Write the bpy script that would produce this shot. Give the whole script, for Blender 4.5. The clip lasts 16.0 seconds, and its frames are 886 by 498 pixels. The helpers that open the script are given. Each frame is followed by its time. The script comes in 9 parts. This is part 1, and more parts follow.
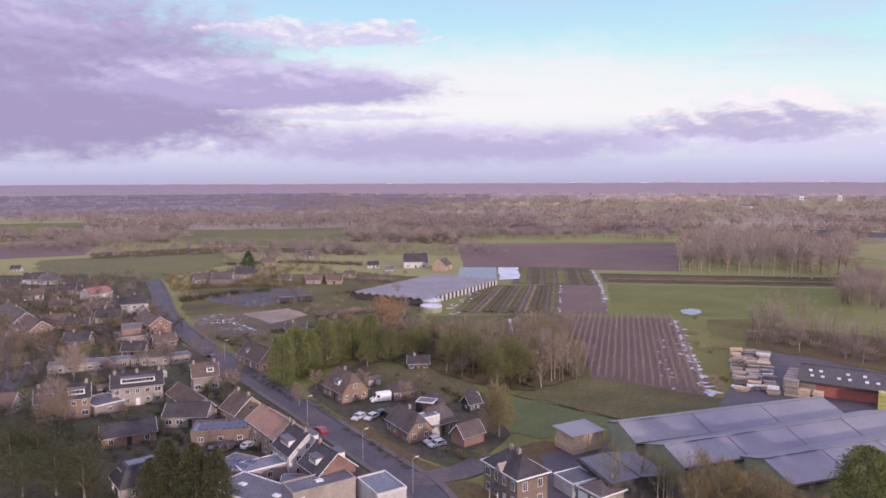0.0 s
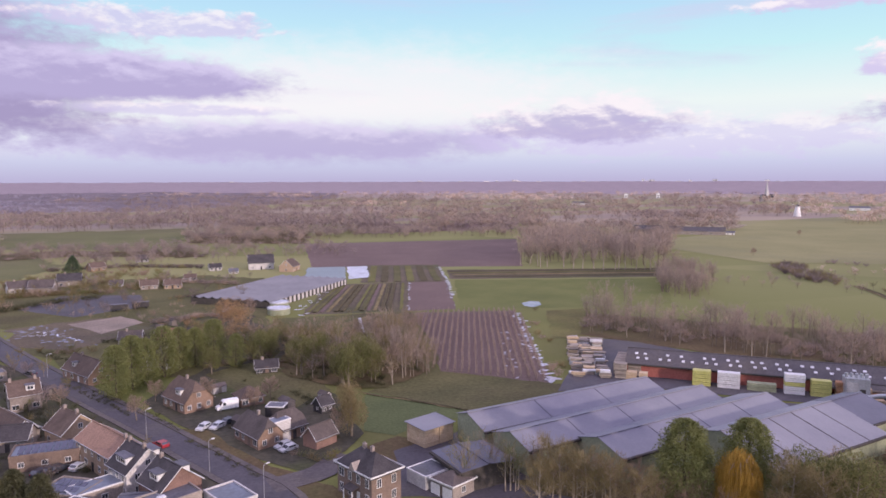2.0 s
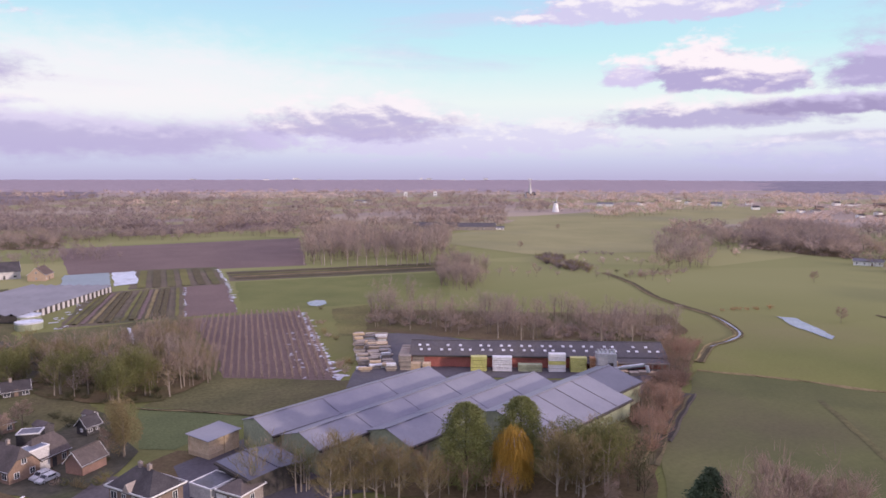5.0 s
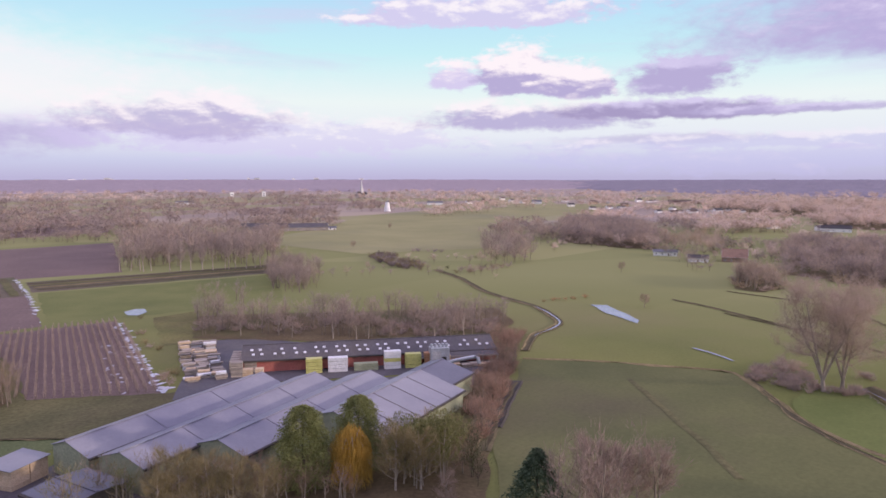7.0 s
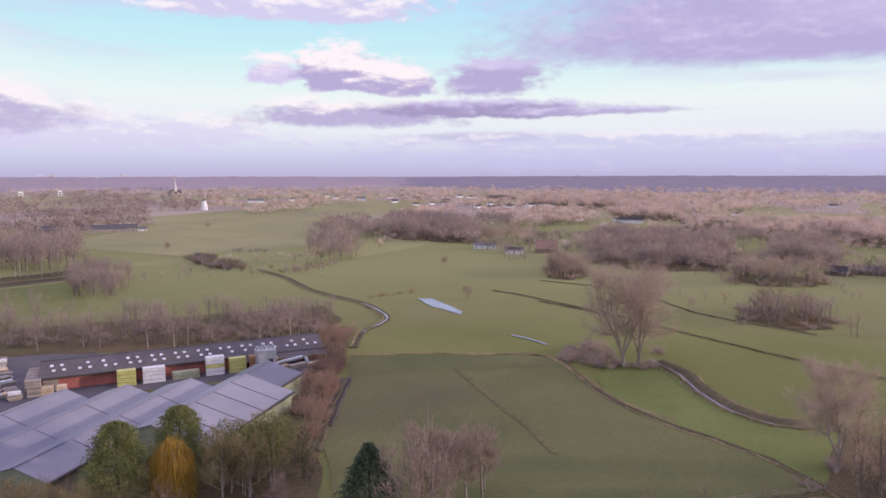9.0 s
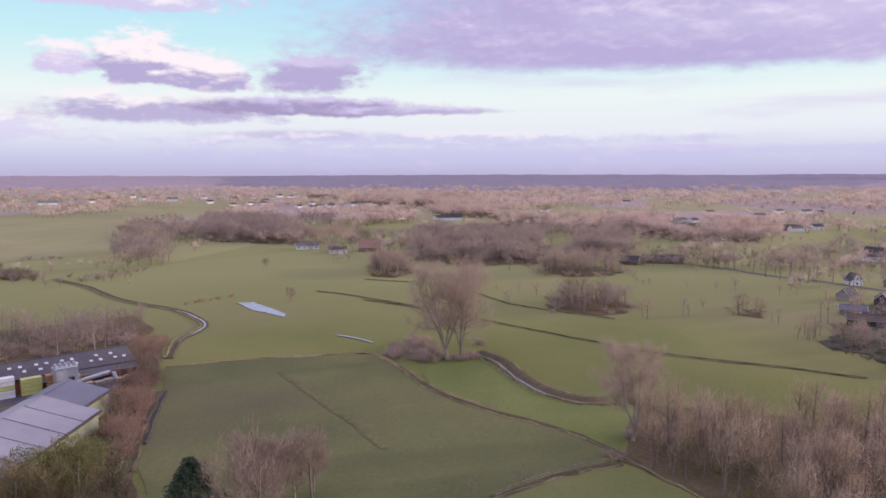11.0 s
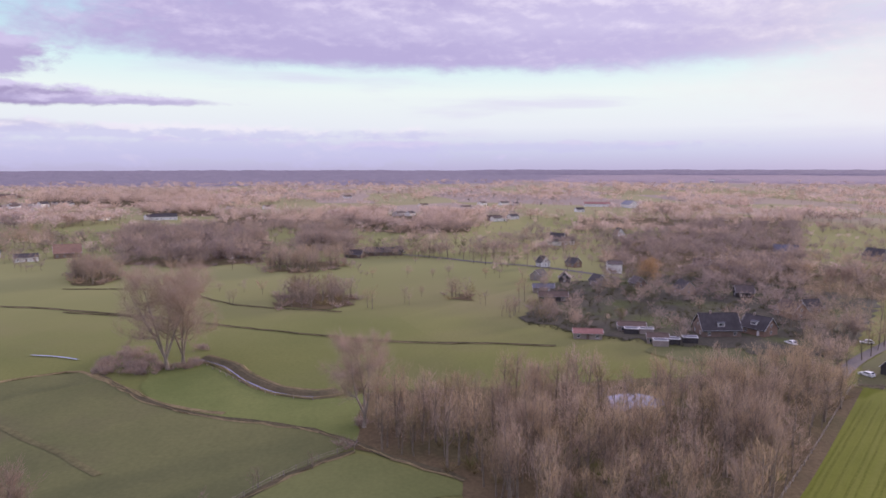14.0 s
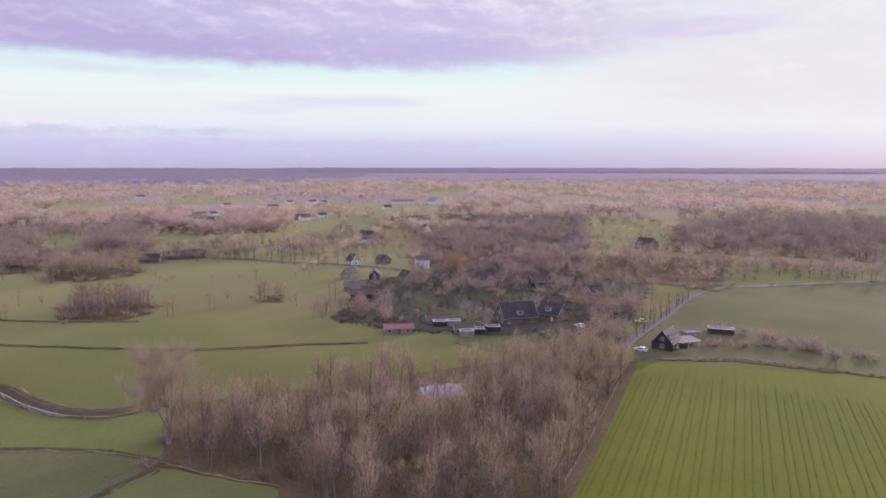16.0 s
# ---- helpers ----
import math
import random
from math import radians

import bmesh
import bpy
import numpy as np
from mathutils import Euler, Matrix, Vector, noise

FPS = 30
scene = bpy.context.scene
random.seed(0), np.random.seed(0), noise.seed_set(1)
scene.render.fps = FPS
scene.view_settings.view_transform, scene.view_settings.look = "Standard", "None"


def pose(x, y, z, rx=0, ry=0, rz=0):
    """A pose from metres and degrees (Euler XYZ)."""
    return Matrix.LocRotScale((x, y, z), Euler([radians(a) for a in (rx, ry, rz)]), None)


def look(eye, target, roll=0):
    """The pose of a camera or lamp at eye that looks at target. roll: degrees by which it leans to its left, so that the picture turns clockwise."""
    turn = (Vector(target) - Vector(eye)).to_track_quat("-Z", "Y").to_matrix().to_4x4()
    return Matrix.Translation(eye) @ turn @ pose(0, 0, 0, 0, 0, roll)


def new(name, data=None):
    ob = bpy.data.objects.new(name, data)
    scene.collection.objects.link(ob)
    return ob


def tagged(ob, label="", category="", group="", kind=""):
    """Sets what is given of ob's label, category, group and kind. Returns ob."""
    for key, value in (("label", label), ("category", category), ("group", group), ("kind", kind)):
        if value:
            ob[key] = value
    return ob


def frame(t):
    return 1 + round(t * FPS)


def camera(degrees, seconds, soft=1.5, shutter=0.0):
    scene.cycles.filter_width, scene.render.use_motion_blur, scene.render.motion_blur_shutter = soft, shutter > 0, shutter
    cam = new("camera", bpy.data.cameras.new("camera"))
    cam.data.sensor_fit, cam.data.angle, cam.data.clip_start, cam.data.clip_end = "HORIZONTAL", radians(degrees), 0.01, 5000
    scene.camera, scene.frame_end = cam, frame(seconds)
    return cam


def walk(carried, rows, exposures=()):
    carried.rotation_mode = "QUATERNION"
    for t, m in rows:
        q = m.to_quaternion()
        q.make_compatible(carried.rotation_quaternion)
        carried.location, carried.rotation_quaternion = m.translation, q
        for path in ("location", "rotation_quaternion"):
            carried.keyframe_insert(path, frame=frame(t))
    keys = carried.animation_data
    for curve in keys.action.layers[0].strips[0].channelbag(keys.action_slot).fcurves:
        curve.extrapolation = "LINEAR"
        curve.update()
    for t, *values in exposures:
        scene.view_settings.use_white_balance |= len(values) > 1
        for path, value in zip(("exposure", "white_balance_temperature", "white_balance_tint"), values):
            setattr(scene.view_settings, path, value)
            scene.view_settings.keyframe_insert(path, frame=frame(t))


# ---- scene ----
cam = camera(65.15, 16.0, soft=1.6)
PATH = [
    (0, pose(-0.00, -0.00, 60.00, 84.441, 0.207, -0.000)),
    (0.5, pose(-0.06, -0.12, 60.02, 84.415, 0.283, -3.303)),
    (1, pose(-0.11, -0.24, 60.03, 84.369, 0.221, -6.603)),
    (1.5, pose(-0.17, -0.36, 60.05, 84.324, 0.137, -9.839)),
    (2, pose(-0.24, -0.48, 60.06, 84.298, 0.130, -12.539)),
    (2.5, pose(-0.30, -0.61, 60.07, 84.254, 0.106, -15.240)),
    (3, pose(-0.38, -0.73, 60.08, 84.238, 0.070, -18.022)),
    (3.5, pose(-0.46, -0.87, 60.09, 84.200, -0.009, -20.944)),
    (4, pose(-0.56, -1.01, 60.10, 84.179, -0.044, -23.993)),
    (6.5, pose(-1.06, -1.73, 60.13, 84.141, -0.055, -40.591)),
    (7, pose(-1.17, -1.87, 60.14, 84.128, -0.011, -44.173)),
    (7.5, pose(-1.29, -2.00, 60.15, 84.072, 0.025, -47.766)),
    (8, pose(-1.42, -2.13, 60.17, 84.044, 0.029, -51.314)),
    (8.5, pose(-1.56, -2.24, 60.20, 83.922, 0.075, -54.967)),
    (9, pose(-1.72, -2.33, 60.23, 83.861, 0.075, -58.576)),
    (11.5, pose(-2.54, -2.73, 60.41, 83.687, 0.070, -76.852)),
    (12, pose(-2.71, -2.79, 60.45, 83.590, 0.037, -80.560)),
    (12.5, pose(-2.90, -2.81, 60.51, 83.520, 0.033, -84.323)),
    (13, pose(-3.10, -2.81, 60.57, 83.455, 0.027, -88.081)),
    (13.5, pose(-3.30, -2.79, 60.63, 83.413, 0.058, -91.877)),
    (14, pose(-3.51, -2.76, 60.70, 83.370, 0.057, -95.742)),
    (14.5, pose(-3.73, -2.72, 60.78, 83.328, 0.010, -99.633)),
    (15, pose(-3.95, -2.67, 60.85, 83.289, 0.011, -103.581)),
    (15.5, pose(-4.18, -2.62, 60.93, 83.262, -0.003, -107.519)),
    (16, pose(-4.40, -2.57, 61.01, 83.200, -0.038, -111.460)),
]
walk(cam, PATH, [(0, 0.0, 6300, 23), (16, 0.0, 6300, 23)])

# ---- sky and sun ----
SUN_AZ, SUN_EL = 148.0, 10.5          # degrees, clockwise from +y


def sky():
    w = bpy.data.worlds.new("sky")
    scene.world = w
    w.use_nodes = True
    nt = w.node_tree
    nt.nodes.clear()
    N = nt.nodes.new
    link = nt.links.new

    def val(socket, v):
        if isinstance(v, (int, float)):
            socket.default_value = v
        else:
            link(v, socket)

    def m(op, a, b=0.0, c=0.0, clamp=False):
        n = N("ShaderNodeMath")
        n.operation, n.use_clamp = op, clamp
        for s, v in zip(n.inputs, (a, b, c)):
            val(s, v)
        return n.outputs[0]

    def mix(fac, a, b, mode="MIX"):
        n = N("ShaderNodeMix")
        n.data_type, n.blend_type = "RGBA", mode
        val(n.inputs[0], fac)
        for s, v in ((n.inputs[6], a), (n.inputs[7], b)):
            if isinstance(v, tuple):
                s.default_value = (*v, 1)
            else:
                link(v, s)
        return n.outputs[2]

    def smooth(x, lo, hi):
        n = N("ShaderNodeMapRange")
        n.interpolation_type = "SMOOTHSTEP"
        link(x, n.inputs[0])
        n.inputs[1].default_value, n.inputs[2].default_value = lo, hi
        return n.outputs[0]

    tc = N("ShaderNodeTexCoord")
    sep = N("ShaderNodeSeparateXYZ")
    link(tc.outputs["Generated"], sep.inputs[0])
    x, y, z = sep.outputs
    az = m("MULTIPLY", m("ARCTAN2", x, y), 57.29578)
    el = m("MULTIPLY", m("ARCSINE", z), 57.29578)

    sk = N("ShaderNodeTexSky")
    sk.sky_type, sk.sun_disc = "NISHITA", False
    sk.sun_elevation, sk.sun_rotation = radians(SUN_EL), radians(SUN_AZ)
    sk.air_density, sk.dust_density, sk.ozone_density = 1.0, 1.0, 1.5
    clear = mix(1.0, sk.outputs[0], (SKY_GAIN, SKY_GAIN, SKY_GAIN), "MULTIPLY")

    # thin high cloud: pale blue above, cream lower down, lilac in the haze over the land
    up = N("ShaderNodeMapRange")
    link(el, up.inputs[0])
    up.inputs[1].default_value, up.inputs[2].default_value = 0.0, 60.0
    ramp = N("ShaderNodeValToRGB")
    link(up.outputs[0], ramp.inputs[0])
    # stops from 0.40 up lie out of view, brightened for more ambient light
    stops = ((0.0, (0.52, 0.51, 0.68)), (0.022, (0.61, 0.66, 0.80)), (0.055, (0.82, 0.90, 0.89)), (0.10, (0.86, 0.99, 0.89)), (0.165, (0.58, 0.93, 0.90)),
             (0.24, (0.46, 0.77, 0.92)), (0.40, (0.92, 0.90, 1.22)), (1.0, (1.16, 1.08, 1.42)))
    for i, (p, c) in enumerate(stops):
        e = ramp.color_ramp.elements[i] if i < 2 else ramp.color_ramp.elements.new(p)
        e.position, e.color = p, (*c, 1)
    veil = mix(1.0, ramp.outputs[0], (VEIL, VEIL, VEIL), "MULTIPLY")
    base = mix(0.94, clear, veil)

    def puffs(da, de, scale=1.15, w=0.0, detail=9, rough=0.6, sx=0.115, sy=0.30):
        comb = N("ShaderNodeCombineXYZ")
        link(m("MULTIPLY", m("ADD", az, da), sx), comb.inputs[0])
        link(m("MULTIPLY", m("ADD", el, de), sy), comb.inputs[1])
        comb.inputs[2].default_value = w
        n = N("ShaderNodeTexNoise")
        link(comb.outputs[0], n.inputs["Vector"])
        n.inputs["Scale"].default_value, n.inputs["Detail"].default_value = scale, detail
        n.inputs["Roughness"].default_value, n.inputs["Distortion"].default_value = rough, 0.25
        return n.outputs[0]

    n0 = puffs(0, 0)
    fine = puffs(0, 0, 1.0, 3.3, 7, 0.6, 0.34, 0.75)
    finer = puffs(0, 0, 1.0, 5.1, 6, 0.6, 0.85, 1.7)
    edge = m("ADD", m("MULTIPLY", m("SUBTRACT", n0, 0.5), 0.75), m("ADD", m("MULTIPLY", m("SUBTRACT", fine, 0.5), 0.75), m("MULTIPLY", m("SUBTRACT", finer, 0.5), 0.4)))
    relief = m("ADD", m("SUBTRACT", puffs(0, 0, detail=4), puffs(0.7, 0.9, detail=4)), m("SUBTRACT", puffs(0, 0, 1.0, 3.3, 5, 0.6, 0.34, 0.75), puffs(0.3, 0.4, 1.0, 3.3, 5, 0.6, 0.34, 0.75)))
    streak = puffs(0, 0, 1.6, 7.3, 6, 0.55, 0.03, 0.22)

    def bank(col, a0, e0, wa, we, wl, dark, light, soft=0.5, rough=2.3, amount=1.0, lit=0.35, bumps=2.6):
        """One bank of cloud round azimuth a0 with its base near elevation e0: we up and wl down from there."""
        da = m("DIVIDE", m("SUBTRACT", az, a0), wa)
        dv = m("SUBTRACT", el, e0)
        de = m("MAXIMUM", m("DIVIDE", dv, we), m("DIVIDE", dv, -wl))
        d = m("SQRT", m("ADD", m("MULTIPLY", da, da), m("MULTIPLY", de, de)))
        d = m("ADD", d, m("MULTIPLY", edge, -rough))
        body = smooth(d, 1.0 + soft * 0.5, 1.0 - soft * 0.5)
        top = m("MULTIPLY", m("DIVIDE", dv, we), lit)
        tone = mix(smooth(m("ADD", top, m("MULTIPLY", relief, bumps)), -0.1, 0.75), dark, light)
        return mix(m("MULTIPLY", body, amount), col, tone)

    WARM, LILAC, DEEP, PALE = (0.96, 0.92, 0.88), (0.47, 0.435, 0.63), (0.385, 0.345, 0.52), (0.66, 0.63, 0.80)
    c = base
    c = mix(m("MULTIPLY", smooth(streak, 0.5, 0.75), m("MULTIPLY", smooth(el, 0.5, 3.0), 0.5)), c, PALE)
    c = bank(c, -2, 3.4, 24, 1.1, 1.6, (0.66, 0.63, 0.84), WARM, amount=0.5, lit=0.6)
    c = bank(c, 4, 6.8, 20, 3.6, 2.8, (0.93, 0.93, 0.88), WARM, soft=1.3, rough=1.0, amount=0.7, lit=0.3)
    c = bank(c, 1, 3.2, 17, 1.5, 1.7, LILAC, PALE, soft=0.9, rough=1.2, amount=0.8, lit=0.7, bumps=1.3)
    c = bank(c, 30, 3.4, 14, 1.6, 1.6, (0.66, 0.62, 0.82), WARM, amount=0.55, lit=0.9)
    c = bank(c, -32, 6.5, 20, 7.5, 4.6, DEEP, LILAC, rough=0.8, lit=0.7, bumps=1.4)
    c = bank(c, -34, 11.5, 9, 2.4, 1.2, LILAC, PALE, rough=1.8, amount=0.5, lit=0.7)
    c = bank(c, -14, 7.4, 13, 2.0, 1.6, LILAC, PALE, rough=0.9, lit=0.7, bumps=1.5)
    c = bank(c, -8, 5.4, 8, 0.5, 0.5, PALE, WARM, rough=1.4, amount=0.7, lit=0.7)
    c = bank(c, 24, 4.4, 7.5, 1.9, 1.2, LILAC, WARM, soft=0.7, rough=2.2, amount=0.8, lit=1.0, bumps=2.0)
    c = bank(c, 45, 7.9, 2.4, 1.3, 0.8, PALE, WARM, soft=0.6, lit=1.1, bumps=2.0)
    c = bank(c, 50.6, 8.0, 3.6, 2.6, 1.2, LILAC, WARM, soft=0.5, rough=2.0, lit=1.2, bumps=2.2)
    c = bank(c, 55, 7.2, 3.2, 2.2, 0.9, LILAC, WARM, soft=0.5, rough=2.0, lit=1.0, bumps=2.2)
    c = bank(c, 62.3, 7.5, 4.4, 1.7, 1.1, LILAC, PALE, soft=0.6, rough=1.8, lit=0.7, bumps=1.8)
    c = bank(c, 52, 4.7, 8.5, 1.3, 0.9, LILAC, WARM, soft=0.7, rough=1.9, amount=0.9, lit=1.1, bumps=2.0)
    c = bank(c, 61.5, 5.1, 9.5, 0.85, 0.55, DEEP, PALE, soft=0.6, rough=1.9, lit=0.6, bumps=1.6)
    c = bank(c, 70, 5.0, 7.0, 0.32, 0.25, LILAC, PALE, soft=0.8, rough=1.8, amount=0.85, lit=0.6)
    c = bank(c, 62, 3.0, 8, 0.45, 0.4, LILAC, PALE, soft=0.9, rough=2.2, amount=0.6, lit=0.6)
    c = bank(c, 72, 2.6, 20, 0.7, 0.4, (0.60, 0.62, 0.79), (0.86, 0.86, 0.87), soft=0.7, rough=2.6, amount=0.7, lit=0.9)
    c = bank(c, 100, 1.7, 16, 0.5, 0.4, (0.58, 0.60, 0.78), PALE, soft=0.7, rough=2.4, amount=0.6, lit=0.9)
    c = bank(c, 76, 1.5, 24, 0.8, 1.2, (0.56, 0.56, 0.78), PALE, amount=0.45)
    c = bank(c, 47, 12.6, 12, 1.8, 0.8, PALE, WARM, amount=0.9, lit=0.5)
    c = bank(c, -9, 11.5, 8, 1.2, 0.8, PALE, WARM, amount=0.8)
    c = bank(c, 97, 9.8, 31, 9.0, 1.9, (0.48, 0.448, 0.66), (0.68, 0.65, 0.81), soft=0.6, rough=0.7, lit=0.3, bumps=1.2)
    c = bank(c, 113, 9.6, 15, 5.0, 1.8, (0.55, 0.52, 0.72), (0.76, 0.73, 0.84), soft=0.9, rough=0.9, amount=0.75, lit=0.4, bumps=1.4)
    c = bank(c, 103, 11.4, 19, 1.7, 1.2, (0.66, 0.64, 0.80), (0.84, 0.82, 0.90), soft=1.3, rough=1.5, amount=0.45, lit=0.5, bumps=1.8)
    c = bank(c, 152, 7.0, 30, 16.0, 4.5, (0.82, 0.81, 0.80), (0.94, 0.92, 0.86), soft=0.9, rough=0.6, amount=0.92, bumps=0.9)
    c = bank(c, 131, 10.3, 5.5, 0.9, 0.6, (0.63, 0.61, 0.79), PALE, soft=1.0, rough=1.4, amount=0.6, lit=0.5)
    # the land goes on below, out of sight
    bg = N("ShaderNodeBackground")
    link(c, bg.inputs[0])
    bg.inputs[1].default_value = SKY_STRENGTH
    out = N("ShaderNodeOutputWorld")
    link(bg.outputs[0], out.inputs[0])


SKY_GAIN, SKY_STRENGTH, VEIL = 0.05, 1.0, 1.0
sky()
sun = new("sun", bpy.data.lights.new("sun", "SUN"))
sun.data.energy, sun.data.angle, sun.data.color = 3.3, radians(2.5), (1.0, 0.86, 0.73)
_a, _e = radians(SUN_AZ), radians(SUN_EL)
sun.matrix_world = look((0, 0, 300), (-math.sin(_a) * math.cos(_e) * 10, -math.cos(_a) * math.cos(_e) * 10, 300 - math.sin(_e) * 10))


# ---- materials ----
def surface(name, a, b, scale=0.5, rough=0.85, metal=0.0, fine=6.0, bump=0.15, lo=0.35, hi=0.65, dirt=None, spread=0.0, island=False,
            spec=0.3, stripes=None, grain_by=0.28, thin=0.0):
    """A surface that varies between colours a and b at two sizes. scale, fine: features a metre; dirt: a third colour in patches;
    spread: how far single objects (or islands) differ; stripes: (direction in degrees, metres, strength, colour); thin: share of light let through."""
    mt = bpy.data.materials.new(name)
    mt.use_nodes = True
    nt = mt.node_tree
    N, link = nt.nodes.new, nt.links.new
    bs = nt.nodes["Principled BSDF"]
    geo = N("ShaderNodeNewGeometry")
    pos = geo.outputs["Position"]

    def noise_at(s, detail=5, r=0.6):
        n = N("ShaderNodeTexNoise")
        link(pos, n.inputs["Vector"])
        n.inputs["Scale"].default_value, n.inputs["Detail"].default_value, n.inputs["Roughness"].default_value = s, detail, r
        return n.outputs[0]

    def ramp(v, lo, hi):
        r = N("ShaderNodeMapRange")
        link(v, r.inputs[0])
        r.inputs[1].default_value, r.inputs[2].default_value = lo, hi
        return r.outputs[0]

    def mix(fac, c1, c2, mode="MIX"):
        n = N("ShaderNodeMix")
        n.data_type, n.blend_type = "RGBA", mode
        if isinstance(fac, float):
            n.inputs[0].default_value = fac
        else:
            link(fac, n.inputs[0])
        for s, v in ((n.inputs[6], c1), (n.inputs[7], c2)):
            if isinstance(v, tuple):
                s.default_value = (*v, 1)
            else:
                link(v, s)
        return n.outputs[2]

    big, small = noise_at(scale), noise_at(fine, 4)
    col = mix(ramp(big, lo, hi), a, b)
    if stripes:
        turn, width, strength, tint = stripes
        mp = N("ShaderNodeMapping")
        link(pos, mp.inputs[0])
        mp.inputs["Rotation"].default_value = (0, 0, -radians(turn))
        wv = N("ShaderNodeTexWave")
        wv.bands_direction, wv.wave_profile = "Y", "SIN"
        link(mp.outputs[0], wv.inputs["Vector"])
        wv.inputs["Scale"].default_value = 0.314 / width
        wv.inputs["Distortion"].default_value, wv.inputs["Detail"].default_value = 1.2, 3
        wv.inputs["Detail Scale"].default_value = 0.4
        f = N("ShaderNodeMath")
        f.operation = "MULTIPLY"
        link(wv.outputs["Fac"], f.inputs[0])
        f.inputs[1].default_value = strength
        col = mix(f.outputs[0], col, tint)
    if dirt:
        col = mix(ramp(noise_at(scale * 0.37, 6), 0.5, 0.72), col, dirt)
    grain = N("ShaderNodeMapRange")
    link(small, grain.inputs[0])
    grain.inputs[1].default_value, grain.inputs[2].default_value, grain.inputs[3].default_value, grain.inputs[4].default_value = 0.25, 0.75, 1 - grain_by, 1 + grain_by
    comb = N("ShaderNodeCombineColor")
    for s in comb.inputs:
        link(grain.outputs[0], s)
    col = mix(1.0, col, comb.outputs[0], "MULTIPLY")
    if spread:
        if island:
            rnd = geo.outputs["Random Per Island"]
        else:
            rnd = N("ShaderNodeObjectInfo").outputs["Random"]
        r = N("ShaderNodeMapRange")
        link(rnd, r.inputs[0])
        r.inputs[3].default_value, r.inputs[4].default_value = 1 - spread, 1 + spread
        cc = N("ShaderNodeCombineColor")
        for s in cc.inputs:
            link(r.outputs[0], s)
        col = mix(1.0, col, cc.outputs[0], "MULTIPLY")
    link(col, bs.inputs["Base Color"])
    bs.inputs["Roughness"].default_value, bs.inputs["Metallic"].default_value = rough, metal
    bs.inputs["Specular IOR Level"].default_value = spec
    if bump:
        bp = N("ShaderNodeBump")
        bp.inputs["Strength"].default_value, bp.inputs["Distance"].default_value = bump, 0.3 / fine
        link(small, bp.inputs["Height"])
        link(bp.outputs[0], bs.inputs["Normal"])
    if thin:
        tr, sm = N("ShaderNodeBsdfTranslucent"), N("ShaderNodeMixShader")
        link(col, tr.inputs[0])
        sm.inputs[0].default_value = thin
        link(bs.outputs[0], sm.inputs[1])
        link(tr.outputs[0], sm.inputs[2])
        link(sm.outputs[0], nt.nodes["Material Output"].inputs[0])
    return mt


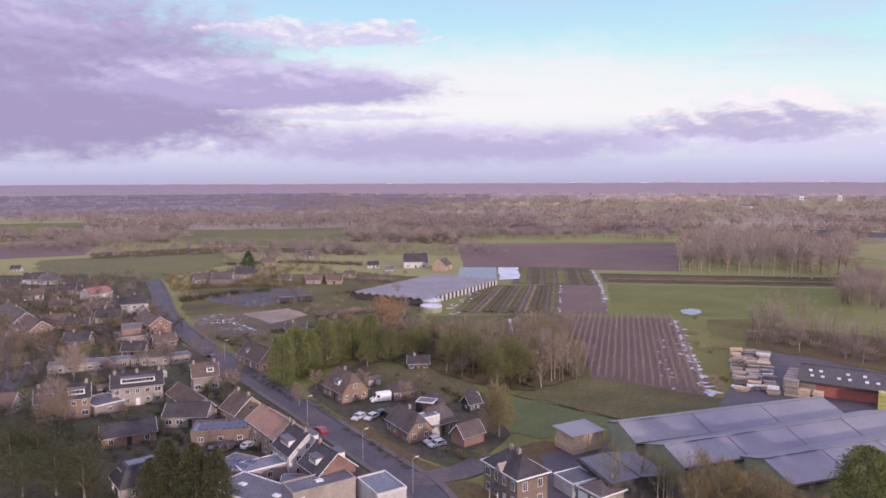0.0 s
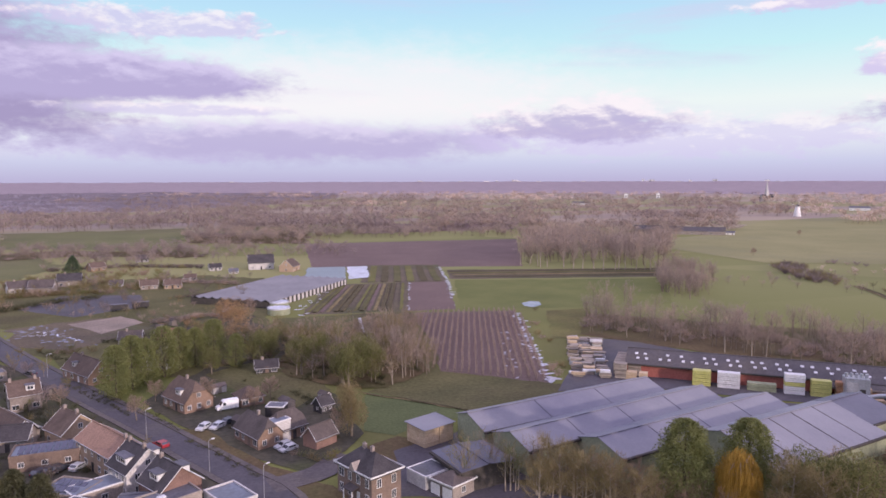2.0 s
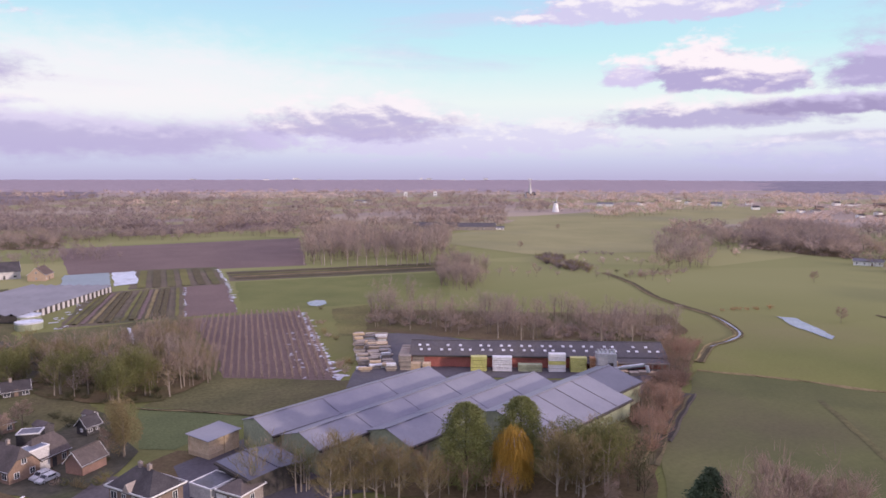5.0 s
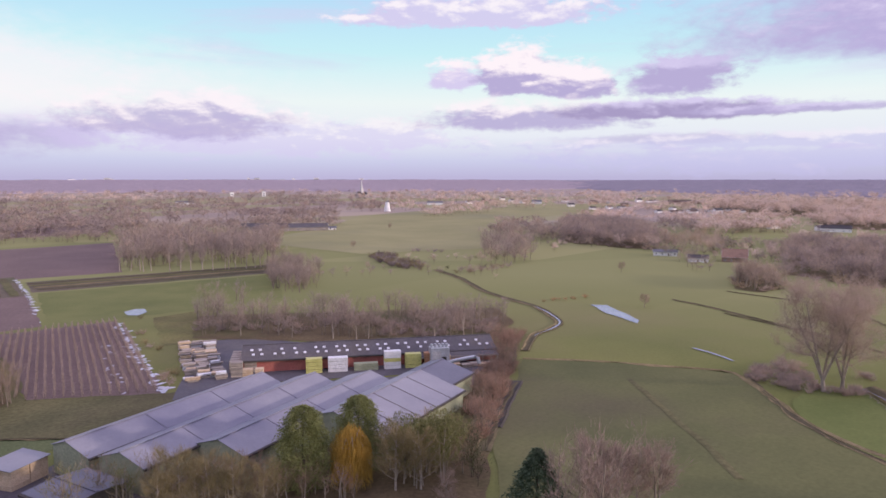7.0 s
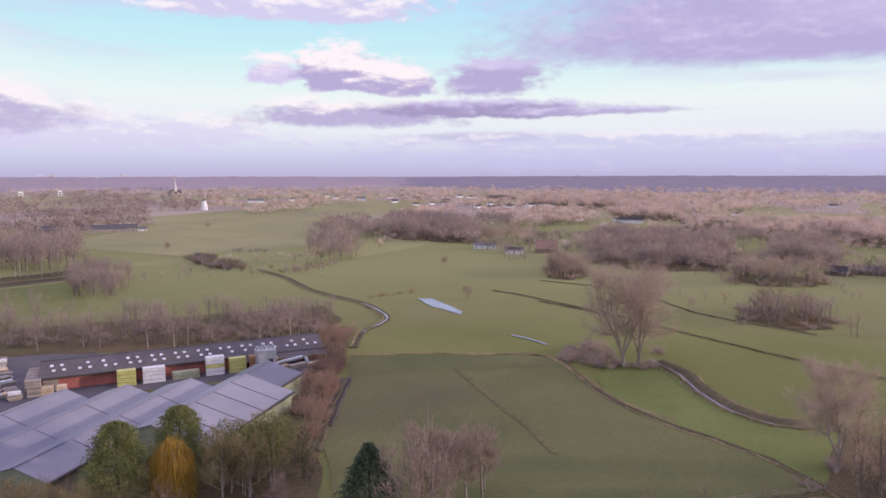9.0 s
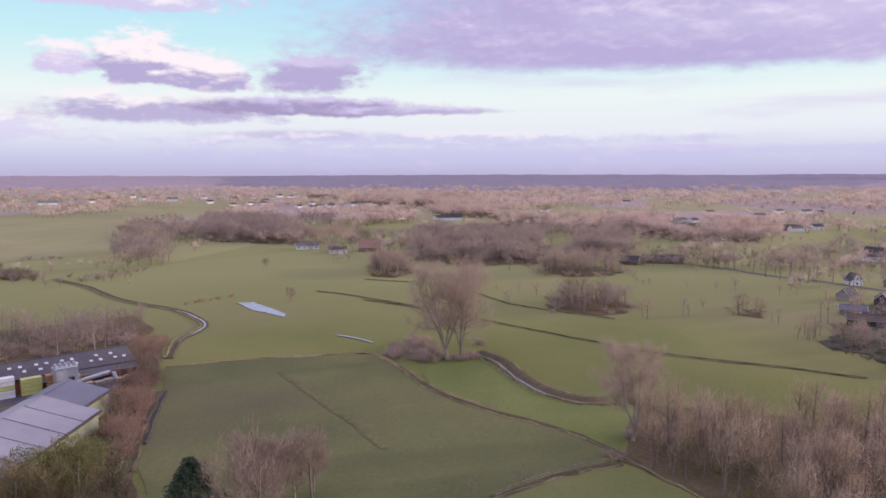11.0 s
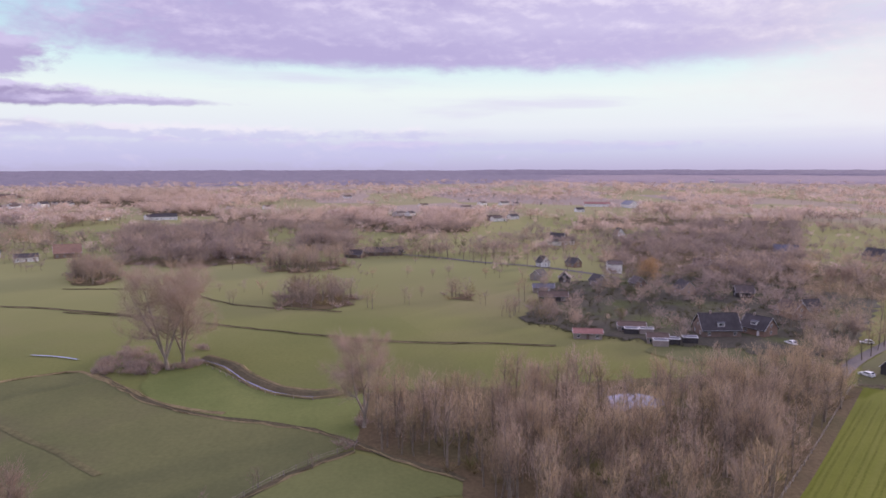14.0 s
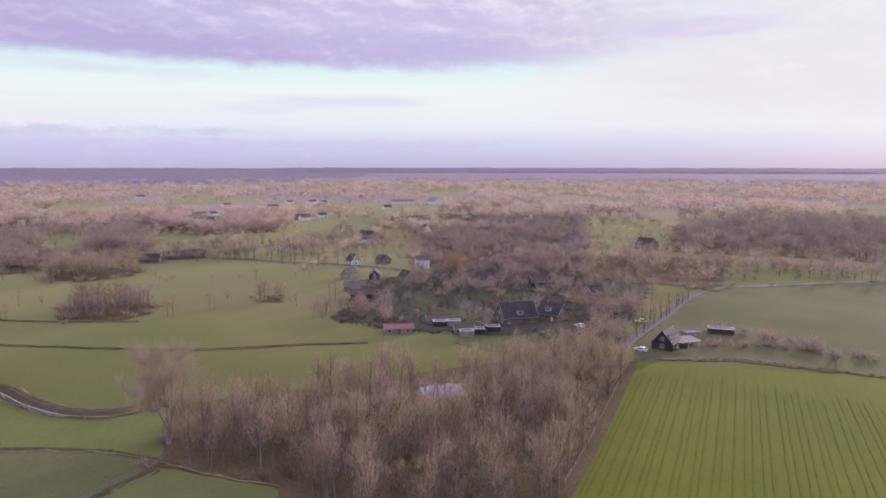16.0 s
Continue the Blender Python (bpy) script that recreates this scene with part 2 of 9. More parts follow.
def land(name):
    """Open country: a mosaic of pasture, stubble and bare soil, with rough patches and haze coloured in by distance."""
    mt = surface(name, (0.127, 0.142, 0.051), (0.170, 0.175, 0.065), 0.012, 0.95, grain_by=0.1, fine=0.9, bump=0.0, dirt=(0.175, 0.150, 0.085), spec=0.0)
    nt = mt.node_tree
    bs = nt.nodes["Principled BSDF"]
    src = bs.inputs["Base Color"].links[0].from_socket
    geo = nt.nodes.new("ShaderNodeNewGeometry")
    mp = nt.nodes.new("ShaderNodeMapping")
    mp.inputs["Scale"].default_value, mp.inputs["Rotation"].default_value = (0.0022, 0.0055, 0), (0, 0, 0.5)
    vo = nt.nodes.new("ShaderNodeTexVoronoi")
    nt.links.new(geo.outputs["Position"], mp.inputs[0])
    nt.links.new(mp.outputs[0], vo.inputs["Vector"])
    vo.inputs["Scale"].default_value = 1.6
    sp = nt.nodes.new("ShaderNodeSeparateColor")
    nt.links.new(vo.outputs["Color"], sp.inputs[0])
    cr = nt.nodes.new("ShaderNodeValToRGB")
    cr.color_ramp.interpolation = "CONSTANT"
    # mauve-leaning stops put the far land's haze into the mosaic
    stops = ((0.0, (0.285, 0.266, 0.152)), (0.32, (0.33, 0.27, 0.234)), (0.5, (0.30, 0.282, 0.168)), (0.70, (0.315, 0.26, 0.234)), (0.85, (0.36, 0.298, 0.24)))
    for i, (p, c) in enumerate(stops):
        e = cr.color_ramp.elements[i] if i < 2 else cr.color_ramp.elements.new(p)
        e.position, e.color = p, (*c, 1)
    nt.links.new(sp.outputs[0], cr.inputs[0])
    # near the village it is all grass; the mosaic begins some way out
    ln = nt.nodes.new("ShaderNodeVectorMath")
    ln.operation = "LENGTH"
    nt.links.new(geo.outputs["Position"], ln.inputs[0])
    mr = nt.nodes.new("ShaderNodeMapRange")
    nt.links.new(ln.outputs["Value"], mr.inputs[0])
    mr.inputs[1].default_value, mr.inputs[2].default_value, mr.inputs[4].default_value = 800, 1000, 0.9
    # dry: fades pastures paler with distance, putting haze into their colour; parcel tones differ
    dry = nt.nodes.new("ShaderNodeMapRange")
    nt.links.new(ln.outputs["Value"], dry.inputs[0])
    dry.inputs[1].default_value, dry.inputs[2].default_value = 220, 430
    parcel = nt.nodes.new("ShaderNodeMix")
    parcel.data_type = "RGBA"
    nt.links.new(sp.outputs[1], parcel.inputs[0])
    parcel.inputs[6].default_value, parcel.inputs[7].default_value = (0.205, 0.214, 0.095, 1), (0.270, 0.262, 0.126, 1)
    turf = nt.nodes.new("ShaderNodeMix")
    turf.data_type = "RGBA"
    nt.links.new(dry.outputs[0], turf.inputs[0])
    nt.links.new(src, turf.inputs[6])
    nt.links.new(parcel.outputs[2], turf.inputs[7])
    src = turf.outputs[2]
    mx = nt.nodes.new("ShaderNodeMix")
    mx.data_type = "RGBA"
    nt.links.new(mr.outputs[0], mx.inputs[0])
    nt.links.new(src, mx.inputs[6])
    nt.links.new(cr.outputs[0], mx.inputs[7])
    # past the last farms forest and heath, with distance haze in their colour
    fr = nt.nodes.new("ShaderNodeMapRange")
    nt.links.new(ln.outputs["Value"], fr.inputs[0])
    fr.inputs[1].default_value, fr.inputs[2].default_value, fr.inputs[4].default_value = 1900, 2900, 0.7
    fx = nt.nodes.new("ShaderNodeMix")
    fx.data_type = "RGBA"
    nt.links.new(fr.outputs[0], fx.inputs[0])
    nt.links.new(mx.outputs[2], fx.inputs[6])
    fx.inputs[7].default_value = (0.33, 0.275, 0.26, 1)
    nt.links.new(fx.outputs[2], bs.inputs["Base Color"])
    return mt


M = {}
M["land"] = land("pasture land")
M["grass"] = surface("pasture grass", (0.175, 0.176, 0.066), (0.228, 0.216, 0.084), 0.022, 0.95, fine=0.8, bump=0.05, grain_by=0.1, dirt=(0.115, 0.115, 0.045), spec=0.06)
M["pale_grass"] = surface("pale far pasture", (0.225, 0.217, 0.104), (0.275, 0.258, 0.128), 0.012, 0.95, fine=0.5, bump=0.0, grain_by=0.1, dirt=(0.20, 0.195, 0.115), spec=0.06)
# darker than the pastures beyond, with browner patches
M["meadow"] = surface("dark meadow grass", (0.098, 0.106, 0.046), (0.138, 0.14, 0.06), 0.02, 0.95, fine=0.9, bump=0.05, grain_by=0.12, dirt=(0.098, 0.083, 0.055), spec=0.06)
M["lush"] = surface("lush grass", (0.13, 0.146, 0.053), (0.16, 0.17, 0.064), 0.04, 0.95, fine=1.0, bump=0.05, grain_by=0.1, spec=0.06)
M["far_pasture"] = surface("dull far pasture", (0.125, 0.132, 0.062), (0.165, 0.162, 0.078), 0.012, 0.95, fine=0.5, bump=0.0, grain_by=0.12, dirt=(0.15, 0.13, 0.085), spec=0.06)
M["paddock"] = surface("rough winter paddock", (0.098, 0.096, 0.046), (0.135, 0.124, 0.06), 0.05, 0.95, fine=0.9, bump=0.2, dirt=(0.085, 0.07, 0.046), spec=0.06)
M["fresh"] = surface("fresh grass", (0.114, 0.139, 0.045), (0.146, 0.166, 0.056), 0.05, 0.95, fine=0.9, bump=0.05, grain_by=0.1, spec=0.06)
M["lawn"] = surface("mown lawn", (0.104, 0.124, 0.056), (0.124, 0.144, 0.064), 0.06, 0.95, fine=1.5, bump=0.08, spec=0.06)
M["olive"] = surface("rough meadow", (0.135, 0.135, 0.052), (0.165, 0.155, 0.062), 0.05, 0.95, fine=0.9, bump=0.2, dirt=(0.10, 0.08, 0.045), spec=0.06)
M["crop"] = surface("winter crop", (0.112, 0.13, 0.02), (0.138, 0.152, 0.026), 0.03, 0.95, fine=1.2, bump=0.04, grain_by=0.07, stripes=(-44.8, 2.6, 0.10, (0.185, 0.185, 0.06)), spec=0.06)
M["wheeling"] = surface("pressed crop in wheelings", (0.11, 0.128, 0.02), (0.136, 0.15, 0.027), 0.25, 0.95, fine=1.2, bump=0.1, spec=0.06)
M["soil"] = surface("ploughed soil", (0.155, 0.115, 0.105), (0.19, 0.14, 0.125), 0.03, 0.95, fine=0.9, bump=0.3, stripes=(-40, 3.0, 0.25, (0.10, 0.07, 0.065)), spec=0.06)
M["beds"] = surface("nursery beds", (0.115, 0.097, 0.072), (0.15, 0.123, 0.087), 0.05, 0.95, fine=1.0, bump=0.3, dirt=(0.08, 0.095, 0.04), spec=0.06)
M["mould"] = surface("leaf litter", (0.10, 0.075, 0.045), (0.13, 0.10, 0.055), 0.08, 0.95, fine=1.0, bump=0.3, dirt=(0.08, 0.085, 0.035), spec=0.06)
M["garden"] = surface("garden soil and grass", (0.064, 0.062, 0.048), (0.086, 0.079, 0.058), 0.09, 0.95, fine=0.7, bump=0.3, dirt=(0.085, 0.10, 0.035), spec=0.06)
M["asphalt"] = surface("worn asphalt", (0.062, 0.057, 0.068), (0.082, 0.074, 0.086), 0.15, 0.7, fine=1.4, bump=0.05, dirt=(0.10, 0.09, 0.085))
M["paving"] = surface("brick paving", (0.09, 0.078, 0.078), (0.115, 0.1, 0.098), 0.2, 0.85, fine=1.5, bump=0.1, dirt=(0.14, 0.12, 0.10))
M["sand"] = surface("sandy yard", (0.24, 0.19, 0.15), (0.30, 0.24, 0.20), 0.1, 0.95, fine=1.0, bump=0.2, dirt=(0.18, 0.15, 0.12))
M["verge"] = surface("dry bank grass", (0.19, 0.155, 0.08), (0.24, 0.19, 0.10), 0.2, 0.95, fine=1.2, bump=0.3, dirt=(0.11, 0.105, 0.045), spec=0.06)
M["bank"] = surface("dark ditch bank", (0.085, 0.075, 0.045), (0.12, 0.10, 0.058), 0.2, 0.95, fine=1.0, bump=0.3, spec=0.06)
M["mud"] = surface("dark wet mud", (0.035, 0.03, 0.026), (0.055, 0.046, 0.038), 0.3, 0.8, fine=1.5, bump=0.3, dirt=(0.07, 0.062, 0.036))
# the reflection of lilac cloud is put into the base colour
M["water"] = surface("still water", (0.19, 0.18, 0.24), (0.24, 0.225, 0.29), 0.1, 0.22, fine=0.7, bump=0.01, spec=0.6)
M["film"] = surface("plastic sheeting", (0.42, 0.43, 0.5), (0.58, 0.59, 0.66), 0.2, 0.35, fine=0.8, bump=0.3, dirt=(0.35, 0.34, 0.38))
M["bark"] = surface("grey bark", (0.16, 0.13, 0.10), (0.22, 0.18, 0.14), 0.8, 0.95, fine=3.0, bump=0.3)
M["pale_bark"] = surface("pale birch bark", (0.25, 0.21, 0.17), (0.34, 0.285, 0.235), 0.8, 0.9, fine=3.0, bump=0.2, dirt=(0.20, 0.16, 0.12))
M["dark_bark"] = surface("dark bark", (0.06, 0.05, 0.04), (0.09, 0.07, 0.05), 0.8, 0.95, fine=3.0, bump=0.3)
TW = dict(scale=0.2, rough=0.95, fine=1.5, bump=0.0, spread=0.22, island=True, spec=0.1, thin=0.4)
SOFT = dict(TW, spread=0.12)
FAR = dict(TW, scale=0.02, spread=0.08)
M["twig"] = surface("brown twigs", (0.29, 0.218, 0.165), (0.36, 0.272, 0.205), **SOFT)
M["pink_twig"] = surface("reddish birch twigs", (0.262, 0.195, 0.158), (0.335, 0.25, 0.198), **TW)
M["hedge_twig"] = surface("reddish-brown hedge twigs", (0.27, 0.178, 0.130), (0.34, 0.225, 0.16), **TW)
M["dull_twig"] = surface("grey twigs", (0.30, 0.238, 0.202), (0.375, 0.297, 0.25), **SOFT)
M["olive_twig"] = surface("mossy twigs", (0.2, 0.165, 0.085), (0.27, 0.215, 0.11), **SOFT)
M["dark_twig"] = surface("dark garden twigs", (0.135, 0.11, 0.102), (0.18, 0.145, 0.132), **TW)
M["grey_twig"] = surface("mauve-grey twigs", (0.29, 0.231, 0.205), (0.36, 0.285, 0.25), **SOFT)
M["dusk_twig"] = surface("dark mauve twigs", (0.25, 0.20, 0.188), (0.315, 0.252, 0.233), **TW)
M["mid_twig"] = surface("fawn twigs", (0.37, 0.285, 0.225), (0.45, 0.345, 0.272), **SOFT)
M["pale_twig"] = surface("pale poplar twigs", (0.345, 0.262, 0.172), (0.43, 0.325, 0.215), **SOFT)
# far woods: aerial haze is put into these base colours, sunlight into far_glow
M["far_twig"] = surface("haze-tinted far twigs", (0.57, 0.45, 0.39), (0.64, 0.505, 0.435), **FAR)
M["far_glow"] = surface("sun- and haze-tinted fawn twigs", (0.58, 0.445, 0.35), (0.66, 0.505, 0.4), **FAR)
M["far_dark"] = surface("haze-tinted forest needles", (0.30, 0.275, 0.325), (0.37, 0.335, 0.39), **FAR)
M["far_wood"] = surface("haze-tinted dark woodland", (0.235, 0.202, 0.222), (0.325, 0.275, 0.29), **dict(FAR, scale=0.008))
M["far_haze"] = surface("haze-tinted woodland twigs", (0.43, 0.365, 0.395), (0.49, 0.41, 0.44), **FAR)
M["needle"] = surface("conifer needles", (0.173, 0.190, 0.074), (0.232, 0.240, 0.096), **TW)
M["spruce"] = surface("spruce needles", (0.072, 0.104, 0.064), (0.104, 0.136, 0.080), **TW)
M["ivy"] = surface("evergreen leaves", (0.15, 0.155, 0.06), (0.20, 0.195, 0.08), **TW)
M["ivy_dark"] = surface("dark evergreen shrubs", (0.085, 0.088, 0.05), (0.12, 0.116, 0.064), **TW)
M["gold"] = surface("golden willow twigs", (0.36, 0.225, 0.050), (0.45, 0.29, 0.070), **TW)
M["rust"] = surface("rusty leaves", (0.33, 0.215, 0.115), (0.40, 0.26, 0.14), **TW)
for key, a, b in (("brick", (0.235, 0.158, 0.118), (0.285, 0.19, 0.142)), ("red_brick", (0.205, 0.125, 0.102), (0.25, 0.152, 0.122)),
                  ("brown_brick", (0.16, 0.116, 0.095), (0.20, 0.144, 0.115)), ("tan_wall", (0.33, 0.24, 0.17), (0.39, 0.285, 0.205)),
                  ("white_wall", (0.44, 0.415, 0.41), (0.53, 0.50, 0.485)), ("pale_wall", (0.25, 0.212, 0.19), (0.31, 0.262, 0.232)),
                  ("black_wood", (0.045, 0.04, 0.042), (0.065, 0.06, 0.06))):
    M[key] = surface(key.replace("_", " "), a, b, 0.5, 0.9, fine=4.0, bump=0.15, spread=0.08, dirt=tuple(v * 0.8 for v in a))
for key, a, b in (("grey_tile", (0.082, 0.066, 0.062), (0.112, 0.091, 0.084)), ("dark_tile", (0.045, 0.04, 0.043), (0.065, 0.057, 0.06)),
                  ("brown_tile", (0.10, 0.07, 0.056), (0.13, 0.092, 0.073)), ("orange_tile", (0.25, 0.152, 0.108), (0.30, 0.182, 0.128)),
                  ("red_tile", (0.25, 0.125, 0.105), (0.30, 0.15, 0.128)), ("thatch", (0.16, 0.12, 0.085), (0.20, 0.15, 0.10))):
    M[key] = surface(key.replace("_", " "), a, b, 0.5, 0.75, fine=3.0, bump=0.35, spread=0.1, dirt=tuple(v * 0.75 for v in a))
M["felt"] = surface("flat roof felt", (0.10, 0.10, 0.12), (0.14, 0.14, 0.165), 0.3, 0.6, fine=2.0, bump=0.1, dirt=(0.08, 0.08, 0.085))
M["wet_roof"] = surface("wet flat roof", (0.115, 0.13, 0.175), (0.15, 0.17, 0.215), 0.15, 0.3, fine=1.0, bump=0.05, dirt=(0.11, 0.12, 0.14))
# dirt is here a bluish darker tone in broad blotches
M["sheet"] = surface("grey corrugated sheet", (0.185, 0.182, 0.21), (0.235, 0.23, 0.255), 0.06, 0.45, fine=1.5, bump=0.1, dirt=(0.12, 0.12, 0.17), spread=0.03, grain_by=0.06)
M["greenhouse_roof"] = surface("whitewashed greenhouse glass", (0.165, 0.16, 0.175), (0.205, 0.20, 0.215), 0.08, 0.5, fine=1.5, bump=0.05, dirt=(0.14, 0.137, 0.15), grain_by=0.06)
# lighter copy of white_wall: sunlight on far walls is put into it
M["bright_wall"] = surface("brightened white wall", (0.70, 0.68, 0.66), (0.78, 0.76, 0.74), 0.3, 0.8, fine=2.0, bump=0.05)
M["blue_sheet"] = surface("dark blue-grey sheet", (0.085, 0.085, 0.115), (0.11, 0.11, 0.145), 0.1, 0.45, fine=1.5, bump=0.1, dirt=(0.10, 0.10, 0.12), grain_by=0.08)
M["old_sheet"] = surface("dark fibre cement sheet", (0.075, 0.068, 0.075), (0.10, 0.09, 0.095), 0.15, 0.8, fine=1.5, bump=0.2, dirt=(0.10, 0.085, 0.07))
M["green_board"] = surface("weathered green boarding", (0.24, 0.26, 0.17), (0.29, 0.31, 0.21), 0.3, 0.85, fine=2.5, bump=0.15, dirt=(0.20, 0.21, 0.14))
M["red_board"] = surface("red boarding", (0.33, 0.105, 0.085), (0.38, 0.13, 0.10), 0.3, 0.8, fine=2.5, bump=0.15, dirt=(0.28, 0.10, 0.08))
M["timber"] = surface("sawn timber", (0.46, 0.345, 0.225), (0.54, 0.42, 0.29), 0.8, 0.85, fine=4.0, bump=0.2, spread=0.12, dirt=(0.40, 0.28, 0.17))
M["old_timber"] = surface("greyed timber", (0.265, 0.225, 0.19), (0.335, 0.285, 0.235), 0.8, 0.85, fine=4.0, bump=0.2, spread=0.2, dirt=(0.25, 0.21, 0.18))
M["rusty_timber"] = surface("reddish timber", (0.36, 0.19, 0.10), (0.42, 0.23, 0.12), 0.8, 0.85, fine=4.0, bump=0.2, spread=0.15)
M["yellow_wrap"] = surface("yellow wrapped boards", (0.42, 0.41, 0.13), (0.5, 0.48, 0.17), 0.7, 0.5, fine=3.0, bump=0.2, spread=0.08)
M["white_wrap"] = surface("white wrapped boards", (0.55, 0.54, 0.55), (0.64, 0.63, 0.64), 0.7, 0.5, fine=3.0, bump=0.2, spread=0.05)
M["white_paint"] = surface("white paint", (0.6, 0.585, 0.58), (0.68, 0.665, 0.655), 0.8, 0.5, fine=4.0, bump=0.02)
M["glass"] = surface("dark window glass", (0.035, 0.04, 0.05), (0.05, 0.055, 0.07), 0.6, 0.08, fine=2.0, bump=0.02, spec=0.7, spread=0.3)
M["skylight"] = surface("translucent skylight sheet", (0.54, 0.53, 0.55), (0.64, 0.63, 0.65), 0.8, 0.35, fine=3.0, bump=0.05, spread=0.12)
M["solar"] = surface("solar panel glass", (0.04, 0.045, 0.08), (0.055, 0.06, 0.10), 0.8, 0.15, fine=3.0, bump=0.02, spec=0.6)
M["steel"] = surface("galvanised steel", (0.42, 0.42, 0.44), (0.50, 0.50, 0.52), 0.8, 0.4, 0.5, fine=3.0, bump=0.1)
M["brick_cap"] = surface("chimney brick", (0.27, 0.215, 0.19), (0.33, 0.265, 0.23), 1.0, 0.9, fine=5.0, bump=0.2)
M["rubber"] = surface("black rubber", (0.02, 0.02, 0.02), (0.03, 0.03, 0.03), 2.0, 0.8, fine=8.0, bump=0.05)
# dark tone holds the shade of roof gaps and open sides
M["shaded_board"] = surface("dark shaded boards", (0.05, 0.045, 0.04), (0.07, 0.06, 0.055), 1.0, 0.9, fine=4.0, bump=0.1)
for key, a in (("car_silver", (0.45, 0.46, 0.48)), ("car_white", (0.75, 0.75, 0.75)), ("car_dark", (0.03, 0.035, 0.05)), ("car_red", (0.30, 0.03, 0.04))):
    M[key] = surface(key.replace("_", " "), a, tuple(v * 1.08 for v in a), 0.7, 0.3, fine=3.0, bump=0.0, spec=0.6)


# ---- building blocks ----
class Geo:
    """Vertices and faces that become one mesh."""

    def __init__(self):
        self.v, self.f = [], []

    def add(self, verts, faces):
        o = len(self.v)
        self.v += [tuple(p) for p in verts]
        self.f += [tuple(i + o for i in q) for q in faces]
        return self

    def box(self, x0, y0, z0, x1, y1, z1):
        return self.add([(x0, y0, z0), (x1, y0, z0), (x1, y1, z0), (x0, y1, z0), (x0, y0, z1), (x1, y0, z1), (x1, y1, z1), (x0, y1, z1)],
                        [(0, 3, 2, 1), (4, 5, 6, 7), (0, 1, 5, 4), (1, 2, 6, 5), (2, 3, 7, 6), (3, 0, 4, 7)])

    def slab(self, verts, faces, thick):
        """A sheet of faces seen from above, made thick downwards."""
        n = len(verts)
        edges = {}
        for q in faces:
            for a, b in zip(q, q[1:] + q[:1]):
                edges[(a, b)] = edges.get((a, b), 0) + 1
        rim = [(a, b) for a, b in edges if (b, a) not in edges]
        low = [(x, y, z - thick) for x, y, z in verts]
        return self.add(list(verts) + low, list(faces) + [tuple(i + n for i in reversed(q)) for q in faces] + [(b, a, a + n, b + n) for a, b in rim])

    def tube(self, pts, radii, sides=5, caps=True):
        rings = []
        for k, (p, r) in enumerate(zip(pts, radii)):
            d = (Vector(pts[min(k + 1, len(pts) - 1)]) - Vector(pts[max(k - 1, 0)])).normalized()
            u = d.orthogonal().normalized()
            w = d.cross(u)
            rings.append([Vector(p) + (u * math.cos(a) + w * math.sin(a)) * r for a in (2 * math.pi * i / sides for i in range(sides))])
        faces = []
        for k in range(len(pts) - 1):
            for i in range(sides):
                j = (i + 1) % sides
                faces.append((k * sides + i, k * sides + j, (k + 1) * sides + j, (k + 1) * sides + i))
        if caps:
            faces.append(tuple(range(sides - 1, -1, -1)))
            faces.append(tuple((len(pts) - 1) * sides + i for i in range(sides)))
        return self.add([p for ring in rings for p in ring], faces)

    def mesh(self, name, material):
        me = bpy.data.meshes.new(name)
        me.from_pydata(self.v, [], self.f)
        me.materials.append(material)
        me.update()
        return me


def part(name, geo, material, parent, label=""):
    ob = new(name, geo.mesh(name, material) if isinstance(geo, Geo) else geo)
    ob.parent = parent
    return tagged(ob, label)


def thing(name, m, label, category, group="", kind=""):
    ob = new(name)
    ob.matrix_world = m
    return tagged(ob, label, category, group, kind)


def sheet_of_triangles(name, V, F, mats, index):
    me = bpy.data.meshes.new(name)
    me.vertices.add(len(V))
    me.vertices.foreach_set("co", V.astype(np.float32).ravel())
    me.loops.add(len(F) * 3)
    me.loops.foreach_set("vertex_index", F.astype(np.int32).ravel())
    me.polygons.add(len(F))
    me.polygons.foreach_set("loop_start", np.arange(0, len(F) * 3, 3, dtype=np.int32))
    for mt in mats:
        me.materials.append(mt)
    me.polygons.foreach_set("material_index", index.astype(np.int32))
    me.update(calc_edges=True)
    return me


def gz(x, y):
    """Height of the land, which rises a little far away."""
    return 43 * max(0.0, (math.hypot(x, y) - 1800) / 3150) ** 2


def structure(name, geo, material, label, category):
    return tagged(new(name, geo.mesh(name, material)), label, category, kind="structure")


def ground():
    g = Geo()
    n = 120
    radii = [0, 40, 90, 160, 260, 400, 600, 850, 1150, 1500, 1800, 2100, 2500, 2900, 3300, 3700, 4100, 4500, 4950]
    verts, faces = [(0, 0, 0)], []
    for r in radii[1:]:
        for i in range(n):
            a = 2 * math.pi * i / n
            verts.append((r * math.sin(a), r * math.cos(a), gz(r, 0)))
    for i in range(n):
        faces.append((0, 1 + (i + 1) % n, 1 + i))
    for k in range(len(radii) - 2):
        for i in range(n):
            a, b = 1 + k * n + i, 1 + k * n + (i + 1) % n
            faces.append((a, b, b + n, a + n))
    g.add(verts, faces)
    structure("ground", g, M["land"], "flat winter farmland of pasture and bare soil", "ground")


ground()
LAYER = [0.0]


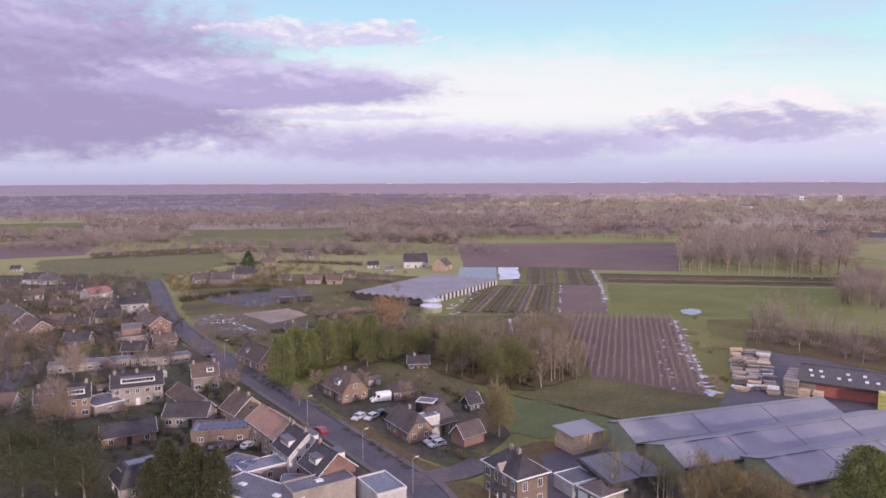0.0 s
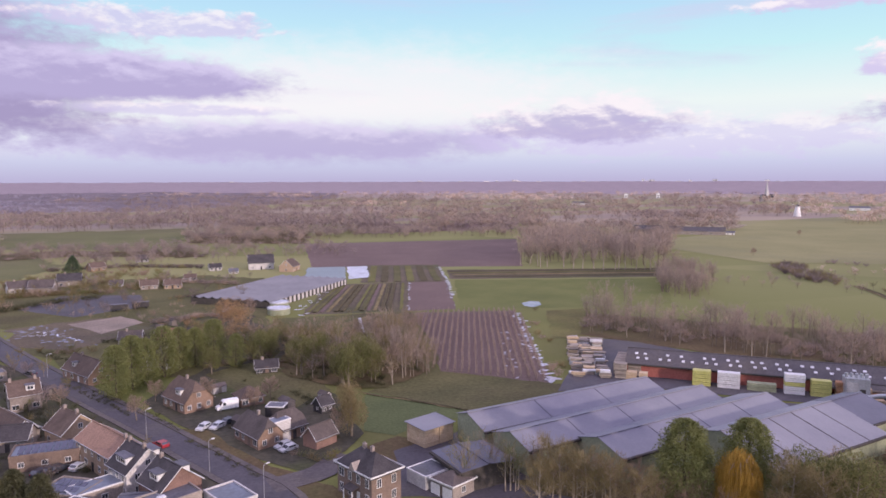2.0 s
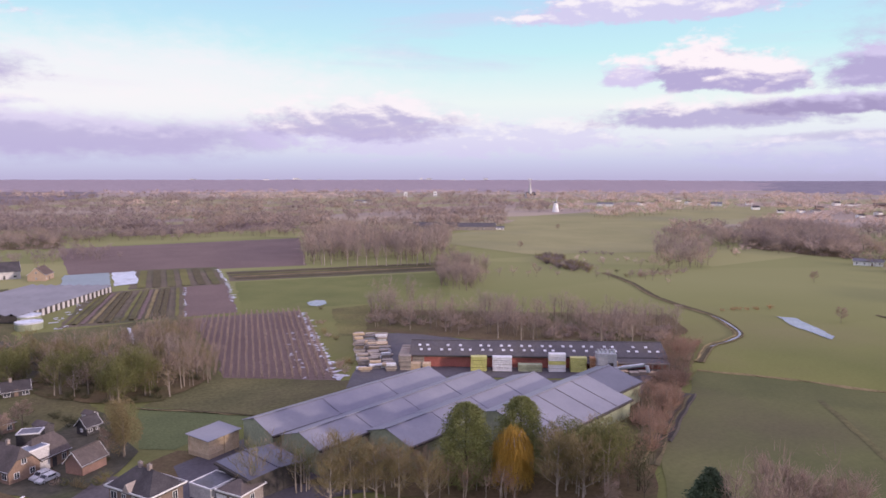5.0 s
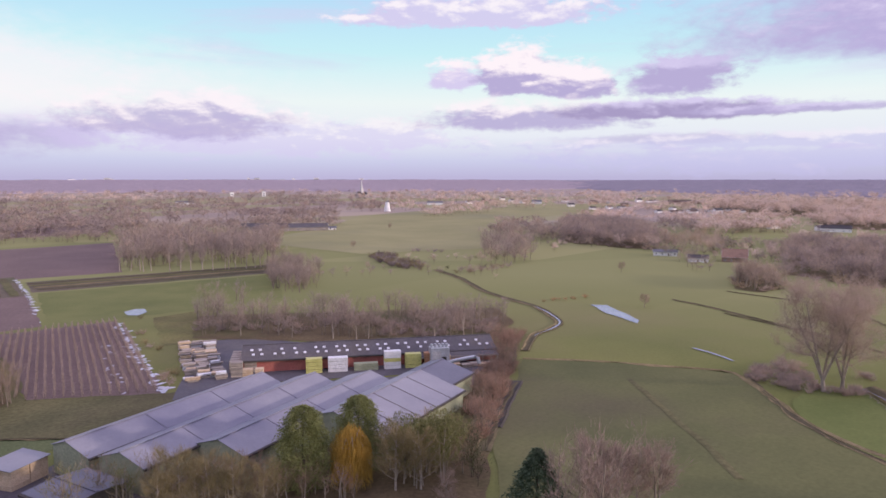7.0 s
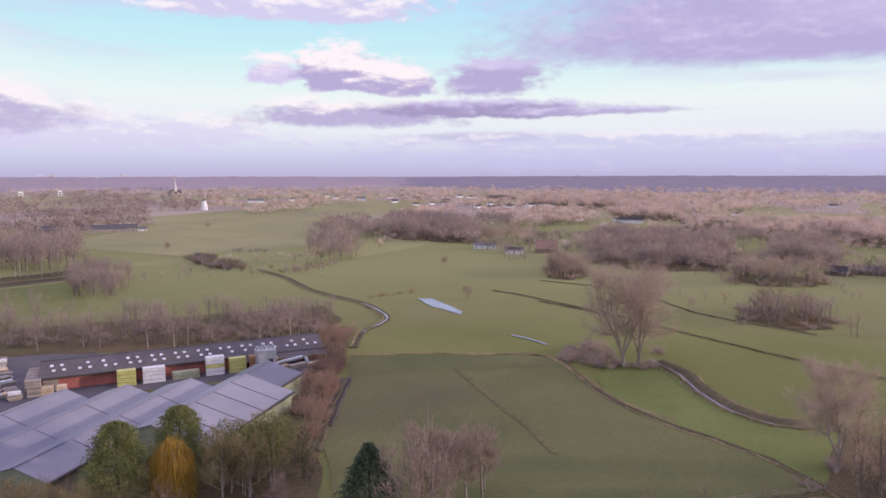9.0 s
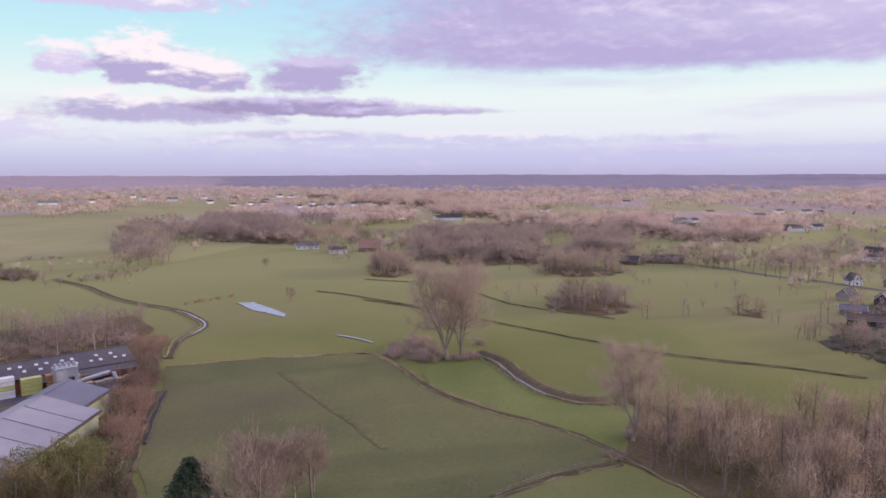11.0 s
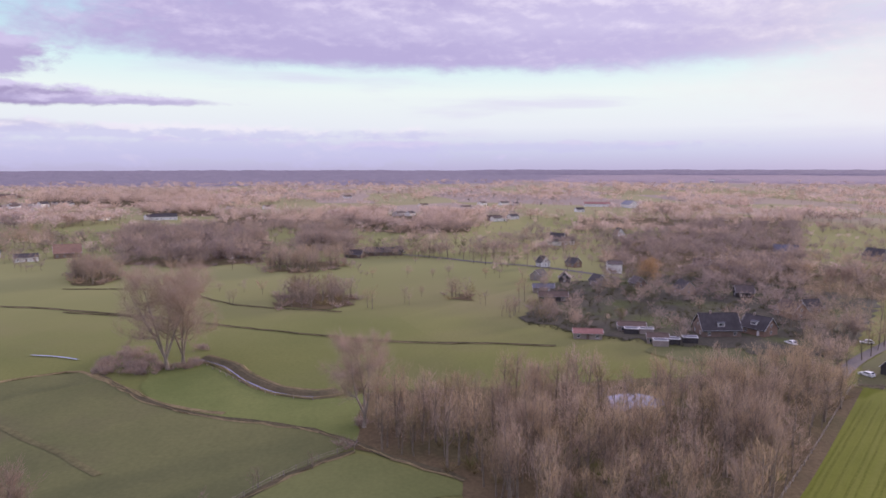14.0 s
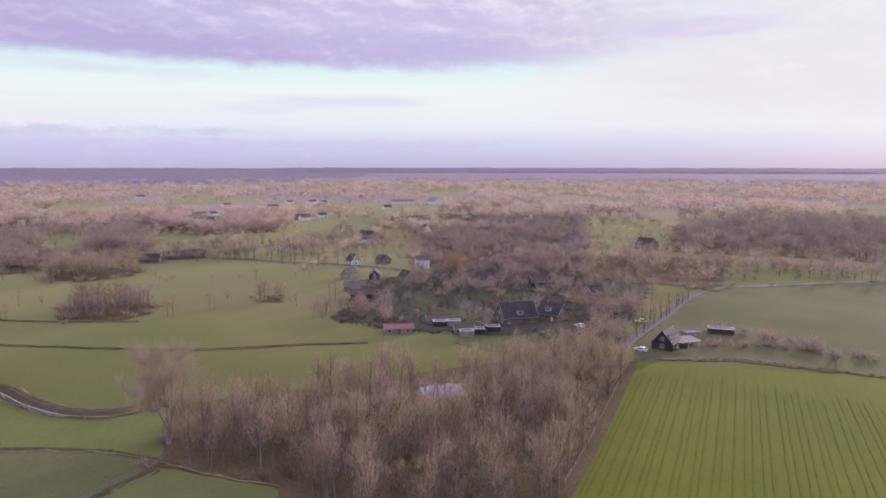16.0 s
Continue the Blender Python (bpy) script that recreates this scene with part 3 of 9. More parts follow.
def field(name, corners, key, label, category="field", lift=None, ragged=0.8):
    """A flat field with the given corners; each lies a little above the one before."""
    LAYER[0] += 0.004
    z = 0.02 + LAYER[0] if lift is None else lift
    g = Geo()
    rng = random.Random(len(corners) + int(corners[0][0]))
    edge = []
    for (x0, y0), (x1, y1) in zip(corners, corners[1:] + corners[:1]):
        d = math.hypot(x1 - x0, y1 - y0)
        n = max(1, min(14, int(d / 5)))
        for k in range(n):
            j = ragged * min(1.0, d / 20) if k else 0
            edge.append((x0 + (x1 - x0) * k / n + rng.uniform(-j, j), y0 + (y1 - y0) * k / n + rng.uniform(-j, j)))
    pts = [(x, y, z + gz(x, y)) for x, y in edge]
    area = sum(a[0] * b[1] - b[0] * a[1] for a, b in zip(pts, pts[1:] + pts[:1]))
    if area < 0:
        pts.reverse()
    g.add(pts, [tuple(range(len(pts)))])
    return structure(name, g, M[key], label, category)


def smooth_line(pts, step=4.0):
    """Points every few metres along a curve through pts."""
    P = [Vector(p).to_2d() for p in pts]
    P = [P[0] * 2 - P[1]] + P + [P[-1] * 2 - P[-2]]
    out = []
    for i in range(1, len(P) - 2):
        n = max(2, int((P[i + 1] - P[i]).length / step))
        for k in range(n):
            t = k / n
            a, b, c, d = P[i - 1], P[i], P[i + 1], P[i + 2]
            out.append(0.5 * ((2 * b) + (c - a) * t + (2 * a - 5 * b + 4 * c - d) * t * t + (3 * b - a - 3 * c + d) * t ** 3))
    out.append(P[-2])
    return out


def ribbon(name, pts, profile, key, label, category, wobble=0.0, seed=1):
    """A strip along a line; profile: (offset across, height) from its left side to its right."""
    rng = random.Random(seed)
    L = smooth_line(pts)
    g = Geo()
    verts, faces = [], []
    k = len(profile)
    lift = 0.0 if name in ("road", "pavement") else 0.15       # above the turf of the fields
    for i, p in enumerate(L):
        d = (L[min(i + 1, len(L) - 1)] - L[max(i - 1, 0)]).normalized()
        s = Vector((d.y, -d.x))
        j = rng.uniform(-wobble, wobble)
        for o, z in profile:
            q = p + s * (o + j + rng.uniform(-wobble, wobble) * 0.5)
            verts.append((q.x, q.y, z + lift + gz(q.x, q.y)))
    for i in range(len(L) - 1):
        for c in range(k - 1):
            a = i * k + c
            faces.append((a, a + 1, a + k + 1, a + k))
    g.add(verts, faces)
    return structure(name, g, M[key], label, category)


def ditch(pts, width, label, wet=True, seed=3, rim=0.45, key="bank"):
    """A ditch with low raised banks and water between them."""
    if wet:
        w = width * 0.1
        ribbon("ditch", pts, [(-w * 11, 0.05), (-w * 8, rim), (-w, 0.10), (w, 0.10), (w * 2.2, rim * 0.7), (w * 3.6, 0.05)], key, label, "ditch", 0.3, seed)
        ribbon("water", pts, [(-w * 0.8, 0.15), (w, 0.15)], "water", "narrow strip of still water in a ditch", "water", 0.1, seed)
    else:
        w = width * 0.3
        ribbon("ditch", pts, [(-w * 1.6, 0.04), (-w, rim * 0.6), (-w * 0.2, 0.09), (w * 0.5, 0.09), (w, rim * 0.4), (w * 1.5, 0.04)], key, label, "ditch", 0.45, seed)
        ribbon("bank", pts, [(w * 1.1, 0.05), (w * 1.5, 0.2), (w * 2.3, 0.05)], "verge", "pale dry grass along a ditch", "bank", 0.6, seed + 1)


# ---- roads ----
MAIN = [(-180.8, 427.3), (-153.8, 372.1), (-122.5, 305.5), (-95.5, 261.6), (-73.5, 229.3), (-52.6, 199.8), (-36.5, 177.4), (-23.4, 158.3), (-11.4, 141.0), (-2.8, 127.7), (6, 96), (26, 70)]
ribbon("road", MAIN, [(-3.1, 0.20), (-2.9, 0.24), (2.9, 0.24), (3.1, 0.20)], "asphalt", "grey asphalt village street", "road")
ribbon("pavement", MAIN, [(-4.7, 0.2), (-4.7, 0.34), (-3.25, 0.34), (-3.2, 0.2)], "paving", "narrow brick pavement beside the street", "pavement")
ribbon("pavement", MAIN, [(3.2, 0.2), (3.25, 0.34), (4.7, 0.34), (4.7, 0.2)], "paving", "narrow brick pavement beside the street", "pavement")
ribbon("road", [(-5.0, 134.8), (0.5, 137.0), (5.2, 139.7), (10.7, 147.5)], [(-3.4, 0.25), (3.4, 0.25)], "paving", "pale paved side lane by the villa", "road")
LANE = [(173.9, -130.3), (195.7, -154.0), (218.3, -184.5), (248.2, -223.0), (264.6, -254.7), (262.2, -283.7), (250.3, -358.0)]
ribbon("road", LANE, [(-2.1, 0.2), (2.1, 0.2)], "paving", "narrow grey country road", "road")
ribbon("road", [(540.0, 72.3), (481.1, -27.2), (441.0, -69.2), (416.7, -101.4), (383.3, -127.6), (351.4, -143.0)], [(-2.0, 0.2), (2.0, 0.2)], "asphalt", "narrow lane past the hamlet", "road")
ribbon("road", [(101.5, -66.8), (124.9, -90.4), (172.0, -135.3)], [(-2.6, 0.2), (2.6, 0.2)], "mould", "leaf-covered farm track beside the wood", "road")
ribbon("road", [(-126.1, 192.0), (-139.8, 222.3), (-169.5, 263.7), (-200.8, 309.6)], [(-3, 0.2), (3, 0.2)], "asphalt", "grey residential street", "road")

# ---- fields ----
field("field", [(-694, 1007), (-545, 1054), (-380.7, 736.3), (-474.2, 686.2)], "far_pasture", "distant green pasture strip", ragged=9.0)
field("field", [(-312.5, 533.3), (-194.9, 603.3), (-155.8, 528.3), (-171.2, 429.6), (-217.5, 423.3), (-270.0, 453.4)], "far_pasture", "dull green pasture beyond the houses", ragged=5.0)
field("field", [(-323, 871), (-123, 914), (-94.4, 625.3), (-251.8, 677.3)], "far_pasture", "green pasture between woods", ragged=9.0)
field("field", [(-457.1, 661.4), (-349.6, 707.1), (-298.5, 574.1), (-370.6, 535.1)], "soil", "brown bare field")
field("field", [(12.9, 666.7), (225.2, 670.5), (158.2, 456.0), (14.8, 481.3)], "soil", "mauve-brown ploughed field")
field("field", [(88, 937), (314, 948), (266.2, 803.1), (73.5, 777.9)], "soil", "distant ploughed strip")
field("field", [(96.3, 401.5), (223.4, 379.3), (180.8, 300.0), (135.6, 300.8), (76.5, 308.4)], "lush", "green pasture beyond the nursery")
field("field", [(101.6, 449.0), (249.3, 423.8), (227.6, 385.4), (94.7, 406.1)], "beds", "dark cultivated strips beside the pasture")
field("field", [(114.4, 296.2), (145.5, 298.1), (114.7, 235.1), (96.4, 243.5)], "olive", "rough olive meadow")
field("field", [(52.1, 486.7), (102.4, 478.8), (90.7, 397.2), (39.9, 402.8)], "beds", "dark nursery beds")
field("field", [(21.4, 398.8), (67.6, 399.9), (52.6, 310.2), (3.9, 311.1)], "beds", "dark nursery beds in long strips")
field("field", [(67.2, 397.7), (90.7, 397.2), (75.0, 309.8), (52.6, 310.2)], "soil", "brown bare nursery bed")
field("field", [(54.2, 304.9), (100.6, 300.2), (74.8, 187.6), (45.3, 208.1)], "soil", "brown tree nursery with young rows")
field("field", [(20.3, 191.9), (46.1, 168.4), (23.0, 156.8), (16.2, 161.2)], "lawn", "bright mown lawn beside the timber yard")
field("field", [(20.5, 192.2), (28.0, 200.0), (45.3, 208.1), (74.8, 187.6), (82.0, 186.0), (62.0, 170.0), (46.3, 168.6)], "paddock", "rough olive grass behind the sheds", ragged=1.0)
field("field", [(-8.0, 304.0), (50.0, 309.0), (54.0, 304.9), (45.3, 208.1), (30.0, 195.0), (2.0, 226.0), (-8.0, 272.0)], "paddock", "rough grass between gardens and nursery", ragged=2.0)
field("field", [(-7.0, 306.0), (29.3, 308.0), (27.1, 272.7), (-6.3, 273.2)], "paddock", "strip of grass by the tanks")
field("garden", [(-126.9, 329.3), (-150.8, 403.0), (-131.5, 438.9), (-54.5, 458.9), (-8.7, 430.5), (-11.0, 334.6), (-4.8, 227.6), (-26.7, 220.8), (-56.2, 221.2), (-80.9, 253.1)], "paddock", "rough winter gardens and paddocks", "garden", ragged=3.0)
field("garden", [(-57.0, 306.9), (-23.4, 334.9), (-5.6, 271.1), (20.5, 260.8), (21.0, 220.2), (-4.8, 227.6), (-27.5, 227.9), (-47.2, 252.5)], "garden", "dark gardens behind the houses", "garden", ragged=3.0)
field("garden", [(-165.4, 229.8), (-315.3, 443.7), (-245.0, 455.5), (-185.9, 435.1), (-134.6, 329.4), (-99.1, 262.6), (-92.4, 228.8)], "garden", "dark gardens among terraced houses", "garden", ragged=2.0)
field("field", [(-112.0, 307.9), (-81.6, 324.0), (-55.6, 299.2), (-77.2, 262.3), (-100.5, 272.7)], "beds", "grey muddy yard", ragged=2.0)
field("field", [(-91.8, 312.9), (-74.1, 326.8), (-61.4, 309.6), (-73.1, 289.8)], "sand", "sandy patch in a yard")
field("field", [(-125.2, 353.4), (-117.5, 391.3), (-77.8, 386.2), (-66.7, 352.1), (-93.6, 328.6)], "asphalt", "grey hard standing")
field("garden", [(-95.0, 123.3), (-161.6, 229.8), (-105.7, 262.7), (-77.1, 228.6), (-32.9, 174.3), (-11.3, 139.9), (-4.3, 122.7)], "garden", "dark winter gardens among the houses", "garden")
field("garden", [(-40.2, 196.4), (-27.5, 227.9), (-1.0, 227.6), (11.9, 190.4), (16.0, 159.7), (10.6, 149.4), (1.7, 140.3), (-8.3, 149.6), (-27.1, 174.2)], "garden", "winter gardens with patches of grass", "garden")
field("garden", [(-26.7, 220.8), (-8.8, 235.2), (10.4, 227.4), (10.6, 195.8), (-0.8, 180.7), (-16.0, 201.7)], "paddock", "worn green lawn between garden trees", "garden", ragged=2.0)
field("garden", [(-28.3, 172.9), (-11.3, 139.9), (-4.1, 126.3), (1.5, 126.3), (3.4, 137.5), (-5.3, 144.8), (-20.7, 169.9)], "mould", "leaf-strewn verge beside the street", "verge")
field("yard", [(14.5, 150.5), (23.5, 156.0), (30.0, 151.0), (25.0, 141.0), (17.0, 135.5), (10.5, 146.5)], "mould", "leaf-strewn yard beside the barn", "yard")
field("verge", [(1.5, 136.5), (7.0, 132.5), (12.5, 121.0), (9.0, 112.0), (1.0, 117.0), (1.0, 126.0)], "mould", "leaf-strewn verge beside the villa", "verge")
field("yard", [(21.2, 147.3), (29.7, 151.9), (52.0, 161.5), (102.9, 171.9), (158.4, 141.0), (135.7, 118.9), (65.2, 111.9), (17.8, 125.0)], "asphalt", "dark paved timber yard", "yard")
field("yard", [(73.3, 180.1), (110.6, 240.7), (124.0, 232.0), (172.5, 152.5), (159.5, 140.7), (127.4, 159.6), (99.4, 178.5)], "asphalt", "grey paved yard between sheds", "yard")
field("field", [(171.8, -135.8), (129.6, -192.6), (104.3, -232.1), (43.9, -172.2), (98.1, -64.8)], "crop", "bright yellow-green field of winter crop")
field("field", [(215.4, 66.7), (216.2, 54.0), (177.6, 18.0), (176.4, 0.6), (163.4, -1.2), (144.8, 1.1), (153.8, 11.8), (159.4, 23.8), (165.4, 37.7), (174.0, 51.6), (190.6, 62.1)], "fresh", "bright grass inside the bend of a ditch")
field("field", [(116.0, 24.0), (137.1, 9.2), (139.6, 1.0), (124.7, -18.7), (118.3, -21.0)], "lush", "green grass beside the wood")
field("field", [(174.8, 141.3), (183.7, 130.6), (193.3, 117.4), (200.2, 103.2), (206.1, 92.9), (208.1, 84.9), (197.4, 73.1), (174.4, 51.7), (165.8, 37.8), (159.7, 23.9), (154.1, 11.8), (145.2, 2.1), (116.0, 24.0), (113.0, 22.1), (115.7, 27.7), (77.7, 64.6), (114.3, 100.9)], "meadow", "dark green pasture beside the timber yard")
field("field", [(317.8, 597.6), (452.6, 675.9), (675, 880), (966, 968), (1286, 898), (1113, 726), (733, 623), (436.0, 395.4), (332.6, 434.1)], "pale_grass", "pale green pasture below the windmill")
field("field", [(531.0, 692.5), (602.5, 556.0), (429.0, 402.1), (365.6, 431.6), (396.0, 591.6)], "pale_grass", "pale olive pasture")
field("woodland_floor", [(142.4, 2.0), (180.1, 0.6), (189.0, -143.4), (167.5, -131.7), (107.9, -75.4), (90.0, -50.9), (95.7, -17.5), (125.0, -19.6)], "mould", "brown leaf litter under the trees", "ground")
field("garden", [(345.0, -250.0), (293.0, -240.0), (248.0, -199.0), (208.0, -160.0), (225.0, -157.0), (228.0, -138.0), (262.0, -166.0), (302.0, -200.0)], "garden", "dark rough gardens beside the country road", "garden", ragged=3.0)
field("field", [(236.0, -106.0), (224.0, -122.0), (214.0, -158.0), (200.0, -158.0), (189.0, -143.0), (196.0, -100.0), (214.0, -92.0)], "meadow", "dark grass between the wood and the hamlet", ragged=2.0)
field("woodland_floor", [(109.2, 246.7), (180.5, 162.9), (219.6, 182.5), (238.4, 208.5), (129.7, 286.3)], "mould", "brown leaf litter under the tree belt", "ground")
field("woodland_floor", [(40.0, 127.1), (89.0, 79.6), (114.3, 100.9), (204.8, 167.2), (192.9, 165.6), (133.5, 128.6)], "mould", "brown leaf litter under the garden trees", "ground")
field("field", [(172.6, -137.2), (194.5, -156.5), (216.0, -186.5), (245.5, -225.0), (261.5, -256.0), (259.0, -284.0), (246.0, -352.0), (123.8, -201.5), (130.3, -193.7), (160.0, -166.0)], "meadow", "dark green pasture by the country road", ragged=1.5)


def wheelings():
    """The lines that wheels have pressed into the crop."""
    way = radians(-44.8)
    d, s = Vector((math.cos(way), math.sin(way))), Vector((math.sin(way), -math.cos(way)))
    o = Vector((170.0, -137.0))
    rng = random.Random(6)
    for k in range(1, 40):
        a = o + s * ((k * 1.9 + rng.uniform(-0.5, 0.5)) * (1 if s.dot(Vector((146.7, -175.0)) - o) > 0 else -1)) - d * (2 + 0.25 * k + rng.uniform(0, 12))
        n = rng.uniform(18, 27)
        pts = [tuple(a - d * (n * t)) for t in range(5)]
        w = rng.uniform(0.05, 0.12)
        ribbon("wheeling", pts, [(-w, 0.13), (w, 0.13)], "wheeling", "line of pressed crop", "wheeling", 0.10, 40 + k)


wheelings()

# ---- water and ditches ----
for c, what in (([(275.6, 182.4), (280.1, 176.0), (259.4, 147.1), (253.6, 144.8), (262.4, 164.7)], "long shallow pool in the pasture"), ([(109.6, 317.4), (116.1, 321.6), (119.3, 318.6), (117.2, 310.3), (111.3, 305.1), (108.1, 309.2)], "shallow puddle in the pasture"),
                ([(170.5, -64.3), (172.2, -68.4), (171.8, -73.7), (167.7, -77.7), (163.1, -77.6), (160.3, -73.0), (161.9, -69.0), (159.1, -64.8), (162.1, -62.3)], "pale pond among bare trees"), ([(343.5, -200.2), (343.7, -222.2), (329.5, -226.5), (311.9, -205.5), (320.9, -192.2)], "pale garden pond")):
    field("water", c, "water", what, "water")
WIND = [(309.2, 325.0), (294.7, 288.9), (269.5, 245.9), (259.4, 219.6), (254.2, 201.1), (246.7, 187.1), (232.3, 168.6), (219.2, 163.1), (204.9, 160.4), (184.0, 148.1)]
ribbon("ditch", WIND, [(-1.7, 0.05), (-1.3, 0.4), (-0.7, 0.12), (0.4, 0.12), (0.8, 0.35), (1.3, 0.05)], "bank", "winding ditch with dark grassy banks", "ditch", 0.3, 3)
ribbon("water", [(254.4, 203.0), (246.7, 187.1), (232.3, 168.6), (219.2, 163.1), (204.9, 160.4)], [(-0.6, 0.16), (0.2, 0.16)], "water", "narrow strip of still water in a ditch", "water", 0.15, 3)
ribbon("bank", WIND, [(0.8, 0.25), (1.2, 0.45), (1.9, 0.05)], "verge", "pale dry grass crest along the ditch", "bank", 0.4, 4)
TRENCH = [(154.1, 127.2), (136.0, 116.1), (120.4, 106.1)]
ribbon("ditch", TRENCH, [(-2.4, 0.05), (-2.0, 0.4), (-1.4, 0.12), (1.4, 0.12), (2.0, 0.35), (2.4, 0.05)], "mud", "dark muddy trench beside the hedge", "ditch", 0.2, 9)
ribbon("bank", TRENCH, [(2.0, 0.3), (2.3, 0.5), (2.7, 0.05)], "verge", "pale dry grass crest along the ditch", "bank", 0.3, 10)
ditch([(152.4, 126.6), (128.1, 111.4), (107.7, 98.0)], 3.4, "straight dark ditch beside the hedge", wet=False)
ditch([(175.4, 141.7), (184.3, 131.0), (193.9, 117.8), (200.8, 103.5), (206.7, 93.2), (208.7, 85.2), (197.9, 73.3), (187.7, 62.7), (176.4, 52.2), (167.5, 34.8)], 1.4, "dry grassy ditch across the pasture", wet=False, key="verge")
ditch([(316.4, 162.0), (310.1, 139.0), (299.4, 116.6), (291.3, 97.6), (282.7, 78.5)], 1.6, "dark ditch across the pasture", wet=False)
CURVE = [(218.6, 53.2), (209.6, 43.6), (194.3, 34.4), (182.8, 24.4), (177.7, 13.7), (180.2, 6.6)]
ribbon("ditch", CURVE, [(-4.6, 0.05), (-3.8, 0.7), (-2.2, 0.75), (-0.5, 0.12), (0.4, 0.12), (0.7, 0.35), (1.3, 0.05)], "bank", "curved ditch with a high dark bank round a meadow", "ditch", 0.35, 3)
ribbon("water", CURVE, [(-0.35, 0.16), (0.1, 0.16)], "water", "narrow strip of still water in a ditch", "water", 0.15, 3)
ribbon("bank", CURVE, [(-4.5, 0.5), (-4.0, 0.95), (-3.4, 0.75)], "verge", "pale dry grass crest along the ditch", "bank", 0.35, 5)
ribbon("bank", CURVE, [(0.6, 0.3), (0.95, 0.55), (1.3, 0.06)], "verge", "pale dry grass crest along the ditch", "bank", 0.3, 6)
ditch([(300.3, 129.0), (286.7, 92.4), (264.7, 49.8), (248.8, 19.5), (235.5, -10.4), (229.5, -45.5), (223.9, -64.4)], 1.0, "dark ditch across the pasture", wet=False)
ditch([(209.3, 81.8), (193.1, 68.6), (174.8, 51.9), (166.2, 37.9), (160.1, 23.9), (154.5, 11.9), (145.6, 2.1), (136.5, -6.8), (124.9, -20.2)], 1.5, "grassy ditch along a pasture", wet=False)
ditch([(118.2, 24.5), (127.3, 17.4), (136.2, 9.1), (141.3, 2.2)], 1.6, "dark ditch by a fence", wet=False)
ditch([(360.5, 154.3), (351.2, 100.0), (309.2, 58.0), (289.2, 11.2)], 1.0, "dark ditch between pastures", wet=False)
ditch([(19.0, 190.3), (32.4, 180.3), (46.1, 168.4)], 0.8, "dark ditch between two lawns", wet=False)
FURROW = [(179.9, 104.8), (166.4, 88.5), (155.2, 75.5), (146.4, 64.9), (134.3, 52.2)]
ribbon("track", FURROW, [(-1.0, 0.07), (-0.2, 0.13), (0.3, 0.13), (0.9, 0.07)], "paddock", "dark ridge of a furrow in the pasture", "track", 0.25, 8)
ribbon("water", [(229.8, 109.2), (227.9, 101.2), (222.9, 91.6)], [(-0.5, 0.14), (0.5, 0.14)], "water", "pale line of standing water in the pasture", "water", 0.3, 9)
ribbon("path", [(28.8, 297.7), (27.2, 268.5)], [(-0.6, 0.14), (0.6, 0.14)], "film", "pale concrete garden path", "path")


def scraps(name, line, count, spread, size, key, label, seed=2):
    """Torn sheets and puddles lying along a line, as one object."""
    rng = random.Random(seed)
    L = smooth_line(line, 2.0)
    g = Geo()
    for _ in range(count):
        p = rng.choice(L)
        a = rng.uniform(0, 3.14)
        x, y = p.x + rng.gauss(0, spread), p.y + rng.gauss(0, spread)
        l, w = size * rng.uniform(0.4, 1.6), size * rng.uniform(0.2, 0.7)
        c, s = math.cos(a), math.sin(a)
        z = 0.14 + rng.random() * 0.05
        g.slab([(x + c * i * l - s * j * w, y + s * i * l + c * j * w, z + rng.uniform(0, 0.08)) for i, j in ((-1, -0.7), (0.2, -1), (1, -0.4), (0.8, 0.8), (-0.3, 1), (-1, 0.4))], [(0, 1, 2, 3, 4, 5)], 0.03)
    return tagged(new(name, g.mesh(name, M[key])), label, "scrap", kind="stuff")


scraps("plastic", [(99.0, 294.0), (88.8, 250.5), (79.7, 212.7), (75.0, 189.7)], 90, 0.9, 1.3, "film", "torn pale plastic sheets beside the nursery")
scraps("plastic", [(82.9, 259.8), (72.2, 219.5), (67.6, 195.1)], 16, 1.6, 0.9, "film", "scattered pale plastic scraps in the nursery", 4)
scraps("plastic", [(-104.1, 289.2), (-103.0, 307.8), (-87.3, 288.9), (-77.8, 272.3)], 70, 3.6, 1.0, "water", "pale puddles in a muddy yard", 5)
scraps("plastic", [(-100.0, 296.0), (-87.3, 288.9), (-80.0, 280.0)], 16, 2.5, 0.8, "film", "pale sheets in a muddy yard", 15)
scraps("plastic", [(18.2, 398.9), (3.9, 311.1)], 30, 2.0, 1.2, "film", "pale scraps beside the greenhouse", 6)
scraps("plastic", [(100.5, 466.5), (90.7, 397.2), (76.5, 318.0)], 60, 0.5, 1.2, "film", "torn pale plastic along a nursery strip", 7)
scraps("plastic", [(67.5, 395.5), (52.8, 311.6)], 26, 0.25, 0.8, "film", "torn pale plastic along a nursery bed", 8)
BEDS_A, BEDS_B = [(25.0, 392.2), (65.2, 395.6)], [(5.5, 315.2), (51.0, 313.0)]
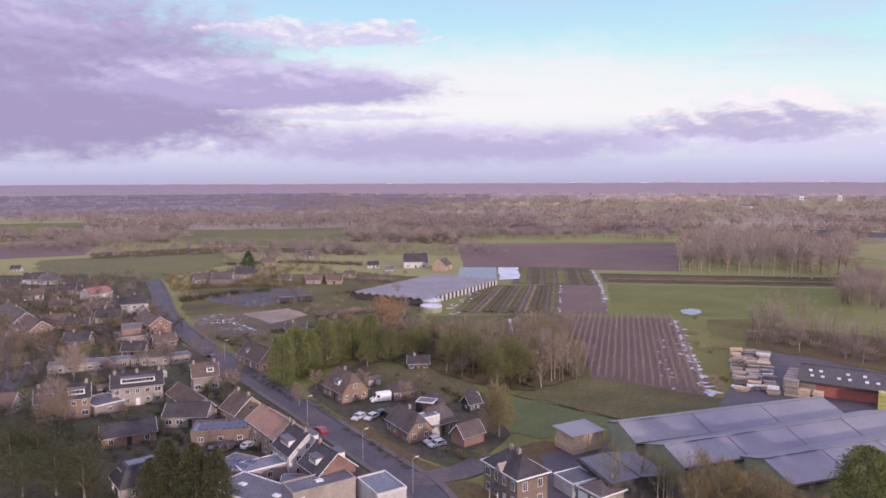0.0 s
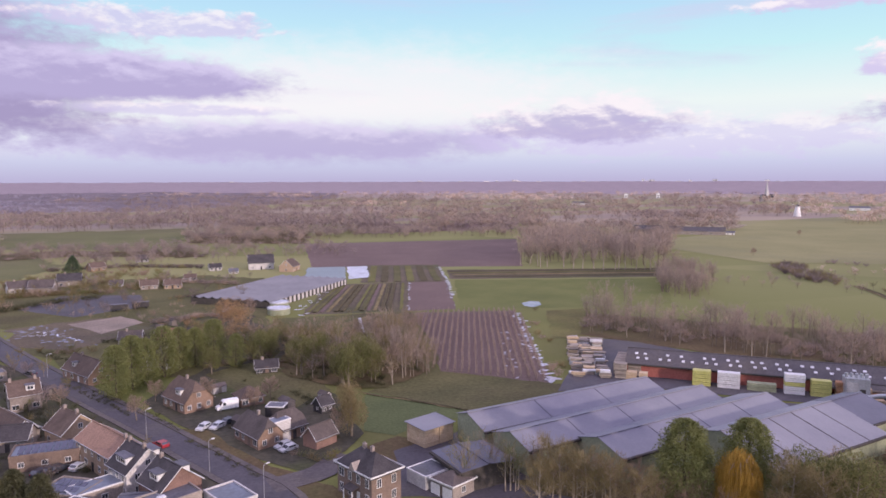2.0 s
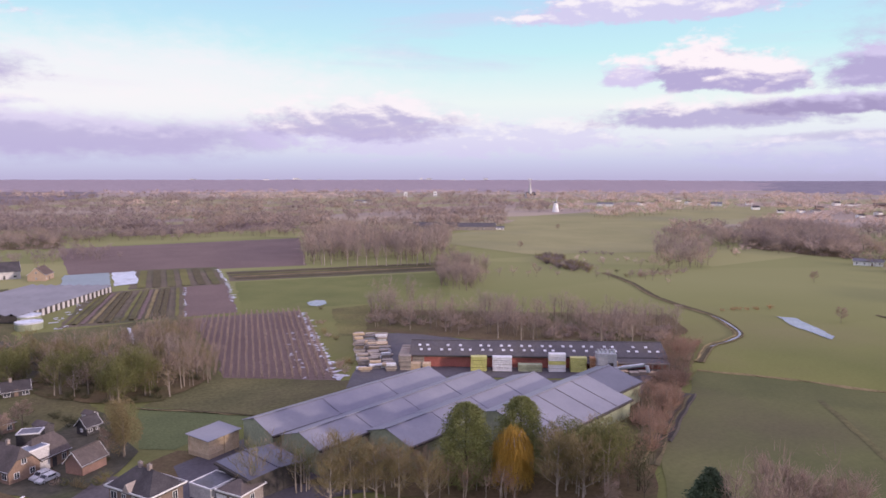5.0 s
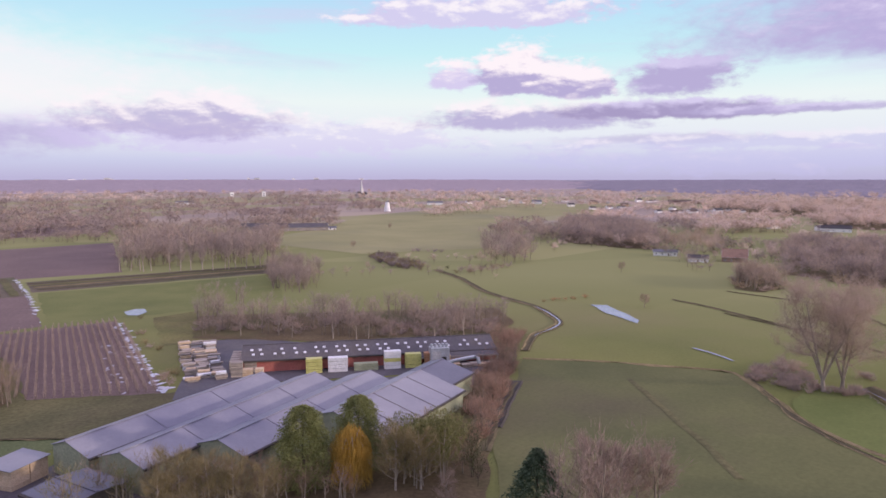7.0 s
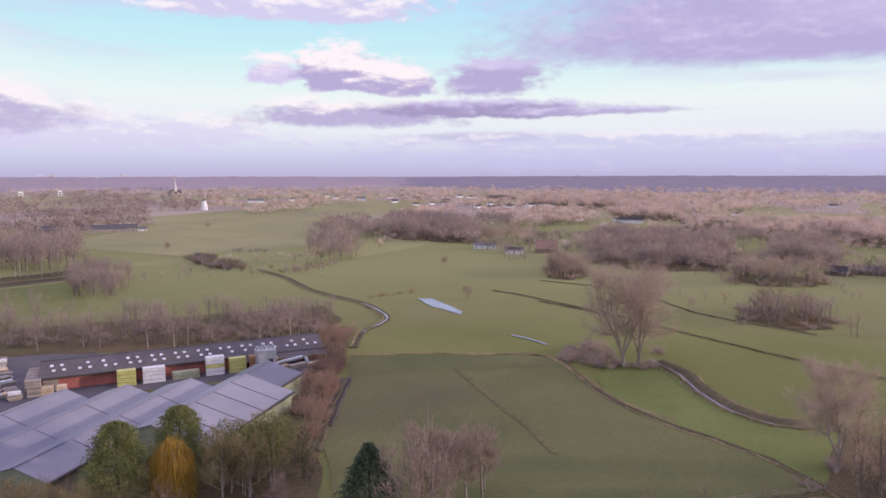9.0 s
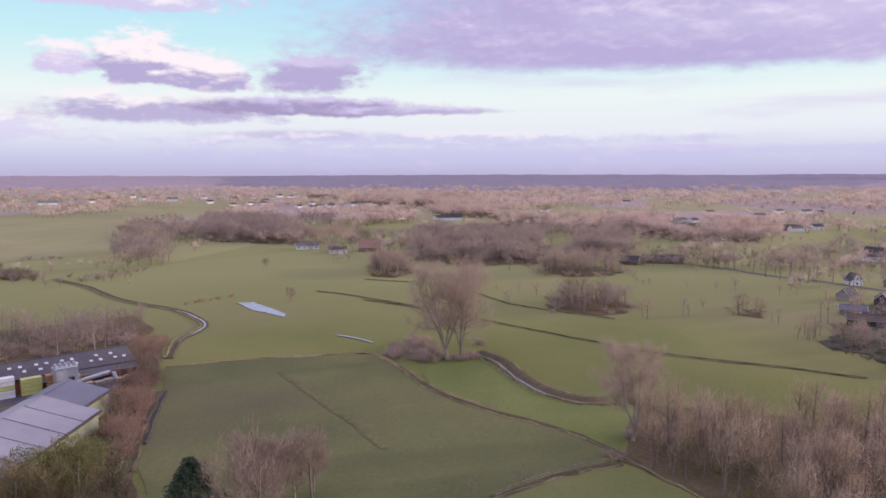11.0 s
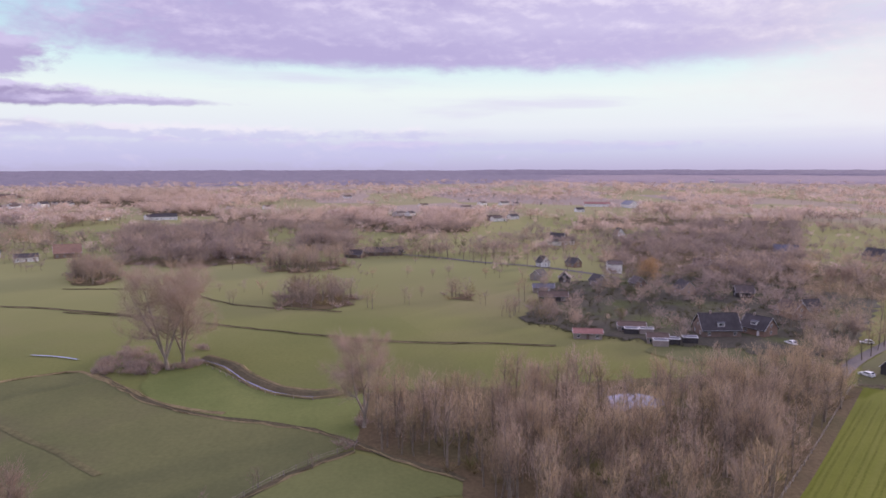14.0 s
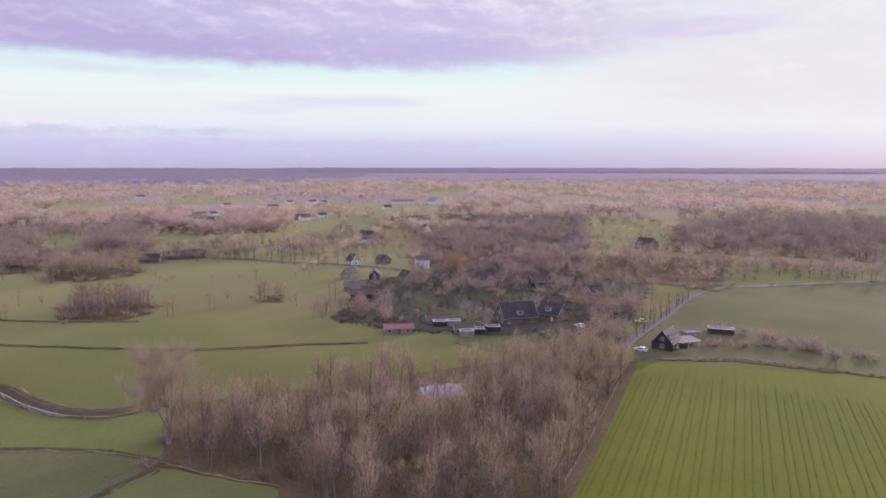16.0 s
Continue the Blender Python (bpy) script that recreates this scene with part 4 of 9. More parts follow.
for k in range(15):
    f = (k + 0.5) / 15
    p = [tuple(BEDS_A[0][i] + (BEDS_A[1][i] - BEDS_A[0][i]) * f for i in (0, 1)), tuple(BEDS_B[0][i] + (BEDS_B[1][i] - BEDS_B[0][i]) * f for i in (0, 1))]
    key = ("olive", "bank", "verge", "paddock", "beds", "bank", "soil")[(k * 3) % 7]
    ribbon("bed", p, [(-1.1, 0.12), (-0.9, 0.45), (0.9, 0.45), (1.1, 0.12)] if key in ("paddock", "bank") else [(-0.8, 0.15), (0.8, 0.15)] if key != "film" else [(-0.35, 0.15), (0.35, 0.15)], key, "long narrow nursery bed", "bed", 0.2, k)
for k in range(6):
    A, B = [(53.4, 480.2), (99.1, 472.6)], [(42.4, 405.0), (89.2, 399.4)]
    f = (k + 0.5) / 6
    ribbon("bed", [tuple(A[0][i] + (A[1][i] - A[0][i]) * f for i in (0, 1)), tuple(B[0][i] + (B[1][i] - B[0][i]) * f for i in (0, 1))], [(-2.2, 0.15), (2.2, 0.15)], ("olive", "bank", "paddock")[k % 3], "broad nursery bed of low plants", "bed", 0.3, k)
for k in range(4):
    A = [(100.5, 440.8), (246.4, 418.9)]
    ribbon("bed", [(A[0][0] - k * 0.5, A[0][1] - k * 9), (A[1][0] - k * 0.5, A[1][1] - k * 9)], [(-2, 0.15), (2, 0.15)], ("bank", "olive", "verge", "bank")[k], "long dark cultivated strip", "bed", 0.4, k)
field("basin", [(12.0, 481.4), (36.9, 480.7), (33.3, 424.3), (7.2, 430.1)], "wet_roof", "blue-grey covered basin beside the greenhouse", "basin")
field("basin", [(38.5, 480.6), (51.8, 480.3), (47.9, 424.0), (34.3, 419.4)], "film", "white plastic-lined basin", "basin")


# ---- trees ----
def twig_triangles(starts, ways, lengths, widths, rng):
    """Thin triangles, each a twig from its start along its way."""
    side = np.cross(ways, rng.normal(size=ways.shape))
    side /= np.linalg.norm(side, axis=1)[:, None] + 1e-9
    a = starts - side * widths[:, None] / 2
    b = starts + side * widths[:, None] / 2
    c = starts + ways * lengths[:, None]
    V = np.stack([a, b, c], 1).reshape(-1, 3)
    return V, np.arange(len(V)).reshape(-1, 3)


def unit(v):
    return v / (np.linalg.norm(v, axis=1)[:, None] + 1e-9)


def bare_parts(seed, h, spread, limbs, twigs, tw, tl, clear=0.25, sides=5, up=0.8, droop=0.0, stout=1.0):
    """A leafless tree: trunk and limbs as tapered tubes, then a cloud of twigs round their ends."""
    rng = np.random.default_rng(seed)
    g = Geo()
    lean = rng.normal(size=2) * 0.03 * h
    r0 = 0.017 * h
    top = np.array([lean[0], lean[1], h * 0.8])
    mid = top * 0.5 + np.array([*rng.normal(size=2) * 0.015 * h, 0])
    g.tube([(0, 0, -0.02 * h), tuple(mid), tuple(top)], [r0, r0 * 0.6, r0 * 0.12], sides, False)
    segs = [(mid, top)]
    for k in range(limbs):
        f = clear + (0.85 - clear) * (k + rng.random() * 0.8) / limbs
        base = mid * (f / 0.5) if f < 0.5 else mid + (top - mid) * (f - 0.5) / 0.5
        base = base * np.array([1, 1, 1])
        a = 2.4 * k + rng.random()
        ln = spread * (1.15 - 0.65 * f) * (0.75 + 0.5 * rng.random())
        out = np.array([math.cos(a), math.sin(a), 0])
        p1 = base + out * ln * 0.5 + np.array([0, 0, ln * 0.35 * up])
        p2 = base + out * ln * 0.95 + np.array([0, 0, ln * (0.95 * up) - droop * ln])
        p2[2] = min(p2[2], h * 0.97)
        rr = r0 * 0.45 * (1.1 - f * 0.7) * stout
        g.tube([tuple(base), tuple(p1), tuple(p2)], [rr, rr * 0.6, rr * 0.15], max(3, sides - 1), False)
        segs += [(base + (p1 - base) * 0.4, p1), (p1, p2), (p1, p2)]
        if sides > 4:
            for s in (-1, 1):
                q = p1 + np.array([math.cos(a + s * 0.9), math.sin(a + s * 0.9), 0.7 * up]) * ln * 0.45
                g.tube([tuple(p1), tuple(q)], [rr * 0.5, rr * 0.1], 3)
                segs.append((p1, q))
    A, B = np.array([s[0] for s in segs]), np.array([s[1] for s in segs])
    i = rng.integers(0, len(segs), twigs)
    f = rng.random(twigs) ** 0.7
    S = A[i] + (B[i] - A[i]) * f[:, None]
    along = unit(B[i] - A[i])
    W = unit(along * 0.8 + rng.normal(size=(twigs, 3)) * 0.55 + np.array([0, 0, 0.35 * up - droop]))
    S = S + rng.normal(size=(twigs, 3)) * 0.03 * h * np.array([1, 1, 0.8])
    L = tl * (0.5 + rng.random(twigs))
    V, F = twig_triangles(S, W, L, tw * (0.6 + 0.8 * rng.random(twigs)), rng)
    V[:, 2] = np.maximum(V[:, 2], 0.03 * h)
    return g, V, F


def crown_mesh(name, V, F, key):
    return sheet_of_triangles(name, V, F, [M[key]], np.zeros(len(F)))


def clump_leaves(rng, P, size, flat=0.35, droop=0.25):
    """Small leaf or needle triangles, several round each point of P."""
    n = len(P)
    W = unit(rng.normal(size=(n, 3)) + np.array([0, 0, -droop]))
    return twig_triangles(P, W, size * (0.6 + 0.8 * rng.random(n)), size * flat * (0.7 + 0.6 * rng.random(n)), rng)


TREES = {}


def tree_kind(key, build):
    """Build a kind of tree once: a trunk mesh and a crown mesh."""
    if key not in TREES:
        TREES[key] = build()
    return TREES[key]


def plant(x, y, key, build, size, label, category="tree", turn=0.0, group="", name="tree"):
    trunk, crown = tree_kind(key, build)
    root = thing(name, Matrix.LocRotScale((x, y, gz(x, y)), Euler((0, 0, turn)), (size, size, size)), label, category, group)
    part("trunk", trunk, None, root)
    part("crown", crown, None, root)
    return root


def bare_kind(seed, spread, limbs, twigs, tw, tl, bark, twig, **kw):
    def build():
        g, V, F = bare_parts(seed, 10.0, spread, limbs, twigs, tw, tl, **kw)
        return g.mesh("trunk", M[bark]), crown_mesh("crown", V, F, twig)
    return build


def forked_kind(seed, stems, twigs, tw, tl, bark, twig, fork=0.2, lean=0.42, reach=1.0, r0=0.2, shoots=2):
    """A leafless tree ten metres tall whose bole forks into stems that branch twice, with fine twigs on the outer branches."""
    def build():
        rnd = random.Random(seed)
        g, segs = Geo(), []

        def limb(p, d, length, r, level):
            pts, radii = [p], [r]
            for k in range(3):
                wild = 0.12 + 0.06 * level
                d = (d + Vector((rnd.gauss(0, wild), rnd.gauss(0, wild), rnd.gauss(0, wild) + 0.10))).normalized()
                p = p + d * length / 3
                pts.append(p)
                radii.append(r * (1 - 0.27 * (k + 1)))
                if level:
                    segs.append((pts[-2], p))
                if level < 2:
                    for _ in range(shoots):
                        side = Matrix.Rotation(rnd.uniform(0, 6.28), 3, d) @ d.orthogonal().normalized()
                        limb(p, (d * 0.7 + side * 0.8 * reach).normalized(), length * rnd.uniform(0.34, 0.52) * (1.15 - 0.2 * k), radii[-1] * 0.55, level + 1)
            g.tube([tuple(q) for q in pts], radii, 6 - level, False)

        foot = Vector((rnd.gauss(0, 0.1), rnd.gauss(0, 0.1), 10 * fork))
        g.tube([(0, 0, -0.2), tuple(foot * 0.5), tuple(foot)], [r0 * 1.3, r0, r0 * 0.9], 7, False)
        for k in range(stems):
            a = 6.283 * (k + 0.5 * rnd.random()) / stems
            d = Vector((math.cos(a) * lean, math.sin(a) * lean, 1.0)).normalized()
            limb(foot, d, (8.6 - 10 * fork) * rnd.uniform(0.85, 1.02), r0 * 0.72, 0)
        rng = np.random.default_rng(seed)
        A, B = np.array([tuple(q[0]) for q in segs]), np.array([tuple(q[1]) for q in segs])
        i = rng.integers(0, len(segs), twigs)
        S = A[i] + (B[i] - A[i]) * rng.random(twigs)[:, None] + rng.normal(size=(twigs, 3)) * 0.16
        W = unit(unit(B[i] - A[i]) * 0.8 + rng.normal(size=(twigs, 3)) * 0.5 + np.array([0, 0, 0.2]))
        V, F = twig_triangles(S, W, tl * (0.4 + rng.random(twigs)), tw * (0.6 + 0.8 * rng.random(twigs)), rng)
        V[:, 2] = np.maximum(V[:, 2], 0.5)
        return g.mesh("trunk", M[bark]), crown_mesh("crown", V, F, twig)
    return build


def conifer_kind(seed, rx, base, n, size, key, power=0.8, whorls=0, droop=0.3, bark="dark_bark"):
    """A conifer ten metres tall: needle sprays on tiers round a straight stem."""
    def build():
        rng = np.random.default_rng(seed)
        g = Geo()
        g.tube([(0, 0, -0.2), (0, 0, 5), (0, 0, 9.6)], [0.22, 0.14, 0.03], 6)
        t = rng.random(n) ** 0.75
        if whorls:
            t = np.floor(t * whorls) / whorls + rng.random(n) * 0.55 / whorls
        z = base + (9.9 - base) * t
        a = rng.random(n) * 2 * math.pi
        lobes = 0.82 + 0.18 * np.sin(a * 5 + np.floor(t * 9) * 2.1) + 0.12 * rng.normal(size=n)
        r = rx * np.clip(1 - t, 0, 1) ** power * lobes * (0.35 + 0.65 * np.sqrt(rng.random(n)))
        if power < 0.6:
            r *= np.clip((t + 0.12) * 3.2, 0.3, 1)
        P = np.stack([np.cos(a) * r, np.sin(a) * r, z - r * droop], 1)
        out = np.stack([np.cos(a), np.sin(a), np.full(n, -droop)], 1)
        W = unit(out + rng.normal(size=(n, 3)) * 0.6)
        V, F = twig_triangles(P, W, size * (0.6 + 0.8 * rng.random(n)), size * 0.45 * (0.7 + 0.6 * rng.random(n)), rng)
        return g.mesh("trunk", M[bark]), crown_mesh("crown", V, F, key)
    return build


def round_kind(seed, rx, base, n, size, key, bark="bark", lumps=14):
    """A leafy crown of uneven lumps with gaps between them."""
    def build():
        rng = np.random.default_rng(seed)
        g = Geo()
        g.tube([(0, 0, -0.2), (0.1, 0, 3), (0.1, 0.1, 7)], [0.24, 0.17, 0.05], 6)
        C = unit(rng.normal(size=(lumps, 3)))
        mid = (base + 10) / 2
        C = C * np.array([rx * 0.62, rx * 0.62, (10 - base) * 0.33]) + np.array([0, 0, mid])
        for c in C[:7]:
            g.tube([(0.1, 0, 2.6), tuple(c)], [0.1, 0.02], 4)
        i = rng.integers(0, lumps, n)
        d = unit(rng.normal(size=(n, 3))) * (0.45 + 0.55 * rng.random(n) ** 0.5)[:, None]
        P = C[i] + d * np.array([rx * 0.46, rx * 0.46, (10 - base) * 0.24])
        V, F = clump_leaves(rng, P, size)
        return g.mesh("trunk", M[bark]), crown_mesh("crown", V, F, key)
    return build


def willow_kind(seed, n, key, rx=3.6):
    """A weeping willow: long hanging strands from arching limbs."""
    def build():
        rng = np.random.default_rng(seed)
        g = Geo()
        g.tube([(0, 0, -0.2), (0.1, 0, 3), (0, 0, 7.5)], [0.3, 0.22, 0.06], 6)
        a = rng.random(n) * 2 * math.pi
        r = rx * np.sqrt(rng.random(n))
        z = 9.8 * (1 - 0.30 * (r / rx) ** 2) - rng.random(n) * 5.5 + 0.25 * np.sin(a * 6)
        S = np.stack([np.cos(a) * r, np.sin(a) * r, np.maximum(z, 1.5)], 1)
        W = unit(np.stack([np.cos(a) * 0.15, np.sin(a) * 0.15, np.full(n, -1.0)], 1) + rng.normal(size=(n, 3)) * 0.16)
        V, F = twig_triangles(S, W, 0.9 + 1.2 * rng.random(n), 0.03 + 0.04 * rng.random(n), rng)
        V[:, 2] = np.maximum(V[:, 2], 0.4)
        for k in range(9):
            b = 0.7 * k
            g.tube([(0, 0, 2.8 + 0.3 * k), (math.cos(b) * rx * 0.4, math.sin(b) * rx * 0.4, 6.5 + 0.3 * k), (math.cos(b) * rx * 0.8, math.sin(b) * rx * 0.8, 6.8)], [0.12, 0.07, 0.02], 4)
        return g.mesh("trunk", M["pale_bark"]), crown_mesh("crown", V, F, key)
    return build


# ---- woods: many trees in one object ----
def template(kind, seed):
    """A tree of unit height for woods: vertices, triangles and a material index for each (0 bark, 1 twig)."""
    rng = np.random.default_rng(seed)
    if kind in ("grove", "poplar"):
        n = {"grove": 215, "poplar": 250}[kind]
        g, V, F = bare_parts(seed, 1.0, {"grove": 0.30, "poplar": 0.17}[kind], {"grove": 7, "poplar": 9}[kind], n,
                             {"grove": 0.0052, "poplar": 0.0046}[kind], {"grove": 0.115, "poplar": 0.105}[kind],
                             clear={"grove": 0.28, "poplar": 0.3}[kind], sides=4, up=1.1 if kind != "poplar" else 1.6)
        gv = np.array(g.v)
        gv[:, 2] = np.maximum(gv[:, 2], 0)
        # thinner stems than a lone tree has
        gf = [(q[0], q[i], q[i + 1]) for q in g.f for i in range(1, len(q) - 1)]
    elif kind in ("clump", "copse"):
        # a short bole that forks into a few stems, each with a plume of thin upright twigs
        n, stems = (32, 4) if kind == "clump" else (104, 6)
        broad = 0.20 + 0.10 * rng.random()
        a = 2 * math.pi * (np.arange(stems) + 0.6 * rng.random(stems)) / stems
        tips = np.stack([np.cos(a) * broad, np.sin(a) * broad, 0.62 + 0.26 * rng.random(stems)], 1)
        tips[0] = (0.02, 0.0, 0.84)
        base = np.array([0.0, 0.0, 0.24])
        i = rng.integers(0, stems, n)
        f = (0.25 + 0.75 * rng.random(n) ** 0.8)[:, None]
        S = base + (tips[i] - base) * f + rng.normal(size=(n, 3)) * np.array([0.07, 0.07, 0.05])
        W = unit((tips[i] - base) * np.array([1.3, 1.3, 0.9]) + rng.normal(size=(n, 3)) * 0.30)
        w = 0.045 if kind == "clump" else 0.017
        V, F = twig_triangles(S, W, (0.13 + 0.16 * rng.random(n)) * (1.25 if kind == "clump" else 1.0), w * (0.7 + 0.7 * rng.random(n)), rng)
        V[:, 2] = np.clip(V[:, 2], 0.05, 1.05)
        gv, gf = [(-0.013, 0, 0), (0.013, 0, 0), (0, 0, 0.62), (0, -0.013, 0), (0, 0.013, 0), (0, 0, 0.62)], [(0, 1, 2), (3, 4, 5)]
        if kind == "copse":
            for p in tips:
                o = len(gv)
                gv += [(base[0], base[1] - 0.008, base[2]), (base[0], base[1] + 0.008, base[2]), tuple(p)]
                gf.append((o, o + 1, o + 2))
        gv = np.array(gv, float)
    elif kind == "whip":
        n = 34
        t = 0.15 + 0.8 * rng.random(n)
        S = np.stack([rng.normal(size=n) * 0.02, rng.normal(size=n) * 0.02, t], 1)
        W = unit(np.stack([rng.normal(size=n), rng.normal(size=n), np.full(n, 1.6)], 1))
        V, F = twig_triangles(S, W, 0.14 + 0.14 * rng.random(n), np.full(n, 0.022), rng)
        gv = np.array([(-0.012, 0, 0), (0.012, 0, 0), (0, 0, 0.9), (0, -0.012, 0), (0, 0.012, 0), (0, 0, 0.9)], float)
        gf = [(0, 1, 2), (3, 4, 5)]
    elif kind == "bush":
        n = 70
        a = rng.random(n) * 2 * math.pi
        W = unit(np.stack([np.cos(a) * 0.8, np.sin(a) * 0.8, 0.5 + rng.random(n)], 1))
        S = W * (0.05 + 0.6 * rng.random(n))[:, None] * np.array([0.9, 0.9, 0.75])
        V, F = twig_triangles(S, unit(W + rng.normal(size=(n, 3)) * 0.4), 0.3 + 0.25 * rng.random(n), 0.022 + 0.02 * rng.random(n), rng)
        V[:, 2] = np.maximum(V[:, 2], 0)
        return V, F, np.ones(len(F), int)
    else:  # fir
        n = 90
        t = rng.random(n) ** 0.8
        a = rng.random(n) * 2 * math.pi
        r = 0.2 * (1 - t) * (0.5 + 0.5 * rng.random(n))
        S = np.stack([np.cos(a) * r, np.sin(a) * r, 0.08 + 0.88 * t], 1)
        W = unit(np.stack([np.cos(a), np.sin(a), np.full(n, -0.5)], 1) + rng.normal(size=(n, 3)) * 0.5)
        V, F = twig_triangles(S, W, 0.10 + 0.08 * rng.random(n), 0.05 + 0.04 * rng.random(n), rng)
        return V, F, np.ones(len(F), int)
    nv = len(gv)
    idx = np.concatenate([np.zeros(len(gf), int), np.ones(len(F), int)])
    return np.concatenate([gv, V]), np.concatenate([np.array(gf), F + nv]), idx


TEMPLATES = {}
MIXED = {"dull_twig": ("mid_twig", "dusk_twig"), "grey_twig": ("dull_twig", "mid_twig"), "mid_twig": ("pale_twig", "dull_twig"), "pale_twig": ("twig", "mid_twig"), "twig": ("olive_twig", "dull_twig"),
         "far_twig": ("far_glow", "mid_twig"), "far_glow": ("far_twig", "mid_twig"), "dusk_twig": ("grey_twig", "dull_twig"), "dark_twig": ("dusk_twig", "olive_twig"), "olive_twig": ("twig", "ivy")}


def scatter(name, pts, heights, kind, bark, twig, label, category, seed=0, wide=1.0):
    """Trees at the given places, joined into one object."""
    rng = np.random.default_rng(seed + 77)
    if kind not in TEMPLATES:
        TEMPLATES[kind] = [template(kind, 11 + 5 * k) for k in range(5)]
    Vs, Fs, Is, o = [], [], [], 0
    pts = np.asarray(pts, float)
    which = rng.integers(0, 5, len(pts))
    for k in range(5):
        V, F, I = TEMPLATES[kind][k]
        sel = np.nonzero(which == k)[0]
        if not len(sel):
            continue
        a = rng.random(len(sel)) * 2 * math.pi
        h = np.asarray(heights)[sel]
        c, s = np.cos(a) * h * wide, np.sin(a) * h * wide
        X = V[None, :, 0] * c[:, None] - V[None, :, 1] * s[:, None] + pts[sel, 0][:, None]
        Y = V[None, :, 0] * s[:, None] + V[None, :, 1] * c[:, None] + pts[sel, 1][:, None]
        z0 = np.array([gz(*p) for p in pts[sel]])
        Z = V[None, :, 2] * h[:, None] + z0[:, None]
        Vs.append(np.stack([X, Y, Z], 2).reshape(-1, 3))
        Fs.append((F[None] + (np.arange(len(sel)) * len(V))[:, None, None]).reshape(-1, 3) + o)
        tone = rng.choice([1, 2, 3], len(sel), p=[0.5, 0.27, 0.23])
        Is.append((I[None] * tone[:, None]).reshape(-1))
        o += len(V) * len(sel)
    me = sheet_of_triangles(name, np.concatenate(Vs), np.concatenate(Fs), [M[bark], M[twig]] + [M[k] for k in MIXED.get(twig, (twig, twig))], np.concatenate(Is))
    return tagged(new(name, me), label, category, kind="stuff")


def inside(poly, x, y):
    hit = False
    for (x0, y0), (x1, y1) in zip(poly, poly[1:] + poly[:1]):
        if (y0 > y) != (y1 > y) and x < (x1 - x0) * (y - y0) / (y1 - y0) + x0:
            hit = not hit
    return hit


CLEARING = [(173.2, -62.8), (172.5, -84.7), (131.0, -65.2), (133.5, -50.8)]          # open water among the poplars


# houses of the hamlet, which the trees leave in sight
HOMES = [(415.6, -107.3), (385.3, -142.2), (550.8, -153.4), (583.4, -216.7), (316.0, -152.8), (342.4, -118.2), (234.5, -127.5), (233.7, -143.2), (260.1, -172.8), (419.4, -332.8), (455.8, -292.0), (327.4, -85.7), (304.8, -84.7), (234.7, -79.0), (244.1, -98.8), (225.7, -101.3), (365.9, -92.7), (356.0, -104.5), (335.7, -136.9), (412.5, -125.9), (399.3, -202.7), (304.0, -176.5), (267.6, -185.6), (218.4, -144.2)]


def in_sight(x, y):
    """False where a tree would stand in a house or close before it."""
    r = math.hypot(x, y)
    for hx, hy in HOMES:
        dx, dy = x - hx, y - hy
        ahead = -(dx * x + dy * y) / r
        across = abs(dx * y - dy * x) / r
        if -7 < ahead < 16 and across < 6.5:
            return False
    return True


# far farms and villages, before which the country is open
FAR_HOMES = np.array([(1117, 743), (1172, 742), (1192, 726), (1086, 591), (1104, 563), (1139, 555), (1217, 526), (1217, 506), (1548, 864), (1549, 793), (861, 260), (861, 243), (1443, 50), (890, -35), (890, -50),
                      (1139, -183), (1140, -220), (1124, -235), (1084, -81), (1020, -140), (944, -290), (1060, 1116), (1276, 1001), (1522, 764), (1040, -399), (1080, -360), (1202, 853), (1342, 891), (1283, 775),
                      (1213, 631), (1158, 565), (1152, 517), (436, 680), (403, 724), (999, 1936), (1126, 1972)], float)


def hides_farm(x, y):
    """True for a place close before a far farm, as seen from the village."""
    r = math.hypot(x, y)
    dx, dy = x - FAR_HOMES[:, 0], y - FAR_HOMES[:, 1]
    ahead, across = -(dx * x + dy * y) / r, np.abs(dx * y - dy * x) / r
    return bool(np.any((ahead > -15) & (ahead < 170) & (across < 17)))


def wood(poly, gap, h, kind, bark, twig, label, seed=1, wide=1.0, name="woodland", category="woodland", most=2500, gaps=-0.2):
    """Fill an outline with trees about gap metres apart and h metres tall."""
    rng = random.Random(seed)
    xs, ys = [p[0] for p in poly], [p[1] for p in poly]
    pts = []
    n = int((max(xs) - min(xs)) * (max(ys) - min(ys)) / gap ** 2) + 1
    for _ in range(min(n, most * 3)):
        x, y = rng.uniform(min(xs), max(xs)), rng.uniform(min(ys), max(ys))
        if inside(poly, x, y) and not (x * x + y * y > 500000 and hides_farm(x, y)) and noise.noise(Vector((x / 14 + seed, y / 14, 1.7))) > gaps and not (inside(CLEARING, x, y) and rng.random() < 0.3) and in_sight(x, y):
            pts.append((x, y))
    pts = pts[:most]
    if pts:
        scatter(name, pts, [h * (rng.uniform(0.45, 1.2) if kind == "copse" else rng.uniform(0.65, 1.12)) for _ in pts], kind, bark, twig, label, category, seed, wide)


